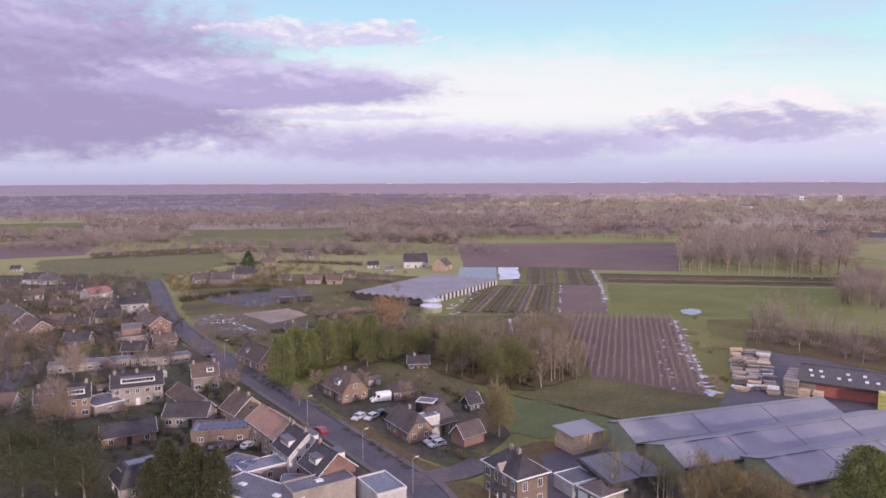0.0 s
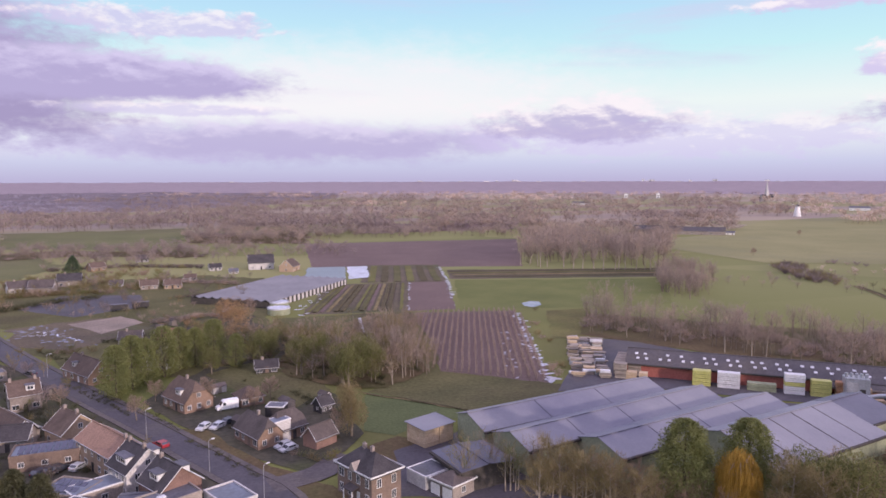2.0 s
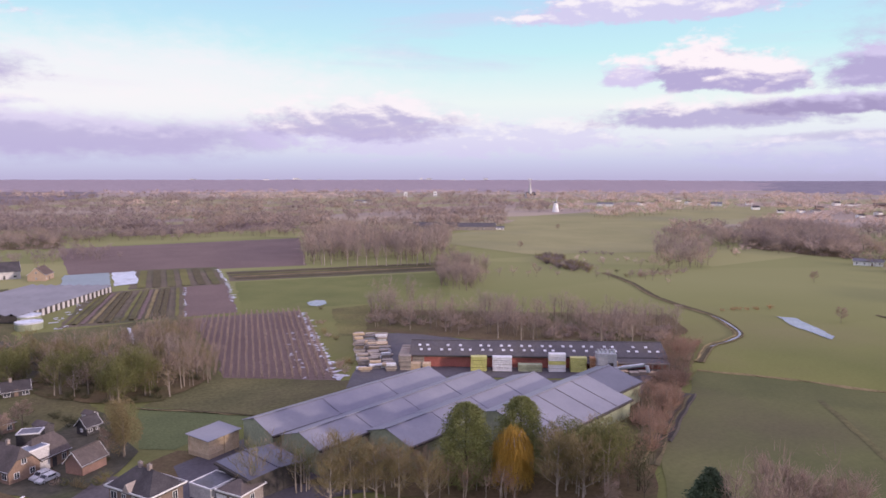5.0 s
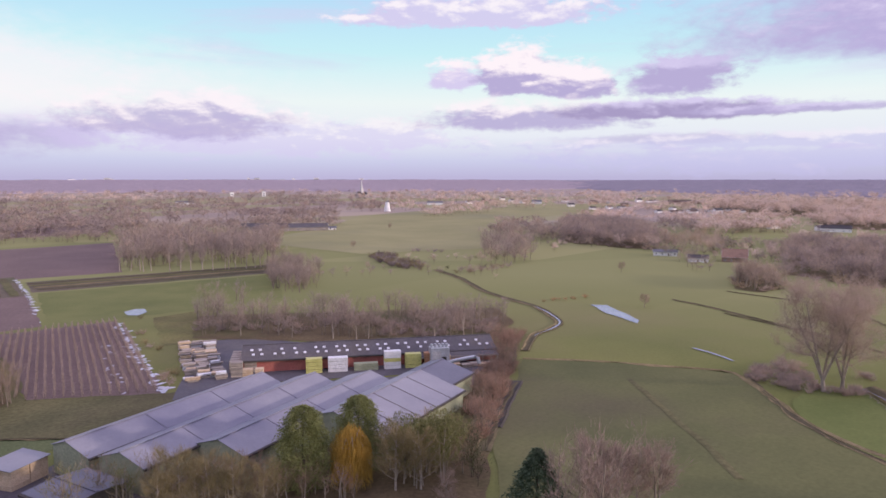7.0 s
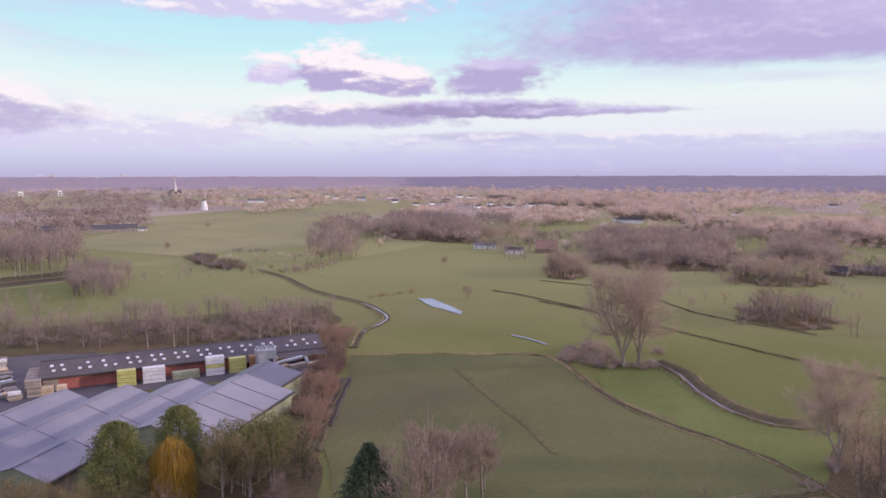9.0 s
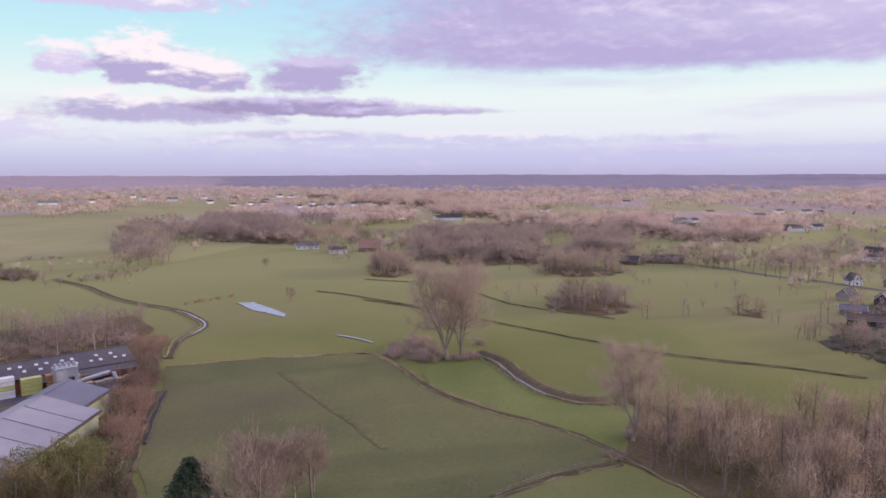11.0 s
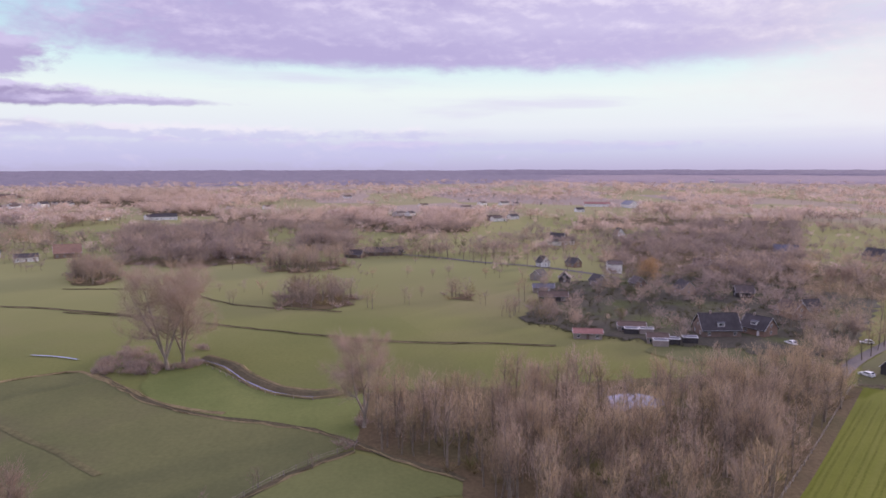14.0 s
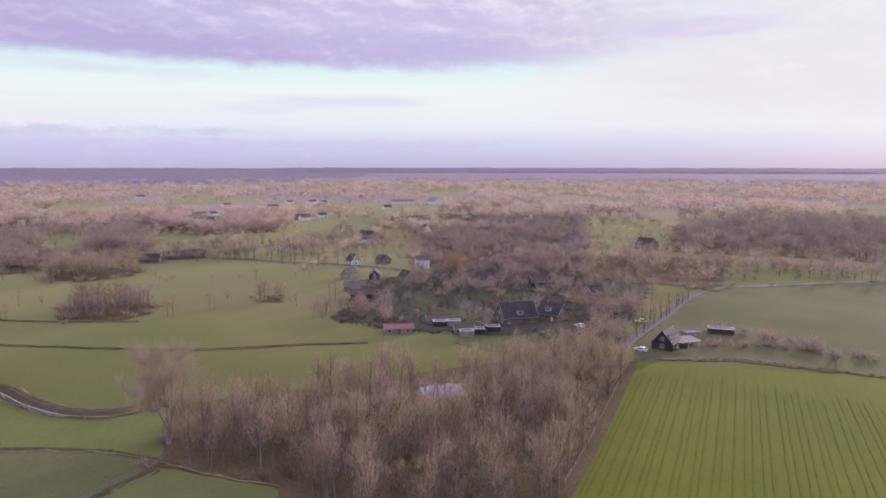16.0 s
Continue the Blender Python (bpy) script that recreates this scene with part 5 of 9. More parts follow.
def row(line, gap, h, kind, bark, twig, label, seed=1, wide=1.0, depth=1.0, name="tree_row", category="trees"):
    """Trees along a line."""
    rng = random.Random(seed)
    pts = []
    for a, b in zip(line, line[1:]):
        d = math.hypot(b[0] - a[0], b[1] - a[1])
        for k in range(max(1, int(d / gap))):
            f = (k + rng.random() * 0.6) / max(1, int(d / gap))
            pts.append((a[0] + (b[0] - a[0]) * f + rng.gauss(0, depth), a[1] + (b[1] - a[1]) * f + rng.gauss(0, depth)))
    scatter(name, pts, [h * rng.uniform(0.75, 1.12) for _ in pts], kind, bark, twig, label, category, seed, wide)


# the large wood beside the crop field
BIG_WOOD = [(144.9, 1.7), (164.5, -1.6), (165.3, -33.7), (170.9, -82.3), (173.3, -123.2), (163.3, -126.8), (137.9, -102.0), (109.6, -74.7), (94.5, -63.0), (100.0, -31.2), (124.9, -20.2)]
wood(BIG_WOOD, 5.2, 17, "poplar", "bark", "pale_twig", "dense stand of leafless poplars", 3, gaps=-1)
wood(BIG_WOOD, 5.6, 13, "grove", "bark", "twig", "leafless mossy trees in the wood", 4)
wood(BIG_WOOD, 6.0, 4, "bush", "bark", "olive_twig", "bare undergrowth in the wood", 5)
wood([(169.5, -90.0), (183.0, -141.1), (163.0, -128.4), (112.5, -78.3), (129.5, -74.2)], 5.5, 15, "grove", "bark", "pale_twig", "leafless trees along the farm track", 6)
# belts and groves round the pastures
wood([(112.0, 250.5), (186.3, 168.2), (214.4, 179.7), (225.2, 193.6), (194.9, 230.1), (129.7, 286.3)], 5.1, 12.5, "grove", "bark", "grey_twig", "belt of leafless birches behind the sheds", 8)
row([(124.2, 236.0), (142.7, 214.3), (162.2, 191.5), (185.6, 167.6)], 9.0, 15, "grove", "pale_bark", "pink_twig", "pale-stemmed birches along the belt", 63, depth=2)
wood([(114.1, 255.2), (188.3, 170.0), (216.2, 185.8), (124.4, 274.8)], 4.2, 4.5, "bush", "bark", "grey_twig", "bare brush under the tree belt", 9)
wood([(106.3, 104.0), (112.2, 100.5), (161.2, 133.0), (204.9, 164.5), (200.0, 174.7), (152.8, 142.0)], 2.5, 6.8, "grove", "bark", "hedge_twig", "dense reddish hedge of young trees", 10)
wood([(106.2, 103.8), (112.2, 100.5), (204.9, 164.5), (200.0, 174.7)], 2.6, 5, "bush", "bark", "hedge_twig", "reddish brushwood in the hedge", 11)
row([(158.3, 463.5), (181.9, 440.6), (208.2, 422.9), (238.4, 417.9)], 5.0, 24, "poplar", "pale_bark", "grey_twig", "row of tall bare poplars with pale trunks", 12, depth=2)
wood([(161.0, 476.5), (247.6, 426.3), (330.0, 545.0), (235.0, 640.0)], 7.0, 20, "copse", "bark", "grey_twig", "leafless wood behind the poplar row", 13)
wood([(190.7, 330.2), (208.7, 312.7), (253.4, 371.4), (263.8, 438.2), (226.6, 397.4)], 4.5, 12, "grove", "bark", "grey_twig", "clump of bare trees by the pasture", 14)
wood([(323.7, 415.4), (295.3, 354.5), (300.2, 326.1), (327.8, 362.1), (345.5, 421.7)], 4.0, 6.5, "bush", "bark", "dark_twig", "bare shrubs on a ditch bank", 15)
wood([(429.0, 402.1), (358.1, 319.2), (383.0, 304.0), (486.9, 380.6), (511.9, 434.8)], 9.0, 16, "copse", "bark", "grey_twig", "clump of leafless oaks in the pasture", 16)
wood([(516.2, 413.8), (555.8, 367.4), (503.0, 269.2), (614.5, 335.6), (580.9, 462.1)], 8.5, 15, "copse", "bark", "dull_twig", "belt of leafless trees along the pasture", 17)
wood([(376.3, 157.8), (390.0, 134.9), (418.2, 144.9), (411.8, 171.0)], 5.0, 14, "grove", "pale_bark", "twig", "bare birches at the pasture's edge", 19)
def copse(poly, gap, h, twig, label, seed, wide=1.25, gaps=-0.35, floor=True, kind="copse"):
    """A wood some way off, on a brown floor of its own, with an uneven edge of undergrowth."""
    if floor:
        field("woodland_floor", poly, "mould", "brown leaf litter under distant trees", "ground", ragged=6.0)
    wood(poly, gap, h, kind, "bark", twig, label, seed, wide, gaps=gaps)
    spill = [(x + 0.18 * (x - sum(p[0] for p in poly) / len(poly)), y + 0.45 * (y - sum(p[1] for p in poly) / len(poly))) for x, y in poly]
    wood(spill, gap * 2.6, h * 0.75, "copse", "bark", twig, "scattered trees round a wood", seed + 600, wide, gaps=0.0)
    row(poly + poly[:1], gap * 1.5, h * 0.4, "bush", "bark", twig, "bare undergrowth along a wood's edge", seed + 400, 1.3, gap * 0.6, "undergrowth", "undergrowth")


copse([(529.4, 383.6), (528.1, 291.9), (609.3, 331.2), (718.8, 402.5), (761, 550)], 6.5, 15, "dull_twig", "dark leafless wood beside the pasture", 300)
copse([(544.4, 293.4), (546.0, 236.7), (655.7, 284.0), (642.2, 343.5)], 10, 12, "mid_twig", "thin line of leafless trees behind a farm", 301, floor=False)
copse([(377.9, 157.4), (370.3, 142.0), (386.9, 137.1), (423.8, 151.6), (418.2, 170.9)], 4.5, 14, "mid_twig", "pale clump of leafless birches by the pasture", 302, kind="grove")
copse([(450.7, 159.7), (430.3, 106.7), (453.5, 68.0), (591.0, 87.6), (684.6, 147.2), (657.3, 229.3)], 8.0, 14, "dull_twig", "dark leafless wood round the farms", 303)
copse([(411.7, 61.6), (403.1, 39.0), (417.9, 17.2), (454.8, 21.6), (453.6, 65.0)], 5.0, 14, "mid_twig", "round-crowned leafless trees by the pasture", 304, kind="grove")
copse([(302.8, 40.8), (295.6, 23.1), (303.8, 6.0), (329.3, 8.4), (331.3, 41.5)], 5.5, 11, "dull_twig", "clump of bare trees between pastures", 305, kind="grove")
# the next four woods take sun and haze from their twig colour
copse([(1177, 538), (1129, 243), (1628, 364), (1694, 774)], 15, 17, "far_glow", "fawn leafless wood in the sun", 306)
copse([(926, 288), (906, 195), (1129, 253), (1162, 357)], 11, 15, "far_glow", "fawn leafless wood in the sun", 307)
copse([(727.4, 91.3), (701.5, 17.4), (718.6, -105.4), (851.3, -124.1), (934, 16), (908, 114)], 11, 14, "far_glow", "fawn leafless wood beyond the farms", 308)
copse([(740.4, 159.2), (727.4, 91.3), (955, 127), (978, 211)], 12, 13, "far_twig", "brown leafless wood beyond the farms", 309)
copse([(515.6, 53.6), (503.6, 15.3), (610.2, 15.0), (650.1, 62.8)], 6.5, 14, "dull_twig", "dark wood behind the pasture", 310)
copse([(677.7, 10.1), (639.9, -37.5), (657.6, -91.9), (855.7, -117.5), (939, 9)], 9, 14, "far_twig", "pinkish leafless wood by the fields", 311)
copse([(311.1, 36.3), (302.1, 22.9), (308.6, 12.8), (333.8, 15.5), (340.5, 36.8)], 5.0, 13, "twig", "clump of bare trees between pastures", 312, kind="grove")
copse([(314.0, -37.9), (307.8, -48.7), (324.6, -51.7), (331.2, -40.7)], 4.5, 10, "twig", "bare trees in the pasture", 313, kind="grove")
for k, (x, y, h) in enumerate([(*(294.3, -1.8), 12), (*(303.5, -71.1), 15), (*(298.4, -52.3), 8), (*(302.6, -18.3), 8), (*(309.3, 60.3), 9)]):
    scatter("tree", [(x, y), (x + 3, y + 2)], [h, h * 0.8], "grove", "bark", "mid_twig", "slender bare trees in the pasture", "trees", 320 + k)
row([(478.3, -24.6), (467.7, -38.8), (467.0, -50.6)], 7.0, 15, "grove", "dark_bark", "dull_twig", "row of tall bare trees by the lane", 326)
row([(434.7, -61.4), (424.4, -76.9), (411.5, -92.9)], 7.0, 15, "grove", "dark_bark", "dull_twig", "row of tall bare trees by the lane", 327)
row([(382.4, 8.2), (375.4, -26.2), (372.9, -69.1), (361.1, -108.4)], 12.0, 8, "copse", "bark", "mid_twig", "scattered trees along a hedge", 328, depth=3)
row([(326.9, -12.4), (316.1, -38.4), (306.0, -62.6)], 14.0, 7, "copse", "bark", "twig", "scattered trees along a ditch", 329, depth=2)
row([(353.9, 123.7), (343.3, 73.4), (334.4, 43.3)], 9.0, 7, "copse", "bark", "mid_twig", "bare trees along a ditch", 330, depth=2)
copse([(397.7, -333.7), (341.9, -391.5), (276.5, -429.2), (461.6, -705.5), (563.2, -636.9), (551.1, -472.9)], 9.5, 13, "dusk_twig", "dark leafless wood beyond the road", 340)
copse([(282.4, -265.4), (269.4, -319.2), (250.1, -389.9), (273.3, -424.4), (303.9, -358.5), (312.9, -297.2)], 9.5, 8, "dull_twig", "belt of bare trees along the road", 341, floor=False)
# belts of trees beyond the village
copse([(-483.2, 699.4), (-389.8, 751.5), (-273.8, 690.8), (-305.2, 770.9), (-557, 807)], 9.5, 11, "dusk_twig", "mauve-grey belt of bare trees beyond the village", 342)
copse([(-280.6, 548.0), (-177.0, 593.0), (-67.0, 566.3), (-72.6, 614.0), (-203.2, 645.9), (-300.8, 587.9)], 8.5, 9, "dusk_twig", "mauve-grey belt of bare trees behind the houses", 343)
copse([(-93.6, 696.4), (15.1, 666.6), (18.0, 797.5), (-110.3, 821.5)], 9.5, 12, "grey_twig", "mauve-grey wood beside the ploughed field", 344)
wood([(41.9, 123.8), (72.0, 94.6), (77.2, 101.3), (60.6, 119.4), (44.3, 127.7)], 3.0, 8.5, "grove", "pale_bark", "hedge_twig", "brown bare trees along the yard's edge", 345, gaps=-1)
wood([(96.0, 107.5), (103.0, 108.5), (108.3, 101.1), (96.3, 88.2), (90.5, 96.3)], 3.6, 8.0, "grove", "bark", "hedge_twig", "brown bare trees between the sheds and the hedge", 347, gaps=-1)
wood([(92.8, 107.0), (101.4, 108.0), (108.3, 101.1), (94.3, 86.2), (86.5, 96.3)], 4.0, 8.5, "copse", "dark_bark", "ivy_dark", "ivy-covered trees between the sheds and the hedge", 348, gaps=-0.3)
# the hamlet and the woods behind it
copse([(371.4, -144.5), (350.9, -173.8), (339.7, -228.4), (630.7, -416.0), (699.2, -372.0), (576.8, -225.4), (438.1, -151.6)], 8.6, 12, "dusk_twig", "dark leafless wood beyond the hamlet", 331, gaps=-0.2)
copse([(531.9, -105.2), (512.4, -196.9), (600.3, -234.3), (669.6, -206.9), (622.3, -122.2)], 12.0, 11, "dusk_twig", "dark leafless wood behind the hamlet", 332, gaps=0.0, floor=False)
copse([(694.8, -214.4), (664.3, -437.7), (808, -530), (817.4, -251.2)], 13, 13, "far_twig", "long belt of leafless trees", 333)
copse([(298.4, -144.1), (289.3, -158.8), (264.8, -180.2), (339.7, -228.4), (346.6, -194.1), (337.8, -167.6)], 8.0, 10, "dusk_twig", "dark bare trees round the hamlet", 334)
HAMLET = [(260.2, -62.5), (237.8, -81.0), (224.7, -97.7), (214.7, -118.4), (194.7, -149.5), (238.7, -188.6), (331.0, -217.6), (375.5, -173.3), (352.3, -92.6)]
field("garden", HAMLET, "garden", "dark winter gardens of the hamlet", "garden", ragged=4.0)
wood(HAMLET, 8.6, 8.0, "copse", "bark", "grey_twig", "bare garden trees in the hamlet", 24, wide=1.2, gaps=-0.3)
wood(HAMLET, 9.0, 6.0, "copse", "dark_bark", "ivy_dark", "dark evergreen trees in the hamlet gardens", 335, wide=1.0, gaps=0.1)
wood(HAMLET, 5.0, 2.2, "bush", "bark", "ivy_dark", "garden shrubs in the hamlet", 25, gaps=-0.4)
row([(259.2, -62.3), (237.0, -80.8), (223.9, -97.4), (214.0, -118.0)], 2.0, 2.0, "bush", "bark", "ivy_dark", "dark garden hedge of the hamlet", 336, depth=0.4, name="hedge", category="hedge")
row([(352.3, -92.6), (305.5, -80.8), (268.6, -76.4)], 3.0, 5, "copse", "bark", "dull_twig", "bare trees along garden edges", 337, depth=1)
wood([(262.5, -49.3), (253.5, -72.3), (285.5, -80.9), (288.8, -61.4)], 5.0, 8, "grove", "bark", "twig", "bare garden trees", 23)
copse([(372.7, -189.7), (302.7, -230.4), (256.4, -251.3), (347.6, -336.6), (409.9, -267.5), (416.1, -230.8)], 9.0, 11, "mid_twig", "leafless trees along the road", 27, gaps=-0.1)
wood([(177.5, -121.2), (182.9, -144.5), (223.5, -185.8), (293.2, -237.4), (303.0, -212.3), (237.0, -151.3)], 7.5, 12, "grove", "bark", "pale_twig", "tall bare trees beside the road", 28)
row([(195.3, -154.9), (220.5, -187.7), (250.0, -226.1)], 7.0, 10, "poplar", "dark_bark", "twig", "row of bare roadside trees", 29, depth=0.5)
row([(179.7, -168.9), (173.7, -184.3), (162.3, -197.4), (138.4, -212.8)], 2.2, 4.5, "bush", "bark", "grey_twig", "dark bare hedge behind the farmhouse", 346, depth=1.5, name="hedge", category="hedge")
row([(195.9, -188.6), (180.3, -193.4), (165.0, -200.5), (150.7, -198.8)], 3.0, 6.5, "bush", "bark", "dull_twig", "bare hedge shrubs", 30, depth=2.0, name="hedge", category="hedge")
row([(171.7, -136.1), (162.0, -167.9), (131.1, -194.7)], 0.9, 1.5, "bush", "bark", "grey_twig", "low hedge along the crop field", 31, depth=0.4, name="hedge", category="hedge")
row([(416.7, 381.3), (514.2, 389.6), (525.0, 371.5)], 6.0, 16, "grove", "bark", "dull_twig", "bare trees at the pasture's edge", 33)
row([(266.5, 203.9), (292.8, 194.0)], 3.0, 3, "bush", "bark", "rust", "low rusty shrubs by the ditch", 34)
row([(374.0, 423.6), (389.6, 396.4)], 6.0, 5, "bush", "bark", "dull_twig", "shrubs on a field boundary", 35)
row([(303.9, 304.0), (326.4, 300.7), (358.5, 301.6)], 6.0, 6, "bush", "bark", "twig", "shrubs beside the winding ditch", 36)
# nursery side and gardens
wood([(21.7, 227.3), (36.7, 195.4), (45.3, 208.1), (52.3, 280.9), (34.7, 270.5)], 4.2, 11, "grove", "bark", "twig", "thicket of bare young trees by the nursery", 40)
wood([(30.3, 270.5), (53.4, 286.5), (49.7, 260.3), (33.0, 227.1)], 3.5, 8, "grove", "bark", "pink_twig", "reddish young trees in the nursery", 41)
wood([(103.7, 291.5), (75.6, 189.7), (81.6, 189.6), (114.3, 303.8)], 5.0, 4, "bush", "bark", "twig", "bare bushes along the yard", 42)
wood([(139.2, 303.3), (141.9, 249.7), (159.1, 268.4), (164.4, 323.6)], 6.0, 13, "grove", "bark", "dull_twig", "bare trees behind the timber stacks", 43)
wood([(189.7, 330.6), (195.7, 302.3), (260.5, 404.3), (252.2, 428.8)], 6.0, 13, "grove", "bark", "dull_twig", "clump of dark bare trees", 44)
wood([(-58.0, 228.3), (-32.6, 271.6), (-5.6, 271.1), (17.9, 227.3), (12.2, 195.7), (-16.1, 227.8), (-39.1, 207.9)], 8.5, 9, "copse", "bark", "olive_twig", "mossy green trees in gardens", 45)
wood([(-231.1, 331.3), (-156.1, 354.0), (-107.9, 262.8), (-119.1, 236.8), (-161.6, 229.8)], 5.0, 4.5, "bush", "bark", "ivy_dark", "dark garden shrubs", 46)
wood([(-172.5, 245.7), (-94.0, 248.8), (-73.2, 228.6), (-84.0, 221.6), (-143.4, 203.2)], 6.5, 7, "copse", "bark", "dark_twig", "bare garden trees", 47)
wood([(-156.6, 222.5), (-92.4, 228.8), (-71.0, 221.4), (-46.3, 181.2), (-29.7, 156.6), (-41.1, 132.5), (-95.3, 132.9)], 7.0, 2.6, "bush", "bark", "ivy_dark", "dark evergreen garden shrubs", 56)
wood([(-156.6, 222.5), (-92.4, 228.8), (-71.0, 221.4), (-46.3, 181.2), (-29.7, 156.6), (-41.1, 132.5), (-95.3, 132.9)], 12.0, 5.5, "copse", "bark", "dark_twig", "small bare trees in back gardens", 57)
wood([(-36.0, 191.0), (-19.3, 220.7), (12.2, 195.7), (15.7, 163.5), (1.8, 149.5), (-11.8, 163.8)], 8.0, 2.2, "bush", "bark", "ivy_dark", "dark garden shrubs and hedges", 58)
wood([(-178.9, 440.1), (-91.7, 497.6), (-55.8, 412.1), (-117.5, 391.3), (-129.3, 337.0)], 7.0, 7, "bush", "bark", "olive_twig", "shrubs round far gardens", 48)
wood([(-166.0, 499.8), (52.0, 549.5), (58.6, 619.6), (-103.2, 683.9), (-189.9, 603.1)], 10.0, 9, "copse", "bark", "dusk_twig", "leafless trees round far gardens", 49, wide=1.2)
wood([(-127.2, 175.2), (-96.7, 170.7), (-77.3, 150.2), (-62.4, 123.1), (-90.8, 123.3)], 4.6, 6.5, "copse", "dark_bark", "ivy_dark", "dark olive mass of garden trees", 59, wide=1.3, gaps=-1)
wood([(-221.6, 309.9), (-157.6, 273.6), (-124.9, 222.1), (-115.1, 181.9), (-132.0, 182.1)], 6.0, 8, "copse", "bark", "dark_twig", "dark bare trees along a street", 60, wide=1.1)
wood([(205.2, 82.0), (235.1, 83.3), (233.0, 53.7), (211.0, 50.0), (201.8, 64.2)], 1.9, 3.6, "bush", "bark", "dull_twig", "brown brushwood round the oaks", 61)
wood([(140.7, 8.3), (162.0, 3.0), (151.5, -2.6), (141.6, -0.2)], 3.0, 4, "bush", "bark", "dull_twig", "brown brushwood at the wood corner", 62)
wood([(-57.0, 306.9), (-22.9, 327.2), (-14.6, 271.3), (-40.2, 261.7)], 7.0, 5, "bush", "bark", "rust", "rusty garden shrubs", 50)
wood([(-290.4, 417.9), (-237.7, 441.7), (-179.2, 415.1), (-179.6, 372.7), (-248.0, 356.0)], 8.0, 9, "grove", "bark", "dark_twig", "bare trees among far houses", 51)
wood([(22.6, 127.8), (48.8, 129.0), (56.2, 112.4), (33.0, 109.8), (47.0, 111.7), (37.8, 120.6)], 3.1, 11, "grove", "pale_bark", "olive_twig", "bare mossy trees before the sheds", 52, gaps=-1)
wood([(75.4, 99.0), (88.6, 89.6), (101.1, 102.5), (97.0, 107.5), (84.1, 105.5)], 2.9, 12, "grove", "pale_bark", "olive_twig", "bare birches at the yard edge", 53)
wood([(98.6, 70.3), (108.8, 54.5), (97.2, 50.3), (85.4, 61.7)], 3.8, 18, "grove", "bark", "pink_twig", "reddish bare birches beside the pasture", 54)
row([(117.7, 28.7), (125.8, 19.4), (135.4, 9.1)], 6.0, 5, "grove", "bark", "pink_twig", "young reddish trees along a ditch", 55)


# thicket between the gardens and the nursery
THICKET = [(-3.0, 262.0), (20.0, 254.0), (36.0, 272.0), (44.0, 232.0), (38.0, 205.0), (26.0, 194.0), (14.0, 198.0), (-1.0, 212.0)]
field("garden", THICKET, "mould", "leaf-strewn ground under garden trees", "garden", ragged=3.0)
wood(THICKET, 4.6, 11.5, "grove", "pale_bark", "twig", "brown leafless trees between gardens and nursery", 540, gaps=-0.5)
wood(THICKET, 5.6, 9.0, "copse", "dark_bark", "olive_twig", "mossy olive trees between gardens and nursery", 541, gaps=-0.2)
wood(THICKET, 4.0, 3.0, "bush", "bark", "ivy_dark", "dark shrubs under the garden trees", 542, gaps=-0.4)
row([(-65.4, 217.9), (-57.9, 207.0), (-50.1, 196.5), (-40.0, 183.5)], 2.2, 1.5, "bush", "bark", "ivy_dark", "clipped shrubs beside the street", 543, 0.8, 0.2, "shrubs", "shrubs")
# hedges and shrubs of the gardens beyond the street
for k, (line, h, key) in enumerate((([(-132.9, 345.1), (-111.6, 371.2), (-95.5, 380.6)], 4.5, "ivy_dark"), ([(-145.2, 387.8), (-118.8, 395.6), (-92.6, 395.0)], 5, "olive_twig"), ([(-68.8, 272.2), (-52.6, 282.6), (-35.2, 293.9)], 3, "ivy_dark"), ([(-57.0, 306.9), (-35.3, 317.4), (-21.5, 306.3)], 4, "dull_twig"),
                                    ([(-59.4, 370.0), (-39.0, 379.3), (-19.2, 359.9)], 3, "dark_twig"), ([(-87.1, 262.5), (-70.0, 244.2), (-58.0, 228.3)], 1.8, "ivy_dark"), ([(-55.0, 209.4), (-38.7, 188.4), (-26.6, 171.2)], 1.4, "ivy_dark"), ([(-66.4, 221.3), (-53.5, 203.3), (-41.3, 186.0)], 1.2, "ivy_dark"),
                                    ([(-24.2, 163.9), (-16.2, 153.0), (-7.7, 139.0)], 1.5, "ivy_dark"), ([(-0.9, 195.9), (8.3, 180.6), (14.9, 169.5)], 2.5, "ivy_dark"), ([(-26.6, 227.9), (-12.8, 236.9), (0.9, 227.5)], 3, "olive_twig"), ([(-0.7, 149.5), (5.4, 144.7), (9.4, 149.4)], 2.6, "olive_twig"),
                                    ([(-109.9, 191.8), (-101.3, 197.1), (-87.7, 172.7)], 2.0, "ivy_dark"), ([(-83.1, 196.9), (-72.6, 174.7), (-60.1, 172.4)], 1.8, "ivy_dark"), ([(-86.7, 157.1), (-69.0, 162.4), (-58.9, 153.4)], 2.2, "ivy_dark"), ([(-147.8, 245.4), (-127.4, 253.8), (-99.1, 262.6)], 3.0, "dark_twig"),
                                    ([(-180.2, 309.2), (-143.8, 273.4), (-127.6, 263.1)], 3.5, "ivy_dark"), ([(-187.0, 346.2), (-156.1, 354.0)], 3.5, "dark_twig"), ([(-96.3, 197.0), (-83.7, 202.5)], 1.6, "ivy_dark"), ([(-157.7, 499.6), (-111.2, 512.2), (-58.9, 496.6)], 5, "dark_twig"), ([(-80.8, 437.5), (-28.6, 411.4)], 4, "dull_twig"))):
    row(line, 1.5, h, "bush", "bark", key, "clipped garden hedge" if h < 2 else "uneven garden hedge and shrubs", 500 + k, 1.1, 0.7, "hedge", "hedge")
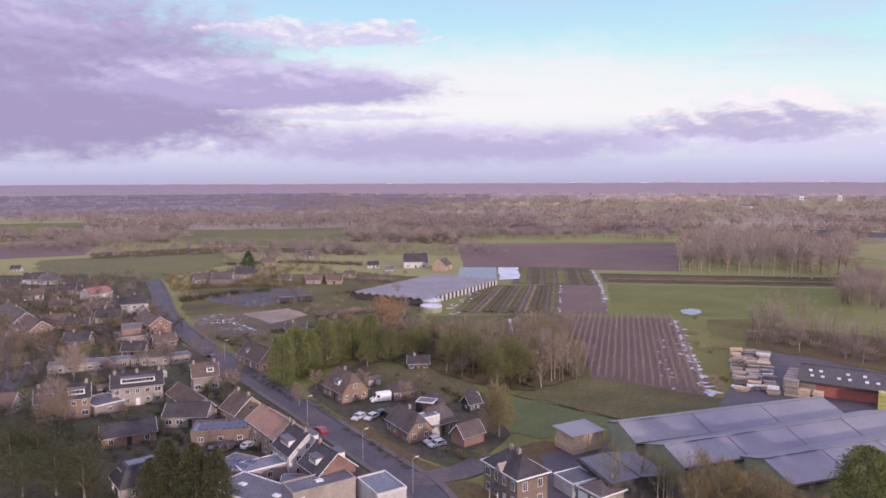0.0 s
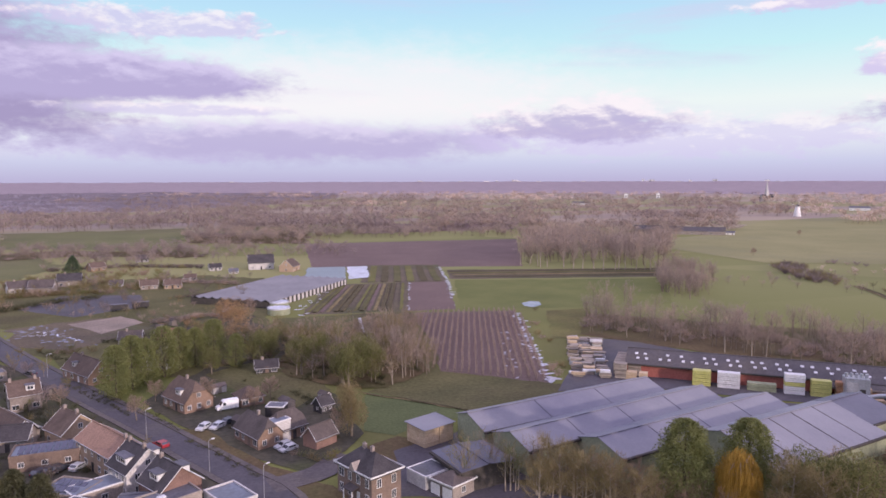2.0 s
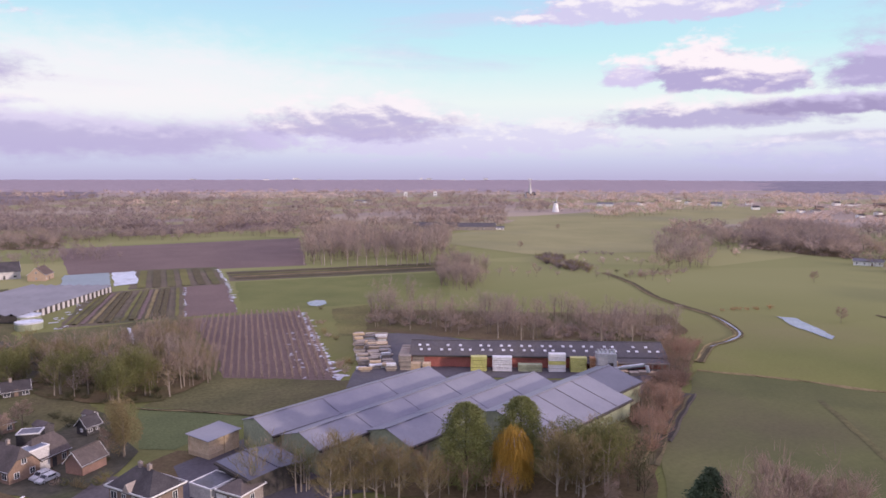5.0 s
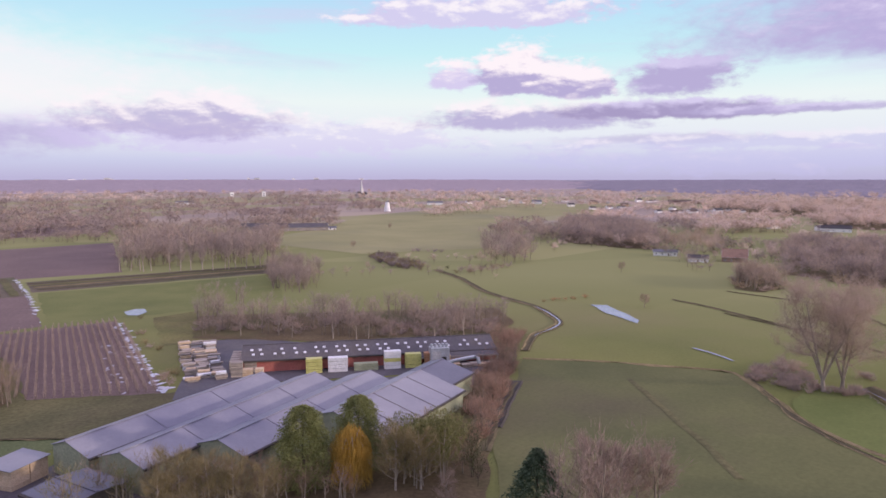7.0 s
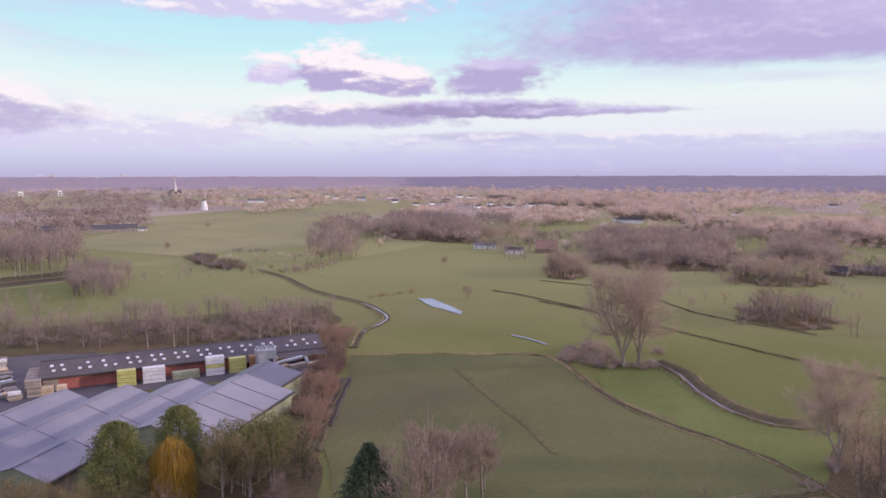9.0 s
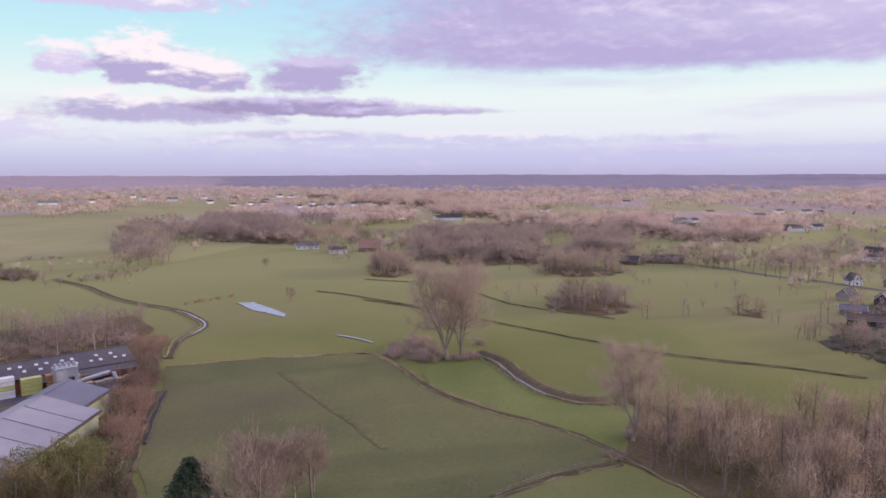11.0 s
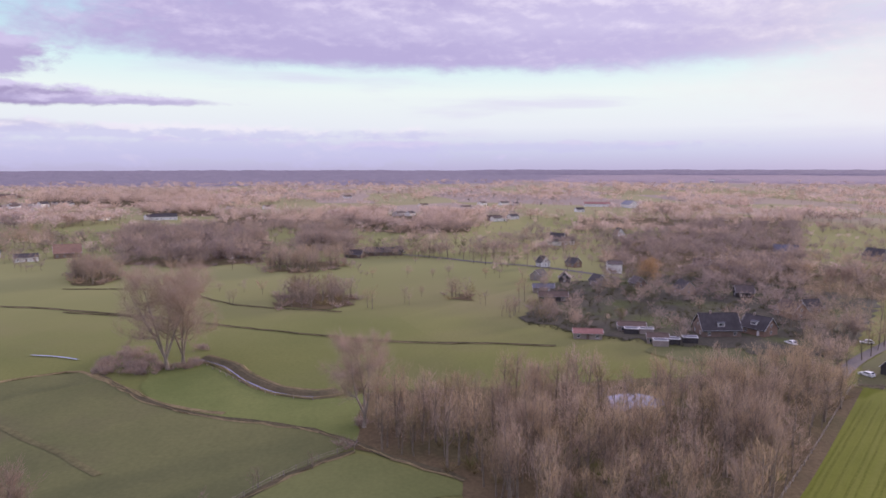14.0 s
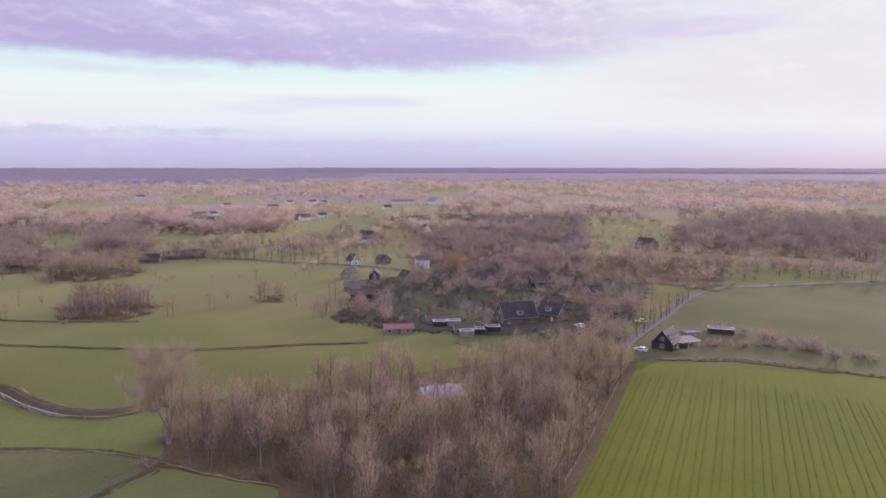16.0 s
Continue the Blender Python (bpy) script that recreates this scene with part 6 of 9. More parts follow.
wood([(-155.0, 414.5), (-133.1, 444.3), (-55.2, 464.8), (-16.0, 435.8), (-23.4, 334.9), (-46.9, 306.7), (-99.0, 328.7)], 14, 7, "copse", "bark", "dark_twig", "dark bare trees round far gardens", 530, 1.1)
wood([(-290.4, 417.9), (-189.9, 440.4), (-134.6, 329.4), (-101.3, 262.7), (-161.6, 229.8)], 10, 6.5, "copse", "bark", "dark_twig", "dark bare trees among terraced houses", 531, 1.1)
wood([(-109.9, 191.8), (-67.3, 221.3), (-46.3, 181.2), (-53.2, 164.2), (-78.3, 153.5)], 10, 4.5, "copse", "bark", "olive_twig", "small bare fruit trees in back gardens", 532, 1.1)

wood([(-260.7, 374.5), (-171.0, 388.4), (-105.7, 262.7), (-109.8, 225.4), (-154.2, 219.1)], 7.5, 7.0, "copse", "bark", "dark_twig", "dark bare trees between terraced houses", 533, 1.15)
wood([(-151.9, 215.7), (-123.0, 222.1), (-86.6, 228.7), (-66.3, 217.9), (-77.7, 191.4), (-98.2, 170.7), (-122.7, 173.0)], 6.5, 4.0, "copse", "bark", "dark_twig", "small dark trees in back gardens", 534, 1.2)
wood([(-80.9, 191.5), (-61.6, 191.3), (-47.0, 172.3), (-46.2, 149.9), (-57.6, 150.0), (-78.3, 153.5), (-85.1, 164.5)], 5.0, 2.6, "bush", "bark", "ivy_dark", "dark shrubs between back gardens", 535)

wood([(-100.0, 262.0), (-84.0, 262.0), (-52.0, 221.0), (-27.0, 224.0), (-24.0, 245.0), (-48.0, 262.0), (-78.0, 268.0)], 5.0, 4.0, "bush", "bark", "olive_twig", "mossy shrubs in gardens along the street", 550)
wood([(-58.0, 245.0), (-24.0, 228.0), (-4.0, 232.0), (0.0, 262.0), (-30.0, 275.0)], 4.2, 6.5, "copse", "dark_bark", "olive_twig", "mossy garden trees in a dense group", 551, 1.2, gaps=-0.5)
wood([(-58.0, 306.0), (-100.0, 330.0), (-128.0, 345.0), (-60.0, 350.0), (-20.0, 330.0), (-16.0, 280.0), (-50.0, 262.0)], 8.0, 4.5, "copse", "bark", "twig", "brown bare trees and scrub in the paddocks", 552, 1.2)
wood([(-150.0, 245.0), (-100.0, 250.0), (-108.0, 285.0), (-170.0, 330.0), (-205.0, 320.0)], 5.5, 5.5, "copse", "dark_bark", "ivy_dark", "dark evergreen trees between the terraces", 553, 1.1)
wood([(-135.0, 180.0), (-100.0, 178.0), (-52.0, 185.0), (-70.0, 215.0), (-120.0, 215.0)], 6.0, 3.2, "copse", "dark_bark", "ivy_dark", "dark shrubs in back gardens", 554, 1.3)

row([(487.0, -26.1), (436.0, -80.0), (382.3, -119.7)], 11.0, 15, "grove", "bark", "dull_twig", "tall leafless trees along the lane", 560, 0.9, 2.0)


def far_country():
    """Woods and hedgerows out to the horizon."""
    rng = random.Random(5)
    clear = [[(-694, 1007), (-545, 1054), (-380.7, 736.3), (-474.2, 686.2)], [(-312.5, 533.3), (-194.9, 603.3), (-155.8, 528.3), (-171.2, 429.6), (-217.5, 423.3), (-270.0, 453.4)], [(-323, 871), (-123, 914), (-94.4, 625.3), (-251.8, 677.3)],
             [(13.6, 705.3), (238.2, 709.5), (158.2, 456.0), (14.8, 481.3)], [(346.5, 639.5), (575, 726), (1286, 898), (1003, 611), (607.3, 551.3), (436.0, 395.4), (332.6, 434.1), (331.9, 496.1)],
             [(331.9, 496.1), (436.0, 395.4), (434.6, 236.4), (345.3, 77.2), (217.8, 46.8), (166.8, 250.3)], [(504.4, 395.2), (470.7, 228.0), (423.2, 126.5), (344.1, -11.8), (218.6, -9.6), (196.4, 154.0)],
             [(468.1, 199.5), (419.2, 56.1), (471.8, -26.7), (405.8, -91.8), (233.4, -56.5), (194.4, 84.6)], [(1222, 32), (1360, -207), (1066, -346), (965, -314), (936, -36)], [(851.0, -144.9), (742.9, -336.8), (684.2, -310.6), (731.0, -124.9)]]
    bins = {"far_twig": [], "far_glow": [], "far_dark": [], "dull_twig": [], "grey_twig": [], "dusk_twig": []}
    tall = {key: [] for key in bins}
    for _ in range(30500):
        u = rng.random()
        r = 1 / (1 / 480 + (1 / 4850 - 1 / 480) * u ** 0.75)
        a = radians(rng.uniform(-42, 152))
        x, y = r * math.sin(a), r * math.cos(a)
        w = noise.noise(Vector((x / 210 + y / 500, y / 150 - x / 600, 3.1))) + 0.45 * noise.noise(Vector((x / 60, y / 60, 9)))
        if r < 700 and a < 1.1 or r < 640 and a > 0.85:
            continue
        if r > 2750 or (w < (0.13 if a > 0.85 else -0.12 if a < 0.62 else 0.14) if r < 1250 else w < (-0.10 if a > 0.85 else -0.16)):
            continue
        jx, jy = 45 * noise.noise(Vector((x / 45, y / 45, 30))), 45 * noise.noise(Vector((x / 45, y / 45, 33)))
        if r < 1500 and any(inside(c, x + jx, y + jy) for c in clear):
            continue
        if 380 < r < 2100 and hides_farm(x, y):
            continue
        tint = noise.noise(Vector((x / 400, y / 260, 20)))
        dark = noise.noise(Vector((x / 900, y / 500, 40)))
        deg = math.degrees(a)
        # twig colour carries cloud shade at low bearings, sun and haze farther out
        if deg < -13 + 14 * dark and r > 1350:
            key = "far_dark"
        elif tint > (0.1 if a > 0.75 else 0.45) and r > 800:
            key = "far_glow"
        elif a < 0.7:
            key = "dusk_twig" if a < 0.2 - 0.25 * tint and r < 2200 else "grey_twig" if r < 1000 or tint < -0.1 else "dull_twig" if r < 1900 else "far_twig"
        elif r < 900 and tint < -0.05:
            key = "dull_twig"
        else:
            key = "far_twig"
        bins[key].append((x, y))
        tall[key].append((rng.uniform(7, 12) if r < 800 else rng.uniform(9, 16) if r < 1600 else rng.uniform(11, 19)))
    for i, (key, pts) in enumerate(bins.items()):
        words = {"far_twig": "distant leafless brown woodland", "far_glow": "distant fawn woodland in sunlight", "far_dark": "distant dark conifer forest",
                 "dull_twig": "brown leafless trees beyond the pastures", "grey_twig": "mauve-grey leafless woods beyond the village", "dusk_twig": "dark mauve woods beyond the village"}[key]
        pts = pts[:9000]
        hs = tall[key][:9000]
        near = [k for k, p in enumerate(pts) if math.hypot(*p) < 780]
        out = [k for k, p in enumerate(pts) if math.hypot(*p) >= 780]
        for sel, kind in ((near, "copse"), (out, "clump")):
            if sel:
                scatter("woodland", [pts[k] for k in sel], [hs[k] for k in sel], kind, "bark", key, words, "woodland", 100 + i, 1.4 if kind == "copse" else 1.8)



def hedgerows():
    """Lines of trees and shrubs between the far fields."""
    rng = random.Random(17)
    open_land = [[(346.5, 639.5), (575, 726), (1286, 898), (1003, 611), (607.3, 551.3), (436.0, 395.4), (332.6, 434.1), (331.9, 496.1)], [(357.4, 310.5), (518.3, 357.8), (502.0, 277.6), (362.4, 148.2), (331.1, 48.4), (297.5, 3.3), (243.0, -58.8), (179.7, -44.9), (173.4, 153.4)]]
    bins = {"far_twig": [], "mid_twig": [], "dull_twig": [], "ivy_dark": []}
    tall = {k: [] for k in bins}
    for _ in range(210):
        r = 1 / (1 / 430 + (1 / 2500 - 1 / 430) * rng.random())
        a = radians(rng.uniform(48, 146))
        x, y = r * math.sin(a), r * math.cos(a)
        way = a + math.pi / 2 + rng.uniform(-0.25, 0.25) if rng.random() < 0.75 else a + rng.uniform(-0.4, 0.4)
        n = int(rng.uniform(60, 260) / 7)
        key = rng.choice(("mid_twig", "dull_twig", "dull_twig", "far_twig") if r < 900 else ("far_twig", "far_twig", "mid_twig"))
        h = rng.uniform(4, 11)
        for k in range(n):
            if rng.random() < 0.2:
                continue
            px, py = x + math.sin(way) * 7 * (k - n / 2) + rng.gauss(0, 1.2), y + math.cos(way) * 7 * (k - n / 2) + rng.gauss(0, 1.2)
            if any(inside(c, px, py) for c in open_land) or not in_sight(px, py) or hides_farm(px, py):
                continue
            kk = "ivy_dark" if rng.random() < 0.05 else key
            bins[kk].append((px, py))
            tall[kk].append(h * rng.uniform(0.5, 1.25))
    for i, key in enumerate(bins):
        for kind, near in (("copse", True), ("clump", False)):
            sel = [k for k, p in enumerate(bins[key]) if (math.hypot(*p) < 850) == near]
            if sel:
                scatter("tree_row", [bins[key][k] for k in sel], [tall[key][k] for k in sel], kind, "bark", key, "hedgerow trees between far fields", "trees", 150 + i, 1.2)


def canopy(a0, a1, r0, r1, key, label, seed, h=10.0, fade=0.12):
    """The closed roof of a far forest between two bearings and two distances, with a ragged near edge."""
    rng = np.random.default_rng(seed)
    na, nr = int((a1 - a0) * 4.5), 36
    verts, faces = [], []
    for i in range(na + 1):
        az = a0 + (a1 - a0) * i / na
        f = i / na
        pinch = min(1.0, f / fade, (1 - f) / fade)
        low = 0.25 + 0.75 * pinch
        near = r0 + (r1 - r0) * 0.55 * (1 - pinch) ** 2 + 130 * noise.noise(Vector((az / 5, seed, 0))) + 60 * noise.noise(Vector((az / 1.3, seed, 4)))
        for k in range(nr + 1):
            r = near + (r1 - near) * (k / nr) ** 1.5
            a = radians(az + rng.uniform(-0.07, 0.07))
            x, y = r * math.sin(a), r * math.cos(a)
            up = 0 if k in (0, nr) or i in (0, na) else min(1.0, k / 5) * low * h * (0.72 + 0.22 * rng.random() + 0.35 * noise.noise(Vector((x / 160, y / 160, seed))))
            verts.append((x, y, gz(x, y) + up))
    for i in range(na):
        for k in range(nr):
            p = i * (nr + 1) + k
            faces.append((p, p + 1, p + nr + 2, p + nr + 1))
    return tagged(new("forest", Geo().add(verts, faces).mesh("forest", M[key])), label, "forest", kind="stuff")


far_country()
hedgerows()
# the forest colours hold the haze of their distance
canopy(50, 112, 2500, 4900, "far_dark", "dark conifer forest along the horizon, bluish with painted haze", 3, 12, 0.35)
canopy(96, 156, 3950, 4900, "far_dark", "dark conifer forest on the horizon, tinted with haze", 4, 12, 0.05)
canopy(-44, 4, 1500, 2900, "far_wood", "dark conifer forest beyond the village, tinted with haze", 5, 12, 0.3)
canopy(-44, 60, 2850, 4900, "far_haze", "distant leafless woods on the horizon, coloured mauve for haze", 7, 9)
canopy(98, 156, 2850, 3900, "far_haze", "distant leafless woods before the forest, coloured mauve for haze", 9, 8, 0.2)



# ---- houses ----
CACHE = {}


def lattice(xs, zs, holes, y0, y1):
    """A board cut through by holes: the cells of a grid, joined in one piece."""
    g = Geo()
    nx, nz = len(xs), len(zs)
    verts = [(x, y, z) for y in (y0, y1) for z in zs for x in xs]
    at = lambda i, k, s: s * nx * nz + k * nx + i
    faces = []
    solid = lambda i, k: 0 <= i < nx - 1 and 0 <= k < nz - 1 and (i, k) not in holes
    for i in range(nx - 1):
        for k in range(nz - 1):
            if not solid(i, k):
                continue
            faces.append((at(i, k, 0), at(i + 1, k, 0), at(i + 1, k + 1, 0), at(i, k + 1, 0)))
            if not solid(i - 1, k):
                faces.append((at(i, k, 0), at(i, k + 1, 0), at(i, k + 1, 1), at(i, k, 1)))
            if not solid(i + 1, k):
                faces.append((at(i + 1, k + 1, 0), at(i + 1, k, 0), at(i + 1, k, 1), at(i + 1, k + 1, 1)))
            if not solid(i, k - 1):
                faces.append((at(i + 1, k, 0), at(i, k, 0), at(i, k, 1), at(i + 1, k, 1)))
            if not solid(i, k + 1):
                faces.append((at(i, k + 1, 0), at(i + 1, k + 1, 0), at(i + 1, k + 1, 1), at(i, k + 1, 1)))
    used = sorted({i for q in faces for i in q})
    back = {o: n for n, o in enumerate(used)}
    return g.add([verts[i] for i in used], [tuple(back[i] for i in q) for q in faces])


def ring(x0, y0, x1, y1, t, z0, z1):
    """A rectangular rim of the given thickness, in one piece."""
    flat = lattice([x0, x0 + t, x1 - t, x1], [y0, y0 + t, y1 - t, y1], {(1, 1)}, z0, z1)
    flat.v = [(x, z, y) for x, y, z in flat.v]
    flat.f = [tuple(reversed(q)) for q in flat.f]
    top = lattice([x0, x0 + t, x1 - t, x1], [y0, y0 + t, y1 - t, y1], {(1, 1)}, z1, z0)
    top.v = [(x, z, y) for x, y, z in top.v]
    n = len(flat.v)
    keep = [q for q in top.f if all(abs(top.v[i][2] - z1) < 1e-6 for i in q)]
    flat.f += [tuple(min(range(n), key=lambda m: sum(abs(a - b) for a, b in zip(flat.v[m], top.v[i]))) for i in q) for q in keep]
    return flat


def window_mesh(w, h, bars):
    """A white frame with crossing bars, and its pane; the outside looks to -y."""
    key = (round(w, 2), round(h, 2), bars)
    if key not in CACHE:
        t = 0.09
        xs = [-w / 2, -w / 2 + t]
        for i in range(bars):
            x = -w / 2 + w * (i + 1) / (bars + 1)
            xs += [x - 0.04, x + 0.04]
        xs += [w / 2 - t, w / 2]
        f = lattice(xs, [-h / 2, -h / 2 + t, h / 2 - t, h / 2], {(1 + 2 * i, 1) for i in range(bars + 1)}, -0.07, 0.02)
        p = Geo().box(-w / 2 + t, -0.03, -h / 2 + t, w / 2 - t, 0.0, h / 2 - t)
        CACHE[key] = (f.mesh("window", M["white_paint"]), p.mesh("pane", M["glass"]))
    return CACHE[key]


def window(parent, x, y, z, turn, w=1.1, h=1.3, bars=1):
    f, p = window_mesh(w, h, bars)
    ob = part("window", f, None, parent, "white-framed window")
    ob.matrix_basis = pose(x, y, z, 0, 0, turn)
    part("pane", p, None, ob)
    return ob


def door(parent, x, y, turn, key="black_wood", w=1.0, h=2.1, z=0.0):
    k = ("door", key, w, h)
    if k not in CACHE:
        CACHE[k] = Geo().box(-w / 2, -0.05, 0, w / 2, 0.0, h).mesh("door", M[key])
    ob = part("door", CACHE[k], None, parent)
    ob.matrix_basis = pose(x, y, z, 0, 0, turn)
    return ob


def roof_shape(kind, L, W, he, hr, over):
    """Vertices and faces of a roof's upper side; the ridge runs along x."""
    a, b = L / 2 + over, W / 2 + over
    drop = (hr - he) * over / (W / 2)
    e, t = he - drop + 0.16, hr + 0.16
    if kind == "gable":
        return [(-a, -b, e), (a, -b, e), (a, 0, t), (-a, 0, t), (-a, b, e), (a, b, e)], [(0, 1, 2, 3), (3, 2, 5, 4)]
    if kind == "hip":
        s = max(0.3, L / 2 - W / 2 * 0.9)
        return [(-a, -b, e), (a, -b, e), (s, 0, t), (-s, 0, t), (-a, b, e), (a, b, e)], [(0, 1, 2, 3), (3, 2, 5, 4), (1, 5, 2), (4, 0, 3)]
    if kind == "halfhip":
        k = 0.55
        zc, yc, s = e + (t - e) * k, b * (1 - k), a - W / 2 * 0.42
        return ([(-a, -b, e), (a, -b, e), (a, -yc, zc), (s, 0, t), (-s, 0, t), (-a, -yc, zc), (-a, b, e), (a, b, e), (a, yc, zc), (-a, yc, zc)],
                [(0, 1, 2, 3, 4, 5), (7, 6, 9, 4, 3, 8), (2, 8, 3), (9, 5, 4)])
    # cut: hipped sides up to a flat top
    i = W * 0.2
    return ([(-a, -b, e), (a, -b, e), (a, b, e), (-a, b, e), (-a + i, -b + i, t), (a - i, -b + i, t), (a - i, b - i, t), (-a + i, b - i, t)],
            [(0, 1, 5, 4), (1, 2, 6, 5), (2, 3, 7, 6), (3, 0, 4, 7), (4, 5, 6, 7)])


def house(x, y, turn, L, W, he, hr, wall="brick", tiles="grey_tile", kind="gable", label="brick house with a tiled roof", category="house",
          floors=1, n=3, m=1, chimneys=(0.3,), dormers=(), over=0.4, win=(1.1, 1.3), doors=True, name="house", group="", rnd=0, band=False):
    """A house with its long side along its own x. n, m: windows along a long side and an end; dormers: (side, place, width)."""
    root = thing(name, pose(x, y, gz(x, y), 0, 0, turn), label, category, group)
    a, b = L / 2, W / 2
    g = Geo()
    g.box(-a, -b, -0.2, a, b, he)
    if kind in ("gable", "halfhip"):
        k = 1.0 if kind == "gable" else 0.55
        zt, yt = he + (hr - he) * k, b * (1 - k)
        for s in (-1, 1):
            x0, x1 = s * a, s * (a - 0.3)
            ring = [(-b, he), (b, he), (yt, zt), (-yt, zt)] if k < 1 else [(-b, he), (b, he), (0, zt)]
            q = len(ring)
            g.add([(x0, yy, zz) for yy, zz in ring] + [(x1, yy, zz) for yy, zz in ring],
                  [tuple(range(q)), tuple(range(2 * q - 1, q - 1, -1))] + [(i, (i + 1) % q, (i + 1) % q + q, i + q) for i in range(q)])
    part("wall", g, M[wall], root)
    v, f = roof_shape(kind, L, W, he, hr, over)
    roof = part("roof", Geo().slab(v, f, 0.2), M[tiles], root)
    for s in (-1, 1):
        part("gutter", Geo().box(-a - over, s * (b + over + 0.04) - 0.06, he - 0.2, a + over, s * (b + over + 0.04) + 0.06, he - 0.08), M["steel"], root)
    if kind == "gable":
        part("ridge", Geo().box(-a - over, -0.14, hr + 0.1, a + over, 0.14, hr + 0.26), M[tiles], roof)
        for s in (-1, 1):
            vb = Geo()
            x0 = s * (a + over)
            e = he - (hr - he) * over / b + 0.16
            for sy in (-1, 1):
                vb.add([(x0, sy * (b + over), e - 0.12), (x0, 0, hr + 0.04), (x0, 0, hr + 0.2), (x0, sy * (b + over), e + 0.04),
                        (x0 + s * 0.06, sy * (b + over), e - 0.12), (x0 + s * 0.06, 0, hr + 0.04), (x0 + s * 0.06, 0, hr + 0.2), (x0 + s * 0.06, sy * (b + over), e + 0.04)],
                       [(0, 1, 2, 3), (7, 6, 5, 4), (3, 2, 6, 7), (0, 4, 5, 1)])
            part("bargeboard", vb, M["white_paint"], root)
    if kind == "cut":
        i = W * 0.2 + 0.15
        part("flat_roof", Geo().box(-a + i, -b + i, hr + 0.17, a - i, b - i, hr + 0.24), M["wet_roof"], roof)
    for c in chimneys:
        s = a if kind == "gable" else max(0.6, a - b)
        cx = (c * 2 - 1) * (s - 0.5)
        ch = part("chimney", Geo().box(cx - 0.34, -0.28, hr - 0.6, cx + 0.34, 0.28, hr + 0.85), M["brick_cap"], root)
        part("cap", Geo().box(cx - 0.4, -0.34, hr + 0.85, cx + 0.4, 0.34, hr + 0.94).box(cx - 0.16, -0.13, hr + 0.94, cx + 0.16, 0.13, hr + 1.15), M["pale_wall"], ch)
    ww, wh = win
    rng = random.Random(rnd + int(abs(x) * 7 + abs(y) * 3))
    for fl in range(floors):
        z = 1.5 + fl * (he - 0.2) / max(1, floors) if floors > 1 else min(1.5, he * 0.55)
        for side, out in ((-1, 0), (1, 180)):
            for i in range(n):
                px = -a + L * (i + 0.5) / n
                if doors and fl == 0 and side == -1 and i == n // 2:
                    door(root, px, -b, 0, rng.choice(("black_wood", "white_paint", "brown_brick")))
                    continue
                window(root, px, side * b, z, out, ww * (1.5 if rng.random() < 0.3 else 1), wh, 1)
        for s, out in ((1, 90), (-1, -90)):
            for i in range(m):
                window(root, s * a, -b + W * (i + 0.5) / m, z, out, ww, wh, 1)
    if kind in ("gable", "halfhip") and hr - he > 2.2 and m:
        for s, out in ((1, 90), (-1, -90)):
            window(root, s * a, 0, he + (hr - he) * 0.3, out, ww, min(wh, 1.2), 1)
    for side, place, w in dormers:
        px = (place * 2 - 1) * (a - w / 2 - 0.3)
        slope = (hr - he) / b
        y0 = b - 0.9
        zf = he + (b - y0) * slope
        zt = zf + 1.5
        y1 = max(0.1, b - (zt - he) / slope)
        d = part("dormer", Geo().box(px - w / 2, -y0 if side < 0 else y1, zf - 0.4, px + w / 2, -y1 if side < 0 else y0, zt), M["white_paint"], root, "white dormer")
        part("dormer_roof", Geo().box(px - w / 2 - 0.2, (-y0 - 0.25) if side < 0 else y1 - 0.3, zt, px + w / 2 + 0.2, (-y1 + 0.3) if side < 0 else y0 + 0.25, zt + 0.16), M["felt"], d)
        window(d, px, side * y0, zf + 0.85, 0 if side < 0 else 180, w - 0.5, 1.0, max(1, int(w / 1.2)))
    if band:
        for s in (-1, 1):
            part("eaves_board", Geo().box(-a - over, s * (b + over + 0.08) - 0.05, he - 0.1, a + over, s * (b + over + 0.08) + 0.05, he + 0.18), M["white_paint"], root)
            part("eaves_board", Geo().box(s * (a + over + 0.08) - 0.05, -b - over - 0.13, he - 0.1, s * (a + over + 0.08) + 0.05, b + over + 0.13, he + 0.18), M["white_paint"], root)
    return root


def by_ridge(p, q, W, he, hr, grow=0.0, **kw):
    """A house whose ridge runs from p to q."""
    L = math.hypot(q[0] - p[0], q[1] - p[1]) + grow
    return house((p[0] + q[0]) / 2, (p[1] + q[1]) / 2, math.degrees(math.atan2(q[1] - p[1], q[0] - p[0])), L, W * 0.9, he, he + (hr - he) * 0.9, **kw)


def by_corners(p, q, r, he, hr, W=0, fit=0.9, **kw):
    """A house from three corners of its eaves: p to q is its long side, q to r its end; fit: the walls' share of that."""
    L = math.hypot(q[0] - p[0], q[1] - p[1])
    turn = math.atan2(q[1] - p[1], q[0] - p[0])
    w = W or math.hypot(r[0] - q[0], r[1] - q[1])
    nx, ny = -math.sin(turn), math.cos(turn)
    if (r[0] - q[0]) * nx + (r[1] - q[1]) * ny < 0:
        nx, ny = -nx, -ny
    he, hr = he * (0.4 + 0.6 * fit), he * (0.4 + 0.6 * fit) + (hr - he) * fit ** 1.5
    return house((p[0] + q[0]) / 2 + nx * w / 2, (p[1] + q[1]) / 2 + ny * w / 2, math.degrees(turn), L * fit, w * fit, he, hr, **kw)


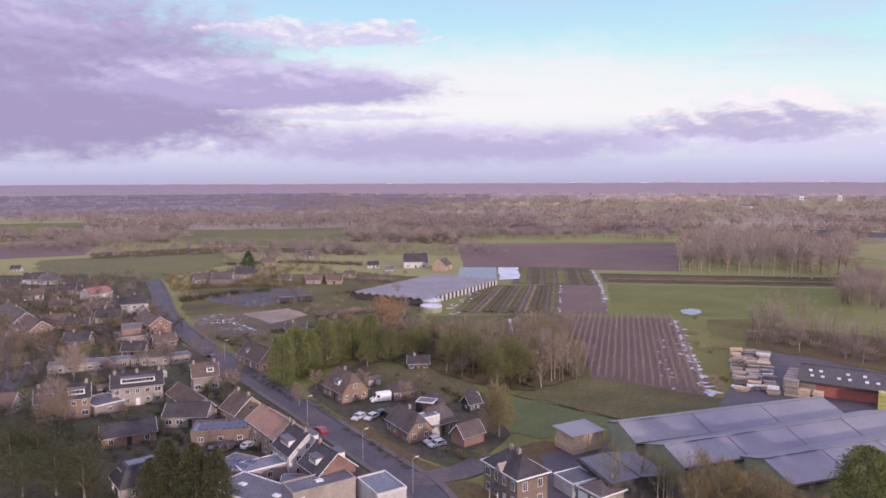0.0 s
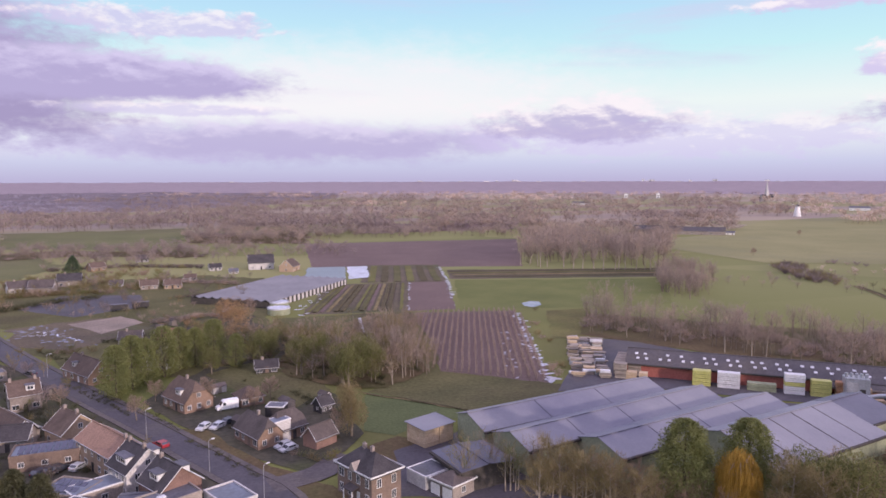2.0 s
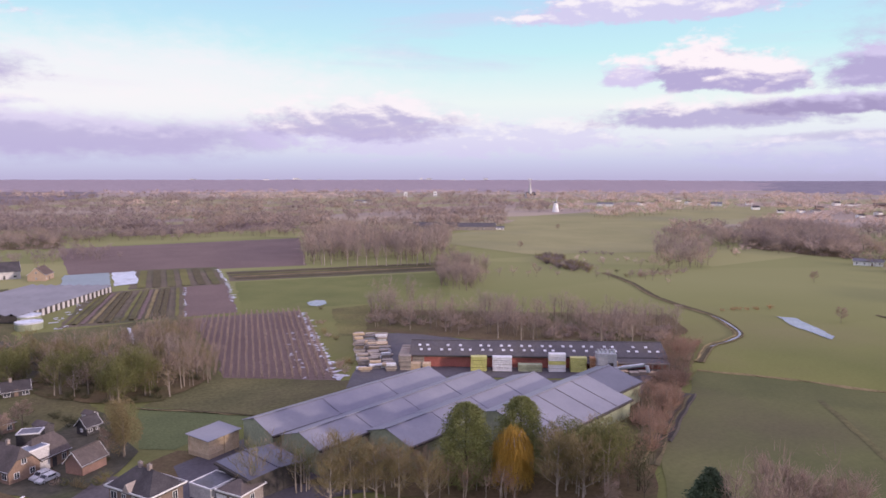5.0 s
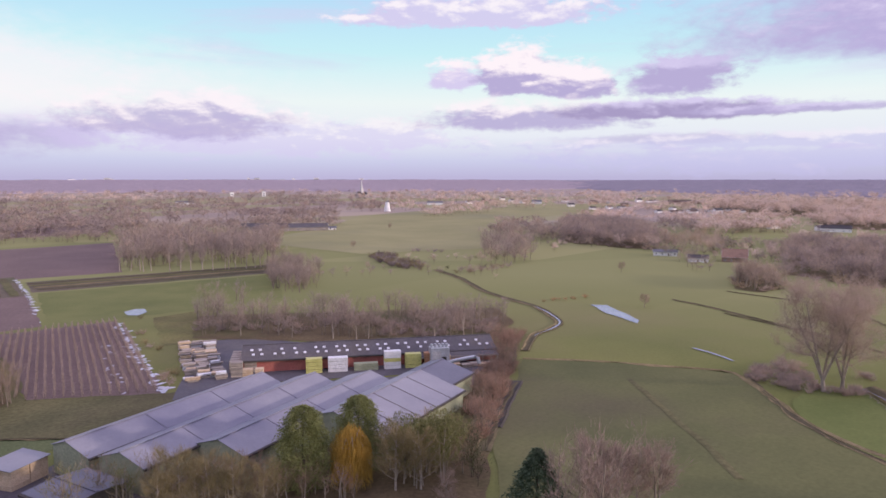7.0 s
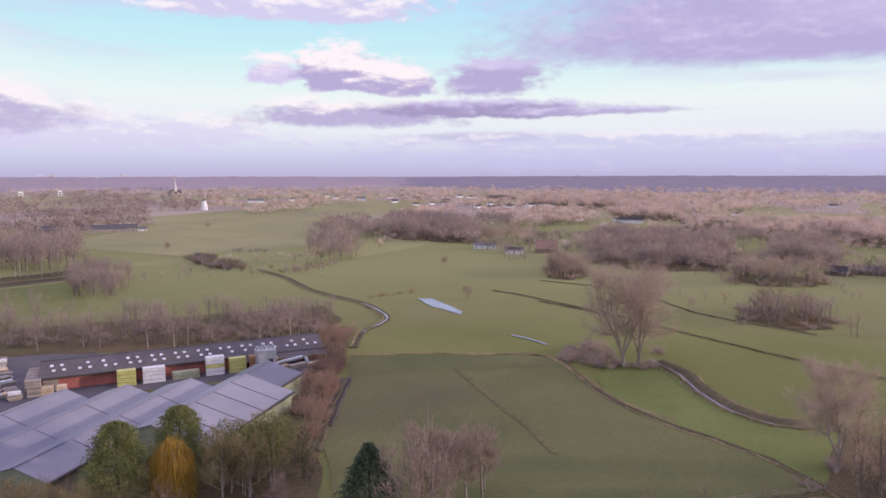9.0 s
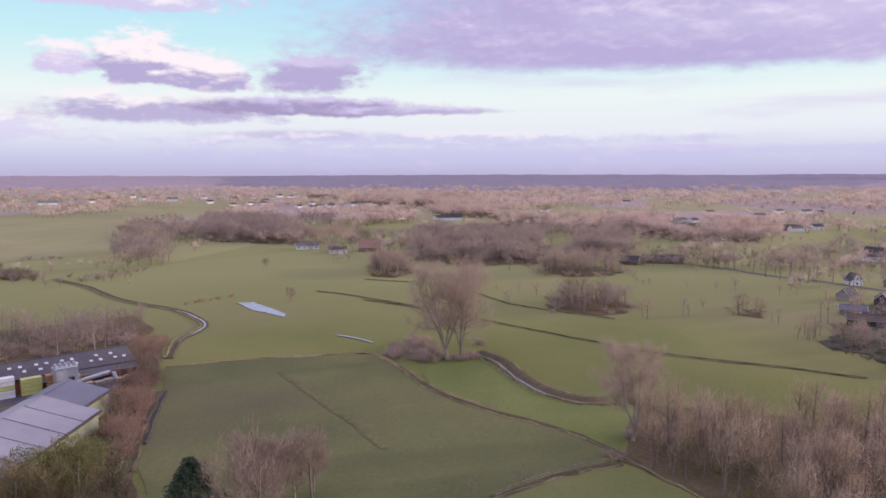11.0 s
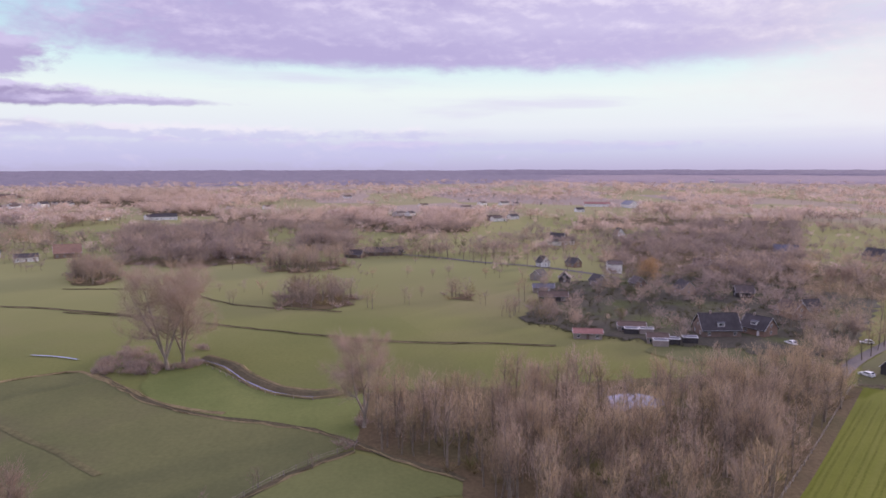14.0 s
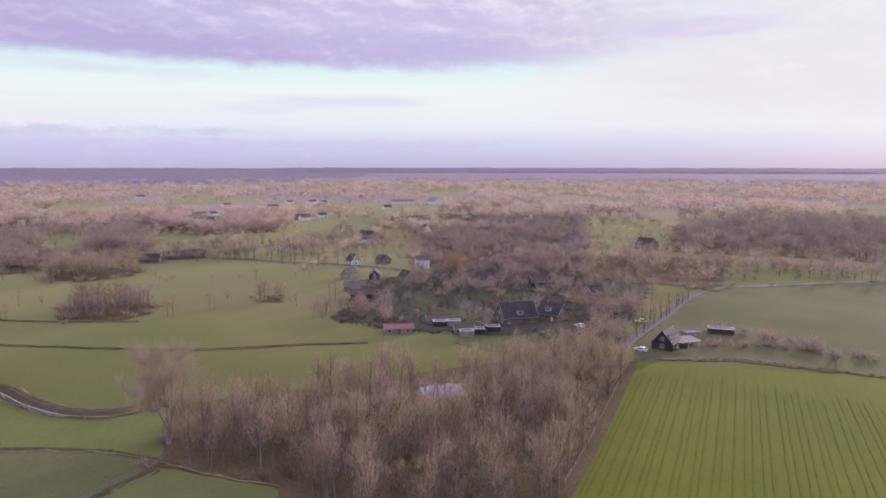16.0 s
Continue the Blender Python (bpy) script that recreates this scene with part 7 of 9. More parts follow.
def flat_block(x, y, turn, L, W, h, wall, top, label, category="outbuilding", name="outbuilding", n=2, m=1, panels=0, group="", parapet=0.35, lights=0):
    """A flat-roofed building with a parapet."""
    root = thing(name, pose(x, y, gz(x, y), 0, 0, turn), label, category, group)
    a, b = L / 2, W / 2
    part("wall", Geo().box(-a, -b, -0.2, a, b, h - 0.05), M[wall], root)
    part("roof", Geo().box(-a + 0.2, -b + 0.2, h - 0.05, a - 0.2, b - 0.2, h + 0.06), M[top], root)
    part("parapet", ring(-a - 0.08, -b - 0.08, a + 0.08, b + 0.08, 0.28, h - 0.15, h + parapet), M[wall if parapet > 0.2 else "white_paint"], root)
    for i in range(n):
        window(root, -a + L * (i + 0.5) / n, -b, h * 0.5, 0, 1.2, 1.1)
        window(root, -a + L * (i + 0.5) / n, b, h * 0.5, 180, 1.2, 1.1)
    for i in range(m):
        window(root, a, -b + W * (i + 0.5) / m, h * 0.5, 90, 1.2, 1.1)
        window(root, -a, -b + W * (i + 0.5) / m, h * 0.5, -90, 1.2, 1.1)
    for i in range(panels):
        px = -a + 1.2 + (L - 2.4) * (i + 0.5) / panels
        for py in (-0.22 * W, 0.12 * W):
            pn = part("solar_panel", Geo().slab([(px - 0.5, py - 0.8, h + 0.2), (px + 0.5, py - 0.8, h + 0.2), (px + 0.5, py + 0.8, h + 0.6), (px - 0.5, py + 0.8, h + 0.6)], [(0, 1, 2, 3)], 0.05), M["solar"], root, "dark solar panel")
    for i in range(lights):
        px = -a + L * (i + 0.5) / lights
        part("skylight", Geo().box(px - 0.7, -0.5, h + 0.06, px + 0.7, 0.5, h + 0.35), M["skylight"], root)
    return root


def flat_by(p, q, r, h, **kw):
    L, W = math.hypot(q[0] - p[0], q[1] - p[1]), math.hypot(r[0] - q[0], r[1] - q[1])
    return flat_block((p[0] + r[0]) / 2, (p[1] + r[1]) / 2, math.degrees(math.atan2(q[1] - p[1], q[0] - p[0])), L, W, h, **kw)


# the street's right side
by_corners((-35.0, 192.5), (-27.6, 182.4), (-21.8, 188.2), 3.1, 8.6, W=9.0, wall="brick", tiles="brown_tile", kind="halfhip", n=4, m=3, chimneys=(0.5,), dormers=((-1, 0.6, 2.6), (1, 0.5, 2.6)),
           label="brick farmhouse with a half-hipped brown tile roof and white dormer")
by_corners((-14.5, 163.8), (-8.1, 153.4), (-3.0, 157.0), 3.0, 7.2, W=7.0, wall="brick", tiles="grey_tile", kind="halfhip", n=4, m=2, chimneys=(0.6,), label="low brick house with a half-hipped grey roof")
by_corners((-2.9, 157.5), (3.1, 162.2), (2.0, 166.8), 3.0, 7.0, W=7.0, wall="brick", tiles="grey_tile", kind="halfhip", n=3, m=2, chimneys=(), label="brick house wing with a grey tile roof")
flat_by((-6.4, 158.1), (-4.4, 155.4), (-1.8, 160.1), 5.2, wall="white_wall", top="wet_roof", label="white flat-roofed link between two brick houses", n=2, m=1, parapet=0.1)
by_corners((4.5, 151.1), (9.7, 155.5), (8.1, 159.8), 2.6, 5.4, W=5.0, wall="red_brick", tiles="grey_tile", n=0, m=0, chimneys=(), doors=False, label="small brick barn with a grey tile roof", category="barn", name="barn")
by_corners((6.7, 175.2), (10.1, 177.4), (9.2, 180.6), 2.4, 4.6, W=4.0, wall="black_wood", tiles="dark_tile", n=2, m=1, chimneys=(), doors=False, win=(0.8, 0.8), label="black wooden garden house with white windows", category="garden house", name="garden_house")
by_corners((-13.8, 184.7), (-7.4, 187.6), (-8.0, 193.8), 2.7, 5.2, W=7.0, wall="brick", tiles="brown_tile", kind="hip", n=3, m=1, chimneys=(), label="low brick outbuilding with a hipped brown roof")
flat_by((-7.0, 176.4), (-2.5, 175.0), (-2.0, 178.8), 2.8, wall="black_wood", top="felt", label="dark flat-roofed garden shed", n=0, m=0, parapet=0.1, name="shed", category="shed")
by_ridge((-65.4, 229.1), (-56.4, 218.5), 8.5, 3.0, 7.4, grow=2, wall="brick", tiles="brown_tile", kind="gable", n=4, m=2, dormers=((-1, 0.3, 1.6),), label="brick house with a brown tile roof by the street")
by_ridge((-44.0, 228.8), (-40.9, 234.7), 8, 3, 7, grow=1, wall="white_wall", tiles="grey_tile", n=3, m=1, label="white house with a grey roof behind garden trees")
# the villa
villa = by_corners((7.8, 130.1), (13.3, 121.0), (20.1, 123.8), 6.1, 8.9, W=7.0, fit=1.0, wall="brown_brick", tiles="dark_tile", kind="hip", floors=2, n=4, m=2, chimneys=(0.05, 0.95), over=0.45, win=(1.1, 1.7), band=True,
           label="tall brown brick villa with a hipped dark roof and white eaves", name="villa", category="house")


def villa_front(root, b=3.5, he=6.1):
    """A small gable in the eaves, a porch on posts and the steps below it."""
    g = Geo().add([(-1.0, -b - 0.6, he - 0.1), (1.0, -b - 0.6, he - 0.1), (0, -b - 0.6, he + 1.4), (-1.0, -b + 1.4, he + 0.1), (1.0, -b + 1.4, he + 0.1), (0, -b + 1.8, he + 1.4)],
                  [(0, 1, 2), (0, 2, 5, 3), (1, 4, 5, 2)])
    part("front_gable", g, M["pale_wall"], root, "pale pointed gable over the entrance")
    porch = part("porch_roof", Geo().slab([(-1.5, -b - 1.7, 2.7), (1.5, -b - 1.7, 2.7), (1.5, -b, 3.1), (-1.5, -b, 3.1)], [(0, 1, 2, 3)], 0.16), M["dark_tile"], root)
    for s in (-1, 1):
        part("post", Geo().box(s * 1.3 - 0.08, -b - 1.6, 0, s * 1.3 + 0.08, -b - 1.44, 2.6), M["white_paint"], porch)
    part("step", Geo().box(-1.4, -b - 1.6, -0.1, 1.4, -b - 0.05, 0.17), M["paving"], root)


villa_front(villa)
# the street's left side
by_ridge((-42.8, 158.9), (-33.2, 146.1), 8.5, 5.2, 8.2, wall="tan_wall", tiles="orange_tile", floors=2, n=5, m=2, chimneys=(0.98,), label="tan house with a long orange tile roof")
by_ridge((-52.5, 172.2), (-48.2, 167.4), 9.5, 3.6, 7.6, grow=1.5, wall="tan_wall", tiles="brown_tile", n=2, m=1, chimneys=(0.1, 0.9), label="tan gabled house with a brown roof")
by_ridge((-32.3, 143.5), (-28.2, 138.1), 9.5, 5.0, 9.0, grow=1, wall="white_wall", tiles="dark_tile", floors=2, n=3, m=2, chimneys=(0.05, 0.9), dormers=((1, 0.5, 4.0), (-1, 0.5, 4.0)), label="white house with a dark tile roof and wide dormer")
by_ridge((-25.2, 134.9), (-20.9, 129.3), 9.0, 4.6, 8.4, grow=1, wall="red_brick", tiles="dark_tile", floors=1, n=3, m=0, chimneys=(0.1,), dormers=((1, 0.5, 3.0), (-1, 0.5, 3.0)), label="red brick gabled house with a dark roof and white dormer")
by_ridge((-30.7, 128.4), (-25.4, 128.3), 5, 3.2, 3.9, wall="red_brick", tiles="felt", n=2, m=1, chimneys=(), label="low brick annex with a dark roof")
flat_by((-16.2, 126.6), (-11.6, 119.3), (-7.3, 123.4), 3.8, wall="white_wall", top="wet_roof", label="white flat-roofed building with a blue-grey wet roof", n=0, m=1, name="shop", category="building")
flat_by((-26.3, 119.5), (-16.0, 126.3), (-20.4, 129.7), 4.4, wall="pale_wall", top="felt", label="long pale-walled flat-roofed workshop", n=0, m=0, lights=1, name="workshop", category="building")
flat_by((-38.0, 130.0), (-23.0, 120.2), (-30.1, 115.9), 3.4, wall="pale_wall", top="felt", label="low dark flat-roofed extension with a skylight", n=0, m=0, lights=2, parapet=0.12)
flat_by((-39.4, 131.0), (-30.6, 137.3), (-33.6, 141.8), 3.2, wall="pale_wall", top="wet_roof", label="low flat-roofed garage with a wet grey roof", n=1, m=1, parapet=0.12)
flat_by((-56.2, 153.1), (-43.4, 155.2), (-47.2, 161.3), 3.4, wall="brown_brick", top="wet_roof", label="flat-roofed office with solar panels", n=3, m=1, panels=8, name="office", category="building")
flat_by((-46.4, 134.8), (-38.5, 131.0), (-36.7, 137.9), 3.0, wall="pale_wall", top="wet_roof", label="flat-roofed shed with solar panels", n=1, m=1, panels=5)
by_ridge((-90.1, 183.9), (-78.5, 188.9), 9.0, 5.3, 8.4, wall="pale_wall", tiles="dark_tile", floors=2, n=5, m=1, chimneys=(0.02, 0.5, 0.98), dormers=((-1, 0.55, 8.5),), label="pair of pale houses with a long white dormer")
by_ridge((-103.6, 171.6), (-92.6, 177.0), 9.0, 5.3, 8.4, wall="brick", tiles="dark_tile", floors=2, n=5, m=1, chimneys=(0.02, 0.98), dormers=((-1, 0.9, 4.0), (-1, 0.2, 2.0)), label="pair of brick houses with dark roof and white dormers")
by_ridge((-73.3, 197.1), (-67.0, 200.2), 8.5, 4.4, 7.8, wall="pale_wall", tiles="brown_tile", n=3, m=1, chimneys=(0.02, 0.98), dormers=((-1, 0.8, 2.0),), label="pale house with brown roof and a gabled wing")
by_ridge((-68.9, 168.7), (-58.5, 169.0), 8.0, 2.8, 5.4, wall="pale_wall", tiles="dark_tile", n=4, m=1, chimneys=(), label="low pale bungalow with a dark roof")
by_ridge((-73.0, 186.4), (-60.7, 171.3), 7.0, 2.8, 5.4, wall="pale_wall", tiles="brown_tile", n=2, m=1, chimneys=(), label="low garage building with a brown roof")
by_ridge((-79.0, 154.8), (-68.9, 160.1), 9.0, 2.6, 4.6, wall="brick", tiles="dark_tile", n=3, m=0, chimneys=(), label="long low barn with a dark brown roof", name="barn", category="barn")
by_corners((-65.6, 130.2), (-60.8, 124.4), (-56.4, 127.6), 3.2, 6.6, W=11, wall="pale_wall", tiles="dark_tile", kind="cut", n=3, m=2, chimneys=(), dormers=((1, 0.5, 2.4), (-1, 0.4, 2.4)), label="dark-roofed house with a flat wet top and white dormer")
flat_by((-93.6, 178.8), (-86.2, 172.3), (-88.0, 179.7), 2.8, wall="pale_wall", top="felt", label="dark flat-roofed garage beside a house", n=0, m=1, parapet=0.1)
for i, (p, q) in enumerate((((-124.6, 212.2), (-121.1, 213.5)), ((-120.4, 214.8), (-116.0, 216.1)), ((-114.9, 216.8), (-109.8, 218.1)), ((-108.7, 218.8), (-104.2, 220.9)), ((-102.4, 220.1), (-98.9, 222.2)), ((-97.5, 221.5), (-92.4, 224.4)), ((-90.9, 223.6), (-86.4, 226.5)))):
    flat_block((p[0] + q[0]) / 2, (p[1] + q[1]) / 2 + 3, math.degrees(math.atan2(q[1] - p[1], q[0] - p[0])), math.hypot(q[0] - p[0], q[1] - p[1]) + 1.2, 6, 2.7, "pale_wall", "felt",
               "low pale garage with a dark flat roof", "garage", "garage", n=2, m=0, group="row of garages", parapet=0.22)
# houses farther along
by_ridge((-190.8, 300.1), (-167.0, 273.3), 9.0, 5.3, 8.6, wall="brick", tiles="grey_tile", floors=2, n=4, m=2, chimneys=(0.02, 0.5), label="terraced brick houses with grey roofs")
by_ridge((-164.2, 269.7), (-151.6, 257.1), 9.0, 5.3, 8.6, grow=2, wall="brick", tiles="brown_tile", floors=2, n=3, m=2, chimneys=(0.1,), label="end terrace brick house with white verges")
by_ridge((-122.7, 280.9), (-110.0, 265.1), 9.0, 5.2, 8.4, wall="red_brick", tiles="brown_tile", floors=2, n=3, m=2, chimneys=(0.3,), label="red brick gabled house with brown roof")
house(-141.3, 313.8, 20, 11, 10, 5.6, 9.0, wall="white_wall", tiles="dark_tile", kind="hip", floors=2, n=3, m=3, chimneys=(0.3, 0.7), label="white villa with a dark hipped roof", name="villa")
by_ridge((-184.0, 352.1), (-178.6, 363.7), 9, 3, 6, wall="white_wall", tiles="red_tile", n=4, m=1, chimneys=(), label="white bungalow with a red tile roof")
flat_by((-120.2, 249.9), (-110.7, 255.4), (-115.8, 265.4), 3, wall="pale_wall", top="felt", label="low pale terrace annex with flat roof", n=3, m=0)
flat_by((-120.5, 255.3), (-114.4, 258.2), (-119.4, 268.8), 5, wall="brick", top="felt", label="brick annex with a flat roof", n=3, m=1)
for p, t, w, r, s in (((-245.0, 412.1), 10, "white_wall", "dark_tile", 1.0), ((-234.1, 409.5), 5, "white_wall", "felt", 0.9), ((-143.1, 409.6), 30, "white_wall", "grey_tile", 1.0), ((-130.5, 407.0), 0, "pale_wall", "grey_tile", 1.1),
                      ((-123.9, 430.9), 10, "pale_wall", "dark_tile", 1.1), ((-126.7, 498.7), 40, "brick", "brown_tile", 0.9), ((-107.3, 546.5), 10, "white_wall", "grey_tile", 0.8), ((-19.7, 485.6), 5, "white_wall", "dark_tile", 1.5),
                      ((-0.6, 469.3), 70, "tan_wall", "brown_tile", 1.2), ((-77.1, 408.0), 10, "pale_wall", "brown_tile", 0.8), ((-64.3, 407.6), 0, "tan_wall", "brown_tile", 0.8), ((-135.0, 252.1), 5, "pale_wall", "dark_tile", 0.8),
                      ((-161.3, 284.5), 20, "brick", "brown_tile", 0.9), ((-159.6, 314.2), 0, "brick", "brown_tile", 0.9), ((-144.4, 295.9), 5, "pale_wall", "dark_tile", 0.9), ((-103.4, 251.6), 40, "brick", "brown_tile", 0.7),
                      ((-36.1, 464.3), 5, "white_wall", "felt", 0.5), ((-8.3, 220.6), 5, "black_wood", "dark_tile", 0.6), ((-46.2, 271.8), 20, "red_brick", "red_tile", 0.7), ((-58.6, 272.0), 0, "white_wall", "grey_tile", 0.7),
                      ((-116.7, 177.4), 5, "pale_wall", "brown_tile", 0.8), ((-241.8, 383.9), 15, "pale_wall", "dark_tile", 0.8), ((-204.4, 373.2), 10, "brick", "dark_tile", 0.8), ((-181.6, 325.9), 5, "brick", "brown_tile", 0.8),
                      ((-212.3, 355.2), 30, "white_wall", "brown_tile", 0.8), ((-150.6, 282.1), 8, "brick", "dark_tile", 0.8), ((-156.6, 332.9), 12, "pale_wall", "dark_tile", 0.7), ((-157.2, 254.2), 15, "brick", "brown_tile", 0.8), ((-107.9, 238.2), 5, "brick", "dark_tile", 0.7),
                      ((-195.1, 373.0), 15, "white_wall", "dark_tile", 0.6), ((-96.7, 420.2), 5, "white_wall", "grey_tile", 0.6), ((-59.1, 437.0), 5, "pale_wall", "brown_tile", 0.6), ((-49.4, 483.2), 15, "white_wall", "dark_tile", 0.7), ((-292.2, 471.4), 5, "white_wall", "dark_tile", 0.6)):
    house(*p, t, 11 * s, 8 * s, 3.0 * s, 6.4 * s, wall=w, tiles=r, n=3, m=1, chimneys=(0.3,), label={"white_wall": "small white house", "pale_wall": "small pale house", "brick": "small brick house", "tan_wall": "small tan house", "red_brick": "small red brick house",
          "black_wood": "small black wooden house"}[w] + " with a " + {"felt": "dark felt"}.get(r, r.replace("_", " ")) + " roof")


def facing(p, turn):
    """The heading of a house that stands turned so far from square to the way to the pastures' middle."""
    return turn - math.degrees(math.atan2(p[0], p[1]))


# ---- the hamlet and farms round the pastures ----
for p, t, L, W, he, hr, w, r, lab in (
        ((415.6, -107.3), -60, 7, 6, 3.0, 6.5, "bright_wall", "dark_tile", "white-gabled cottage with a dark roof"),
        ((385.3, -142.2), 10, 8, 7, 5.5, 7, "bright_wall", "grey_tile", "pale two-storey village villa"),
        ((550.8, -153.4), -30, 13, 9, 3.0, 8.0, "pale_wall", "dark_tile", "dark-roofed farmhouse with a pale gable"),
        ((583.4, -216.7), -70, 10, 8, 3.5, 8.5, "bright_wall", "dark_tile", "white-gabled house with a dark roof"),
        ((316.0, -152.8), -60, 9, 7, 3.0, 6.5, "tan_wall", "dark_tile", "tan-gabled house with a dark roof"),
        ((342.4, -118.2), -60, 8, 6, 3.0, 6, "pale_wall", "dark_tile", "house with pale gable and dark roof"),
        ((234.5, -127.5), 24, 14, 10, 2.8, 8.0, "brown_brick", "dark_tile", "large house with a dark roof and dormer"),
        ((233.7, -143.2), -32, 10, 8, 2.8, 6.8, "brick", "dark_tile", "brick house with dark roof and dormer"),
        ((260.1, -172.8), -50, 11, 8, 2.8, 6.8, "brick", "brown_tile", "brick-gabled farmhouse with a brown roof"),
        ((419.4, -332.8), -40, 14, 10, 3.0, 8.0, "pale_wall", "dark_tile", "pale-gabled house in the wood"),
        ((455.8, -292.0), 5, 16, 9, 3.0, 7.0, "pale_wall", "blue_sheet", "long house with a blue-grey roof"),
        ((484.1, -9.6), 5, 26, 9, 2.6, 5.6, "brown_brick", "dark_tile", "dark-roofed farm with several windows"),
        ((472.0, 10.3), -20, 12, 8, 2.6, 5.4, "brown_brick", "dark_tile", "dark-roofed low farm building"),
        ((477.1, 92.2), -15, 22, 10, 2.6, 6.4, "brown_brick", "brown_tile", "long farmhouse with a wide brown roof"),
        ((467.9, 120.7), 10, 16, 7, 2.4, 4.2, "brown_brick", "brown_tile", "low pale farm barn"),
        ((852.0, 246.6), 5, 30, 10, 4.0, 7.0, "bright_wall", "dark_tile", "long white farm building with dark roof"),
        ((496.1, 207.9), 0, 17, 13, 3.5, 9.0, "brick", "orange_tile", "farmhouse with a large red tile roof"),
        ((476.3, 226.0), 0, 14, 8, 3.0, 5.0, "bright_wall", "dark_tile", "low white shed on a farm"),
        ((497.2, 262.5), 0, 18, 8, 3.0, 4.5, "bright_wall", "felt", "long low white shed"),
        ((863.1, 248.6), 0, 26, 10, 3.5, 7.0, "bright_wall", "dark_tile", "white farm with dark roofs"),
        ((327.4, -85.7), 5, 10, 6, 2.6, 4.2, "pale_wall", "felt", "low pale garden building"),
        ((304.8, -84.7), 5, 13, 6, 2.6, 4.4, "black_wood", "brown_tile", "dark wooden stable with low roof"),
        ((794.0, -142.1), 5, 16, 8, 3.0, 6.5, "brick", "brown_tile", "distant brick farm building"),
                ((436.0, 679.8), 0, 58, 16, 4.0, 8.0, "pale_wall", "old_sheet", "long dark-roofed cattle barn"),
        ((403.1, 723.7), 0, 34, 14, 4.0, 7.5, "pale_wall", "old_sheet", "dark-roofed long farm barn"),
        ((465.8, 663.1), 0, 9, 6, 2.6, 4.0, "bright_wall", "felt", "small white farm shed"),
        ((1040, -399), -60, 26, 16, 5.0, 11.0, "bright_wall", "sheet", "white-gabled farm hall with grey roof"),
        ((1080, -360), 0, 40, 12, 4.0, 7.0, "bright_wall", "red_tile", "long white farm building with a red roof"),
        ((1060, 1116), 0, 34, 14, 5.0, 8.0, "bright_wall", "felt", "long white hall at a village edge"),
        ((1276, 1001), 0, 22, 14, 5.0, 9.0, "bright_wall", "felt", "white hall at a village edge"),
        ((674, 1532), 0, 40, 14, 5.0, 8.0, "bright_wall", "felt", "pale hall among woods"),
        ((1522, 764), 0, 70, 16, 6.0, 9.0, "red_brick", "brown_tile", "long red brick building at a village edge")):
    house(*p, facing(p, t), L, W, he, hr, wall=w, tiles=r, n=min(6, max(2, int(L / 4))), m=2 if W > 8 else 1, chimneys=(0.3,) if hr > 6.5 and r != "old_sheet" else (), label=lab, dormers=((-1, 0.5, 2.4),) if "dormer" in lab else (),
          name="barn" if "barn" in lab or "stable" in lab else "house", category="barn" if "barn" in lab else "house")
for p, t, L, lab in (((234.7, -79.0), 4, 10, "long shed with a red tile roof"), ((244.1, -98.8), 8, 10, "low shed with a red-brown roof"), ((225.7, -101.3), 5, 7, "small shed with pale front")):
    house(*p, facing(p, t), L, 5, 2.2, 3.3, wall="pale_wall", tiles="red_tile" if "red tile" in lab else "brown_tile", n=3, m=1, chimneys=(), label=lab, name="shed", category="shed")


def village_row():
    """Small houses of a far village."""
    rng = random.Random(12)
    spots = [(1202, 853), (1342, 891), (1430, 902), (1283, 775), (1547, 896), (1578, 867), (1213, 631), (1158, 565), (1152, 517), (1180, 490), (1163, 1110), (1255, 1122), (1320, 1115), (1280, 1046), (1416, 1022)]
    spots += [(1064, 551), (1115, 543), (1187, 549), (1167, 495)]
    spots += [(1316, 1203), (1426, 1237), (1457, 1187)]
    for x, y in spots:
        s = rng.uniform(0.9, 1.4)
        w = rng.choice(("bright_wall", "white_wall", "bright_wall", "tan_wall"))
        house(x, y, facing((x, y), rng.uniform(15, 60)), 12 * s, 9, 4 * s, 6.6 * s, wall=w, tiles=rng.choice(("dark_tile", "brown_tile", "grey_tile")), n=2, m=1, chimneys=(), doors=False,
              label="distant village house with %s walls" % w.split("_")[0], group="far village")


village_row()


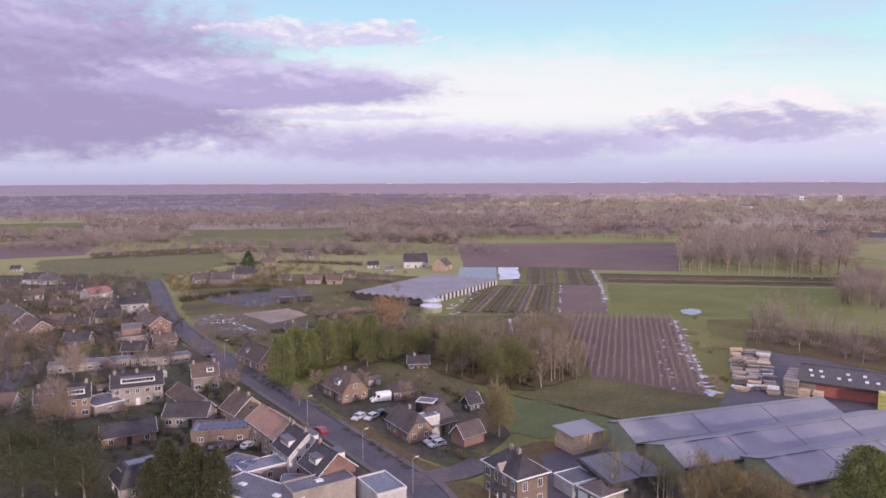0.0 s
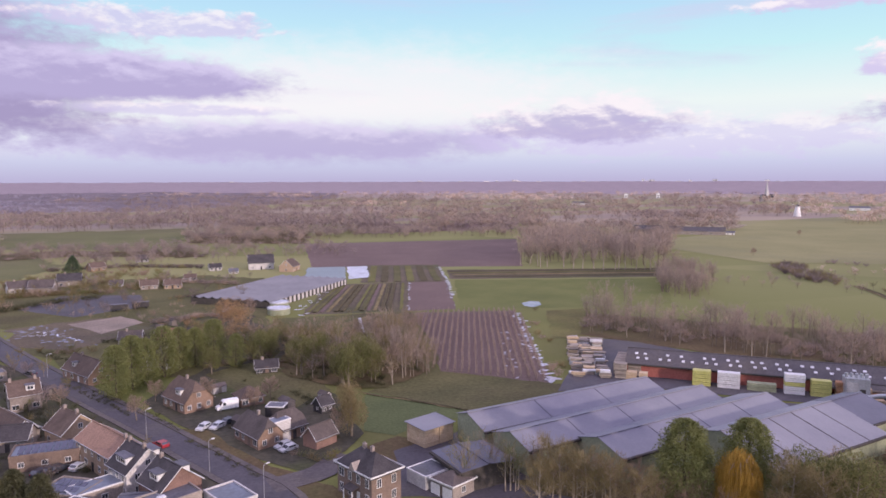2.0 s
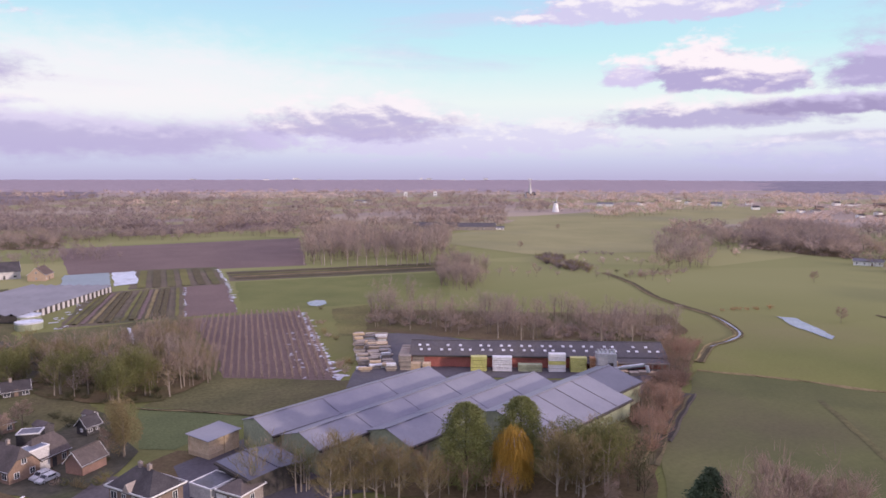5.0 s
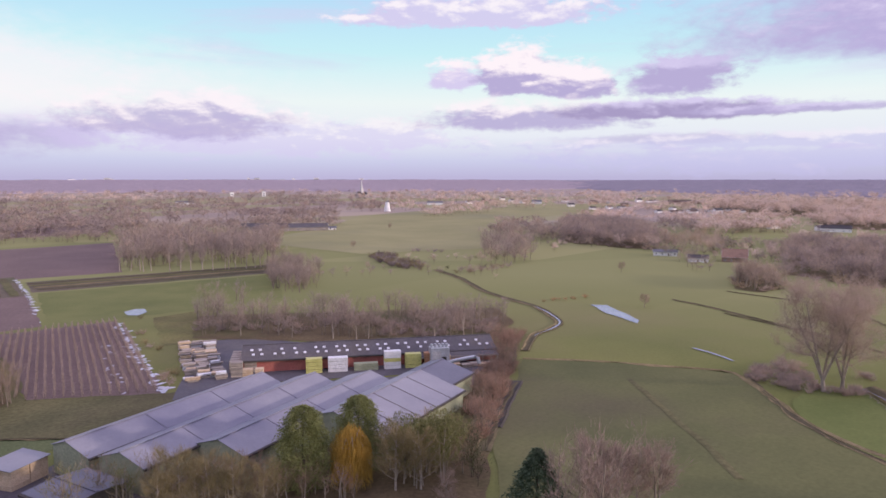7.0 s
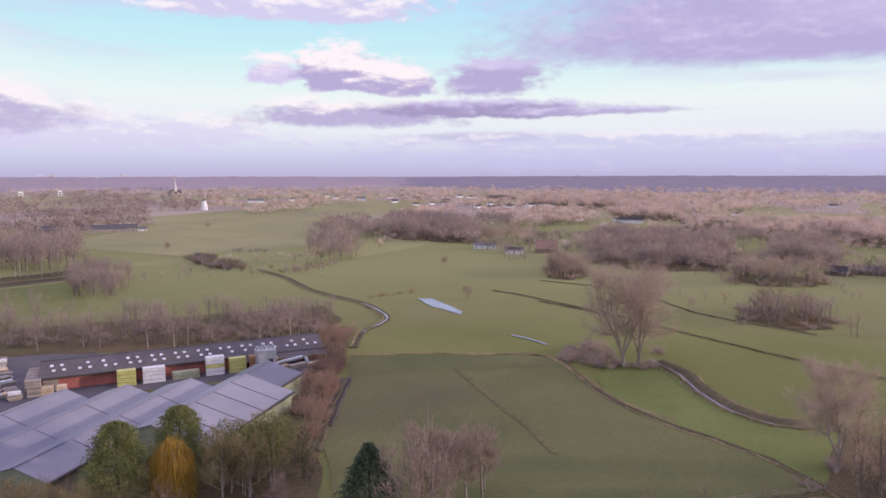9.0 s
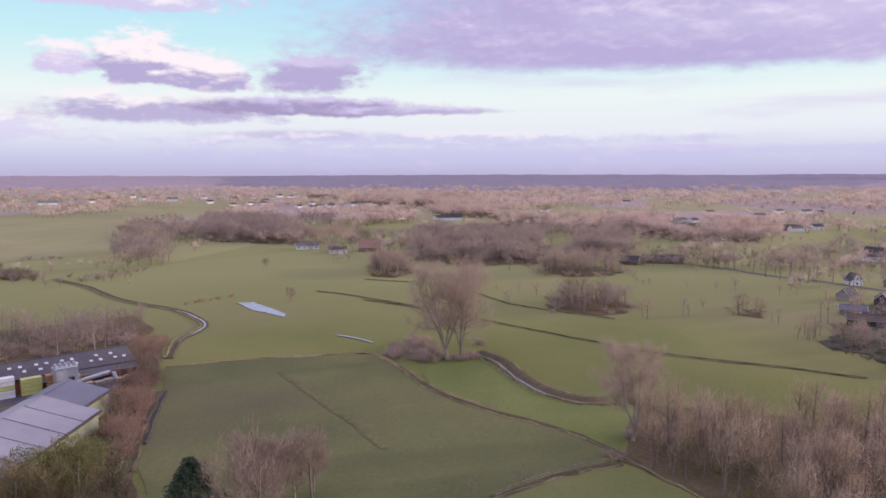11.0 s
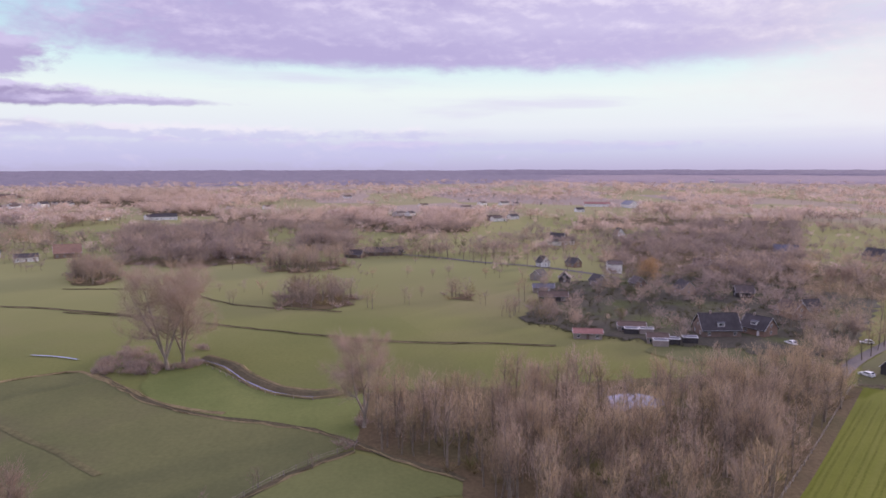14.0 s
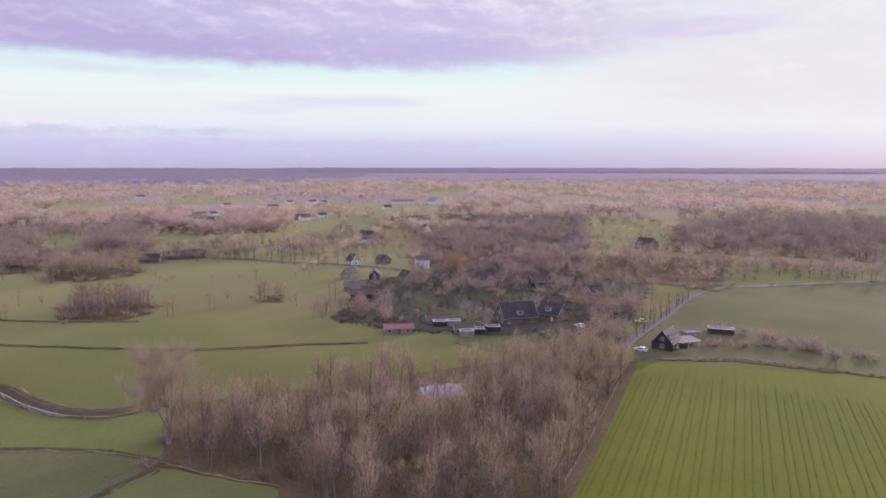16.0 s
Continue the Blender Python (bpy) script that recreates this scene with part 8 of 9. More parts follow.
# ---- timber yard ----
def shed(p, q, W, he, hr, wall, top, label, gable="green_board", over=0.3, seams=0, name="warehouse", far=None):
    """A long shed whose ridge runs from p to q; far: how wide the slope behind the ridge is, if not half of W."""
    L = math.hypot(q[0] - p[0], q[1] - p[1])
    root = thing(name, pose((p[0] + q[0]) / 2, (p[1] + q[1]) / 2, 0, 0, 0, math.degrees(math.atan2(q[1] - p[1], q[0] - p[0]))), label, "warehouse")
    a, b = L / 2, W / 2
    sl = (hr - he) / b
    back = b if far is None else far
    hb = hr - sl * back
    part("wall", Geo().box(-a, -b, -0.2, a, back, min(he, hb)), M[wall], root)
    for s in (-1, 1):
        z0 = min(he, hb)
        ring = [(-b, z0), (back, z0), (back, hb), (0, hr), (-b, he)]
        part("gable", Geo().add([(s * a, y, z) for y, z in ring] + [(s * (a - 0.3), y, z) for y, z in ring],
                                [(0, 1, 2, 3, 4), (9, 8, 7, 6, 5)] + [(i, (i + 1) % 5, (i + 1) % 5 + 5, i + 5) for i in range(5)]), M[gable], root)
    n = max(1, int(round(L / (7 if seams > 1 else 16))))
    # each bay of sheeting overlaps the next a little
    for k in range(n):
        x0, x1 = -a - over + (L + 2 * over) * k / n, -a - over + (L + 2 * over) * (k + 1) / n + 0.05
        for sd, w in ((-1, b + over), (1, back + over)):
            t = hr + 0.14 + 0.02 * (k % 2)
            e = t - sl * w
            part("roof_sheet", Geo().slab([(x0, sd * w, e), (x1, sd * w, e), (x1, 0, t), (x0, 0, t)], [(0, 1, 2, 3) if sd < 0 else (3, 2, 1, 0)], 0.08), M[top], root)
        if seams and k:
            part("joint", Geo().slab([(x0 - 0.12, -b - over, he - sl * over + 0.22), (x0 + 0.12, -b - over, he - sl * over + 0.22), (x0 + 0.12, 0, hr + 0.22), (x0 - 0.12, 0, hr + 0.22)], [(0, 1, 2, 3)], 0.06), M["old_sheet" if seams > 1 else "blue_sheet"], root)
    part("ridge_cap", Geo().box(-a - over, -0.25, hr + 0.12, a + over, 0.25, hr + 0.3), M[top], root)
    # wide gutter: shade of the gap between roofs is put into its colour
    part("gutter", Geo().box(-a - over, -b - over - 0.55, he - 0.4, a + over, -b - over, he + 0.02), M["shaded_board"], root)
    return root


shed((38.2, 146.9), (91.4, 163.7), 13.6, 5.5, 7.6, "green_board", "sheet", "long timber warehouse with a grey sheet roof", seams=1, far=4.5)
shed((43.9, 133.5), (101.6, 153.8), 12.4, 5.6, 7.6, "green_board", "sheet", "long timber warehouse with a grey sheet roof and green gable", seams=1)
shed((60.5, 126.6), (113.5, 144.7), 13.6, 5.5, 7.6, "green_board", "sheet", "long timber warehouse with weathered grey sheets", seams=1)
shed((86.0, 122.7), (122.3, 134.1), 26.0, 4.6, 8.2, "green_board", "sheet", "wide timber warehouse with dark roof joints", seams=2, far=4.2)
shed((122.7, 134.3), (134.5, 138.0), 19.0, 5.6, 8.2, "green_board", "blue_sheet", "dark-roofed end of the timber warehouse", far=4.2)
# open-sided store with a dark roof; inner shade is painted on solid walls
shed((33.4, 136.3), (36.7, 125.0), 12.0, 4.4, 4.9, "shaded_board", "blue_sheet", "open store with a dark blue-grey roof", gable="shaded_board", name="store")
RED_A, RED_B = (104.7, 198.6), (172.9, 154.8)
red = shed(RED_A, RED_B, 17.0, 3.9, 6.6, "red_board", "old_sheet", "long red-boarded shed with a dark roof and skylights", gable="red_board", name="red_shed")


def skylights():
    L = math.hypot(RED_B[0] - RED_A[0], RED_B[1] - RED_A[1])
    me = Geo().box(-0.45, -0.5, -0.05, 0.45, 0.5, 0.10).mesh("skylight", M["skylight"])
    sl = math.degrees(math.atan2(2.7, 8.5))
    for k in range(12):
        for dx in (-1.3, 1.3):
            for fy in (0.38, 0.68):
                x = -L / 2 + 4 + (L - 8) * k / 11 + dx
                if (k * 7 + int(fy * 10) + int(dx)) % 9 == 0:
                    continue
                ob = part("skylight", me, None, red)
                ob.matrix_basis = pose(x + (0.6 if fy > 0.5 else 0), -8.5 * fy, 6.6 - 2.7 * fy + 0.24, sl, 0, 0)


skylights()


def garage_by_villa():
    hut = by_corners((25.1, 125.6), (28.4, 120.4), (33.9, 123.4), 3.1, 4.6, W=6.5, wall="pale_wall", tiles="grey_tile", kind="hip", n=1, m=1, chimneys=(), band=True, label="pale garage with a hipped grey roof and white eaves", name="garage", category="garage")
    for px in (-1.6, 1.6):
        d = part("garage_door", lattice([px - 1.25, px - 1.1, px + 1.1, px + 1.25], [0.0, 0.15, 0.9, 1.0, 1.6, 1.7, 2.3], set(), -3.31, -3.24), M["white_paint"], hut, "white up-and-over door")
    flat_by((22.3, 130.4), (25.1, 125.3), (29.3, 130.3), 2.8, wall="white_wall", top="felt", label="white-walled flat-roofed annex beside the garage", n=0, m=0, parapet=0.15)


garage_by_villa()


def pack(x, y, z, turn, l, w, h, key, label, group="timber stacks", layers=5):
    """A pack of sawn boards on bearers, with gaps between its layers."""
    root = thing("timber_pack", pose(x, y, z, 0, 0, turn), label, "timber")
    if group:
        root["group"] = group
    hh = (h - 0.1) / layers
    k = ("pack", l, w, h, key, layers)
    if k not in CACHE:
        CACHE[k] = (Geo().box(-l / 2, -w / 2, 0, l / 2, w / 2, hh - 0.05).mesh("board_layer", M[key]), Geo().box(-0.06, -w / 2, 0, 0.06, w / 2, 0.1).mesh("bearer", M["old_timber"]))
    for i in range(layers):
        part("board_layer", CACHE[k][0], None, root).matrix_basis = pose(0.02 * ((i * 7) % 3 - 1), 0, 0.1 + i * hh)
    for i in (-1, 0, 1):
        part("bearer", CACHE[k][1], None, root).matrix_basis = pose(i * l * 0.38, 0, 0)
    return root


def stacks():
    rng = random.Random(8)
    along = math.degrees(math.atan2(RED_B[1] - RED_A[1], RED_B[0] - RED_A[0]))
    # outdoor stacks beside the nursery: rows of packs, two to four high
    O, U = Vector((83.5, 194.0)), (Vector((103.0, 243.0)) - Vector((83.5, 194.0)))
    u = U.normalized()
    s = Vector((u.y, -u.x))
    for i in range(int(U.length / 2.6)):
        for j in range(3):
            p = O + u * (i * 2.6 + rng.uniform(-0.35, 0.35)) + s * (j * 4.1 + rng.uniform(-0.7, 0.7) + 1.2)
            if (i * 5 + j * 3) % 7 == 3:
                continue
            z = 0.03
            for k in range(rng.choice((1, 2, 2, 3, 3))):
                h = rng.choice((0.55, 0.7, 0.9))
                pack(p.x, p.y, z, math.degrees(math.atan2(s.y, s.x)) + rng.uniform(-9, 9), rng.choice((3.0, 3.6, 4.2)), rng.choice((1.2, 1.6, 2.1)), h, rng.choice(("old_timber", "old_timber", "old_timber", "timber", "white_wrap")), "stack of greyed sawn timber packs in the yard", layers=2)
                z += h
    # in front of the red shed
    W = Vector(RED_A)
    d = (Vector(RED_B) - Vector(RED_A)).normalized()
    nrm = Vector((d.y, -d.x))
    L = (Vector(RED_B) - Vector(RED_A)).length
    for f, key, n, wide in ((-0.045, "old_timber", 4, 3.4), (0.0, "timber", 2, 3.0), (0.05, "timber", 2, 2.4), (0.285, "yellow_wrap", 4, 5.0), (0.39, "white_wrap", 4, 6.0), (0.515, "green_board", 2, 7.5), (0.635, "white_wrap", 5, 5.2),
                            (0.73, "yellow_wrap", 4, 5.0), (0.80, "rusty_timber", 4, 2.6), (0.845, "rusty_timber", 4, 2.6), (0.885, "timber", 3, 2.6), (0.925, "rusty_timber", 2, 2.6)):
        p = W + d * (L * f * 0.86 + 2) + nrm * 12.0
        z = 0.03
        for k in range(n):
            kk = "yellow_wrap" if key == "white_wrap" and n == 5 and k == 2 else key
            pack(p.x, p.y, z, along, wide, 2.4, 1.15, kk, {"yellow_wrap": "stack of yellow wrapped boards by the red shed", "white_wrap": "stack of white wrapped boards by the red shed", "green_board": "stack of pale green boards by the red shed"}.get(kk, "stack of sawn timber by the red shed"), layers=2)
            z += 1.15
    # grey packs behind the first shed's end
    q = Vector((99.0, 193.2))
    for i in range(5):
        for j in range(2):
            z = 0.03
            for k in range(3):
                pack(q.x + d.x * j * 4.5 - nrm.x * i * 3, q.y + d.y * j * 4.5 - nrm.y * i * 3, z, along, 3.8, 2.4, 1.25, "old_timber", "tall stack of greyed timber packs beside the shed", layers=3)
                z += 1.25


stacks()


def block_store(p, q, r, h):
    """The roofed stack of new boards by the store."""
    L, W = math.hypot(q[0] - p[0], q[1] - p[1]), math.hypot(r[0] - q[0], r[1] - q[1])
    t = math.degrees(math.atan2(r[1] - q[1], r[0] - q[0]))
    c = ((p[0] + r[0]) / 2, (p[1] + r[1]) / 2)
    root = thing("board_stack", pose(*c, 0.03, 0, 0, t), "tall roofed stack of fresh tan boards", "timber")
    for i in (-1, 1):
        for k in range(4):
            part("board_pack", Geo().box(i * W / 4 - W / 4 + 0.1, -L / 2, k * h / 4, i * W / 4 + W / 4 - 0.1, L / 2, (k + 1) * h / 4 - 0.03), M["timber"], root)
    part("roof", Geo().slab([(-W / 2 - 0.4, -L / 2 - 0.4, h + 0.1), (W / 2 + 0.4, -L / 2 - 0.4, h + 0.1), (W / 2 + 0.4, L / 2 + 0.4, h + 0.5), (-W / 2 - 0.4, L / 2 + 0.4, h + 0.5)], [(0, 1, 2, 3)], 0.1), M["sheet"], root)


block_store((25.7, 153.0), (27.7, 146.8), (35.3, 151.0), 4.2)


def filter_plant(x, y, turn):
    """The pale dust filter beside the red shed, with its duct."""
    root = thing("dust_filter", pose(x, y, 0.03, 0, 0, turn), "grey steel dust filter beside the red shed", "machine")
    part("hopper", Geo().box(-3, -2, 0, 3, 2, 6.5), M["steel"], root)
    for k in range(5):
        part("filter_head", Geo().tube([(-2.4 + 1.2 * k, 0, 6.5), (-2.4 + 1.2 * k, 0, 7.6)], [0.45, 0.45], 8), M["steel"], root)
    part("door", Geo().box(0.6, -2.06, 0.4, 2.0, -2.0, 3.8), M["shaded_board"], root)
    part("panel", Geo().box(-2.6, -2.06, 1.0, 0.2, -2.0, 5.6), M["white_wall"], root)
    duct = part("duct", Geo().tube([(1.0, -2.4, 1.6), (5, -4.5, 3.2), (10, -7.0, 4.6)], [0.6, 0.6, 0.6], 10), M["steel"], root, "thick silver duct")
    part("elbow", Geo().tube([(10, -7.0, 4.6), (10.8, -7.4, 4.4), (11.2, -7.8, 2.6)], [0.62, 0.62, 0.62], 10), M["steel"], duct)


def lean_to():
    d = (Vector(RED_B) - Vector(RED_A)).normalized()
    nrm = Vector((d.y, -d.x))
    t = math.degrees(math.atan2(d.y, d.x))
    p = Vector(RED_B) - d * 13 + nrm * 10.2
    root = thing("lean_to", pose(p.x, p.y, 0.03, 0, 0, t), "open lean-to with a pale fascia along the shed", "shed")
    part("roof", Geo().slab([(-13, -2.2, 3.0), (13, -2.2, 3.0), (13, 1.8, 3.9), (-13, 1.8, 3.9)], [(0, 1, 2, 3)], 0.12), M["old_sheet"], root)
    part("fascia", Geo().box(-13, -2.35, 2.6, 13, -2.2, 3.05), M["pale_wall"], root)
    for k in range(6):
        part("post", Geo().box(-12.8 + 5.1 * k, -2.1, 0, -12.6 + 5.1 * k, -1.9, 2.9), M["old_timber"], root)
    q = Vector(RED_B) - d * 20 + nrm * 13.5
    filter_plant(q.x, q.y, t)
    for k in range(6):
        r = Vector(RED_B) - d * (3 + 2.9 * k) + nrm * (14.5 + (k % 2))
        pack(r.x, r.y, 0.03, t, 2.6, 2.2, 1.2, ("old_timber", "timber", "old_timber")[k % 3], "low stack of timber by the lean-to", layers=3)


lean_to()


def carport(x, y, turn):
    root = thing("carport", pose(x, y, 0.02, 0, 0, turn), "white open carport beside the farmhouse", "carport")
    part("roof", Geo().slab([(-4.5, -2.8, 2.6), (4.5, -2.8, 2.6), (4.5, 2.8, 3.0), (-4.5, 2.8, 3.0)], [(0, 1, 2, 3)], 0.16), M["pale_wall"], root)
    for sx in (-1, 0, 1):
        for sy in (-1, 1):
            part("post", Geo().box(sx * 4.2 - 0.1, sy * 2.5 - 0.1, 0, sx * 4.2 + 0.1, sy * 2.5 + 0.1, 2.6), M["white_paint"], root)
    part("beam", Geo().box(-4.5, -2.95, 2.2, 4.5, -2.8, 2.6), M["white_paint"], root)


house(181.6, -157.2, -57, 9.5, 7.0, 2.7, 6.9, wall="black_wood", tiles="brown_tile", n=3, m=1, chimneys=(), dormers=tuple((-1, f, 1.1) for f in (0.08, 0.36, 0.64, 0.92)), win=(1.2, 1.4), over=0.3,
      label="black wooden farmhouse with a brown tile roof and white dormers")
carport(180.4, -163.6, -94)
flat_block(187.6, -172.5, -94, 6, 4, 2.8, "pale_wall", "sheet", "low pale annex beside the carport", n=1, m=1)
flat_block(189.9, -188.4, facing((189.9, -188.4), 3), 9, 3.5, 2.3, "black_wood", "felt", "long black shed behind the farmhouse", "shed", "shed", n=0, m=0, parapet=0.1)
for k, (x, y) in enumerate([(238.8, -96.8), (237.9, -102.2), (222.5, -105.3), (220.9, -100.4), (223.8, -112.3)]):
    flat_block(x, y, facing((x, y), 5 + k), 5, 3.5, 2.3, ("black_wood", "pale_wall")[k % 2], "felt", "small dark-roofed garden shed in the hamlet", "shed", "shed", n=0, m=0, group="hamlet sheds", parapet=0.1)
for k, (x, y, l) in enumerate([(*(365.9, -92.7), 9), (*(356.0, -104.5), 8), (*(335.7, -136.9), 7), (*(412.5, -125.9), 8), (*(399.3, -202.7), 9), (*(304.0, -176.5), 8), (*(267.6, -185.6), 8)]):
    house(x, y, -40 + 23 * k, l, 6, 2.8, 5.6, wall=("pale_wall", "black_wood", "brown_brick", "brick")[k % 4], tiles=("dark_tile", "brown_tile", "grey_tile")[k % 3], n=2, m=1, chimneys=(), label="small dark-roofed house among garden trees", group="hamlet houses")


for k, (x, y) in enumerate([(1117, 743), (1172, 742), (1192, 726), (1086, 591), (1104, 563), (1139, 555), (1217, 526), (1217, 506), (1548, 864), (1549, 793), (1518, 742), (861.0, 260.6), (861.5, 242.8), (1443, 50), (889.9, -35.4), (890.3, -50.0), (1139, -183), (1140, -220), (1124, -235)] + [(1084, -81), (788.6, -147.4), (819.0, -170.2), (1020, -140), (534.7, -151.6), (944, -290), (886, -475)] + [(1709, 613), (1925, 614), (857, 316), (880, 255), (1058, 209), (1069, 156)]):
    house(x, y, facing((x, y), 20 + (37 * k) % 40), 12 + k % 3 * 4, 8, 3.6, 6.0, wall=("bright_wall", "bright_wall", "white_wall", "bright_wall")[k % 4], tiles=("dark_tile", "brown_tile", "grey_tile")[k % 3], n=2, m=0, chimneys=(), win=(0.9, 1.0), label="far pale farmhouse among fields and trees", group="far farms")


# ---- nursery, greenhouse, tanks ----
def greenhouse(p, q, r, h=3.6, bays=9):
    """A wide low greenhouse: p to q the long side, q to r its end."""
    L, W = math.hypot(q[0] - p[0], q[1] - p[1]), math.hypot(r[0] - q[0], r[1] - q[1])
    root = thing("greenhouse", pose((p[0] + r[0]) / 2, (p[1] + r[1]) / 2, 0, 0, 0, math.degrees(math.atan2(q[1] - p[1], q[0] - p[0]))), "wide low greenhouse with a pale grey roof", "greenhouse")
    a, b = L / 2, W / 2
    # solid dark wall; the shade behind the panels is in its colour
    part("wall", Geo().box(-a, -b, -0.1, a, b, h - 0.5), M["shaded_board"], root)
    for k in range(bays):
        y0, y1 = -b + W * k / bays, -b + W * (k + 1) / bays
        ym = (y0 + y1) / 2
        part("roof_bay", Geo().slab([(-a, y0, h - 0.5), (a, y0, h - 0.5), (a, ym, h + 0.5), (-a, ym, h + 0.5), (a, y1, h - 0.5), (-a, y1, h - 0.5)], [(0, 1, 2, 3), (3, 2, 4, 5)], 0.08), M["greenhouse_roof"], root)
    n = int(L / 4)
    me = Geo().box(-0.9, -0.2, 0, 0.9, 0.0, h - 0.6).mesh("wall_panel", M["white_wall"])
    for k in range(n):
        for sd in (-1, 1):
            part("wall_panel", me, None, root).matrix_basis = pose(-a + L * (k + 0.5) / n, sd * b + (0.0 if sd < 0 else 0.2), 0)


greenhouse((-10.0, 329.9), (31.3, 398.9), (-6.4, 422.2))


def tank(x, y, r, h, label):
    root = thing("water_tank", pose(x, y, 0), label, "tank", "nursery tanks")
    n = 28
    ring = [(math.cos(2 * math.pi * i / n), math.sin(2 * math.pi * i / n)) for i in range(n)]
    part("shell", Geo().add([(r * c, r * s, 0) for c, s in ring] + [(r * c, r * s, h) for c, s in ring], [(i, (i + 1) % n, (i + 1) % n + n, i + n) for i in range(n)]), M["green_board"], root)
    part("rim", Geo().add([(rr * c, rr * s, zz) for rr, zz in ((r + 0.12, h - 0.5), (r + 0.12, h + 0.15), (r - 0.1, h + 0.15)) for c, s in ring],
                          [(k * n + i, k * n + (i + 1) % n, (k + 1) * n + (i + 1) % n, (k + 1) * n + i) for k in range(2) for i in range(n)]), M["film"], root)
    part("cover", Geo().add([(r * 0.98 * c, r * 0.98 * s, h - 0.05) for c, s in ring], [tuple(range(n))]), M["film"], root)


tank(-5.7, 316.8, 5.0, 3.0, "round green water tank with a pale cover")
tank(-6.0, 333.0, 4.8, 3.0, "round water tank with a pale cover")


def nursery_rows():
    """Young trees in rows that all run one way across the bare bed."""
    bed = [(50.0, 302.4), (100.1, 295.2), (74.8, 187.6), (44.7, 205.7), (36.8, 227.0)]
    way = radians(-104.6)
    d, s = Vector((math.cos(way), math.sin(way))), Vector((-math.sin(way), math.cos(way)))
    mid = Vector((63.4, 242.3))
    for k in range(-13, 18):
        o = mid + s * (k * 2.25)
        inner = [t for t in range(-70, 71) if inside(bed, o.x + d.x * t, o.y + d.y * t)]
        if len(inner) < 8:
            continue
        a, b = o + d * inner[0], o + d * inner[-1]
        low = k * 2.25 < -20 or k * 2.25 > 26
        row([tuple(a), tuple(b)], 1.0, 1.2 if low else 3.0, "whip", "bark", "grey_twig", "row of bare young nursery trees", 210 + k, 1.2, 0.16)


nursery_rows()


# ---- landmarks ----
def windmill(x, y):
    root = thing("windmill", pose(x, y, gz(x, y), 0, 0, -30), "white tower windmill with bare sails", "windmill")
    body = part("tower", Geo().tube([(0, 0, -1), (0, 0, 6), (0, 0, 16)], [6.0, 5.2, 3.2], 14), M["bright_wall"], root)
    part("cap", Geo().tube([(0, 0, 16), (0, 0, 18), (0, 0, 19.5)], [3.2, 2.6, 0.4], 12), M["dark_tile"], root)
    for k in range(2):
        a = radians(75 + 90 * k)
        c, s = math.cos(a) * 12.5, math.sin(a) * 12.5
        part("sail", Geo().tube([(-c, -4, 17 - s), (c, -4, 17 + s)], [0.35, 0.35], 4), M["white_paint"], root)
    part("shaft", Geo().tube([(0, 1, 17), (0, -4.4, 17)], [0.4, 0.4], 6), M["dark_bark"], root)
    window(body, 0, -5.0, 3, 0, 1.4, 2.4)


windmill(800, 967)


def church(x, y):
    root = house(x, y, 0, 34, 16, 9, 19, wall="white_wall", tiles="dark_tile", n=4, m=1, chimneys=(), doors=False, label="distant pale church with a tall spire", category="church", name="church", win=(1.6, 4))
    part("tower", Geo().box(-4, -4, 0, 4, 4, 26), M["white_wall"], root)
    part("spire", Geo().tube([(0, 0, 26), (0, 0, 36), (0, 0, 56)], [4.6, 2.6, 0.2], 8), M["white_wall"], root)


church(1251, 1630)


def block(x, y, w, d, h, label):
    """A far block of flats or factory hall, with rows of windows."""
    root = thing("apartment_building", pose(x, y, gz(x, y), 0, 0, -math.degrees(math.atan2(x, y))), label, "building", "far town")
    part("wall", Geo().box(-w / 2, -d / 2, -2, w / 2, d / 2, h), M["bright_wall"], root)
    part("roof", Geo().box(-w / 2 - 0.4, -d / 2 - 0.4, h, w / 2 + 0.4, d / 2 + 0.4, h + 0.8), M["felt"], root)
    for k in range(max(1, int(h / 6))):
        part("window_band", Geo().box(-w / 2 + 2, -d / 2 - 0.15, 2 + k * 6, w / 2 - 2, -d / 2, 4.2 + k * 6), M["glass"], root)


def far_town():
    rng = random.Random(4)
    for x, y in [(1167, 4654), (1238, 4635), (1398, 4590), (1517, 4552), (1668, 4498), (1947, 4385), (2168, 4280), (2295, 4213), (2342, 4187), (2485, 4104), (2548, 4065), (2674, 3984), (2799, 3897), (2921, 3806), (2967, 3770), (3072, 3685)]:
        block(x, y, rng.uniform(10, 40), 14, rng.uniform(6, 22), "far pale town building on the horizon")
    for x, y in [(884, 4718), (1157, 4658), (1332, 4611), (1535, 4548), (2322, 4201), (-365, 4786)] + [(2264, 249), (2115, -85), (4496, 1670)] + [(2604, -1321), (2650, -1443), (2065, -85), (2405, 268)]:
        block(x, y, rng.uniform(18, 40), 16, rng.uniform(8, 14), "far pale hall on the horizon")
    for x, y in [(999, 1936), (1126, 1972)]:
        block(x, y, 11, 11, 16, "far square tower among woods")


far_town()


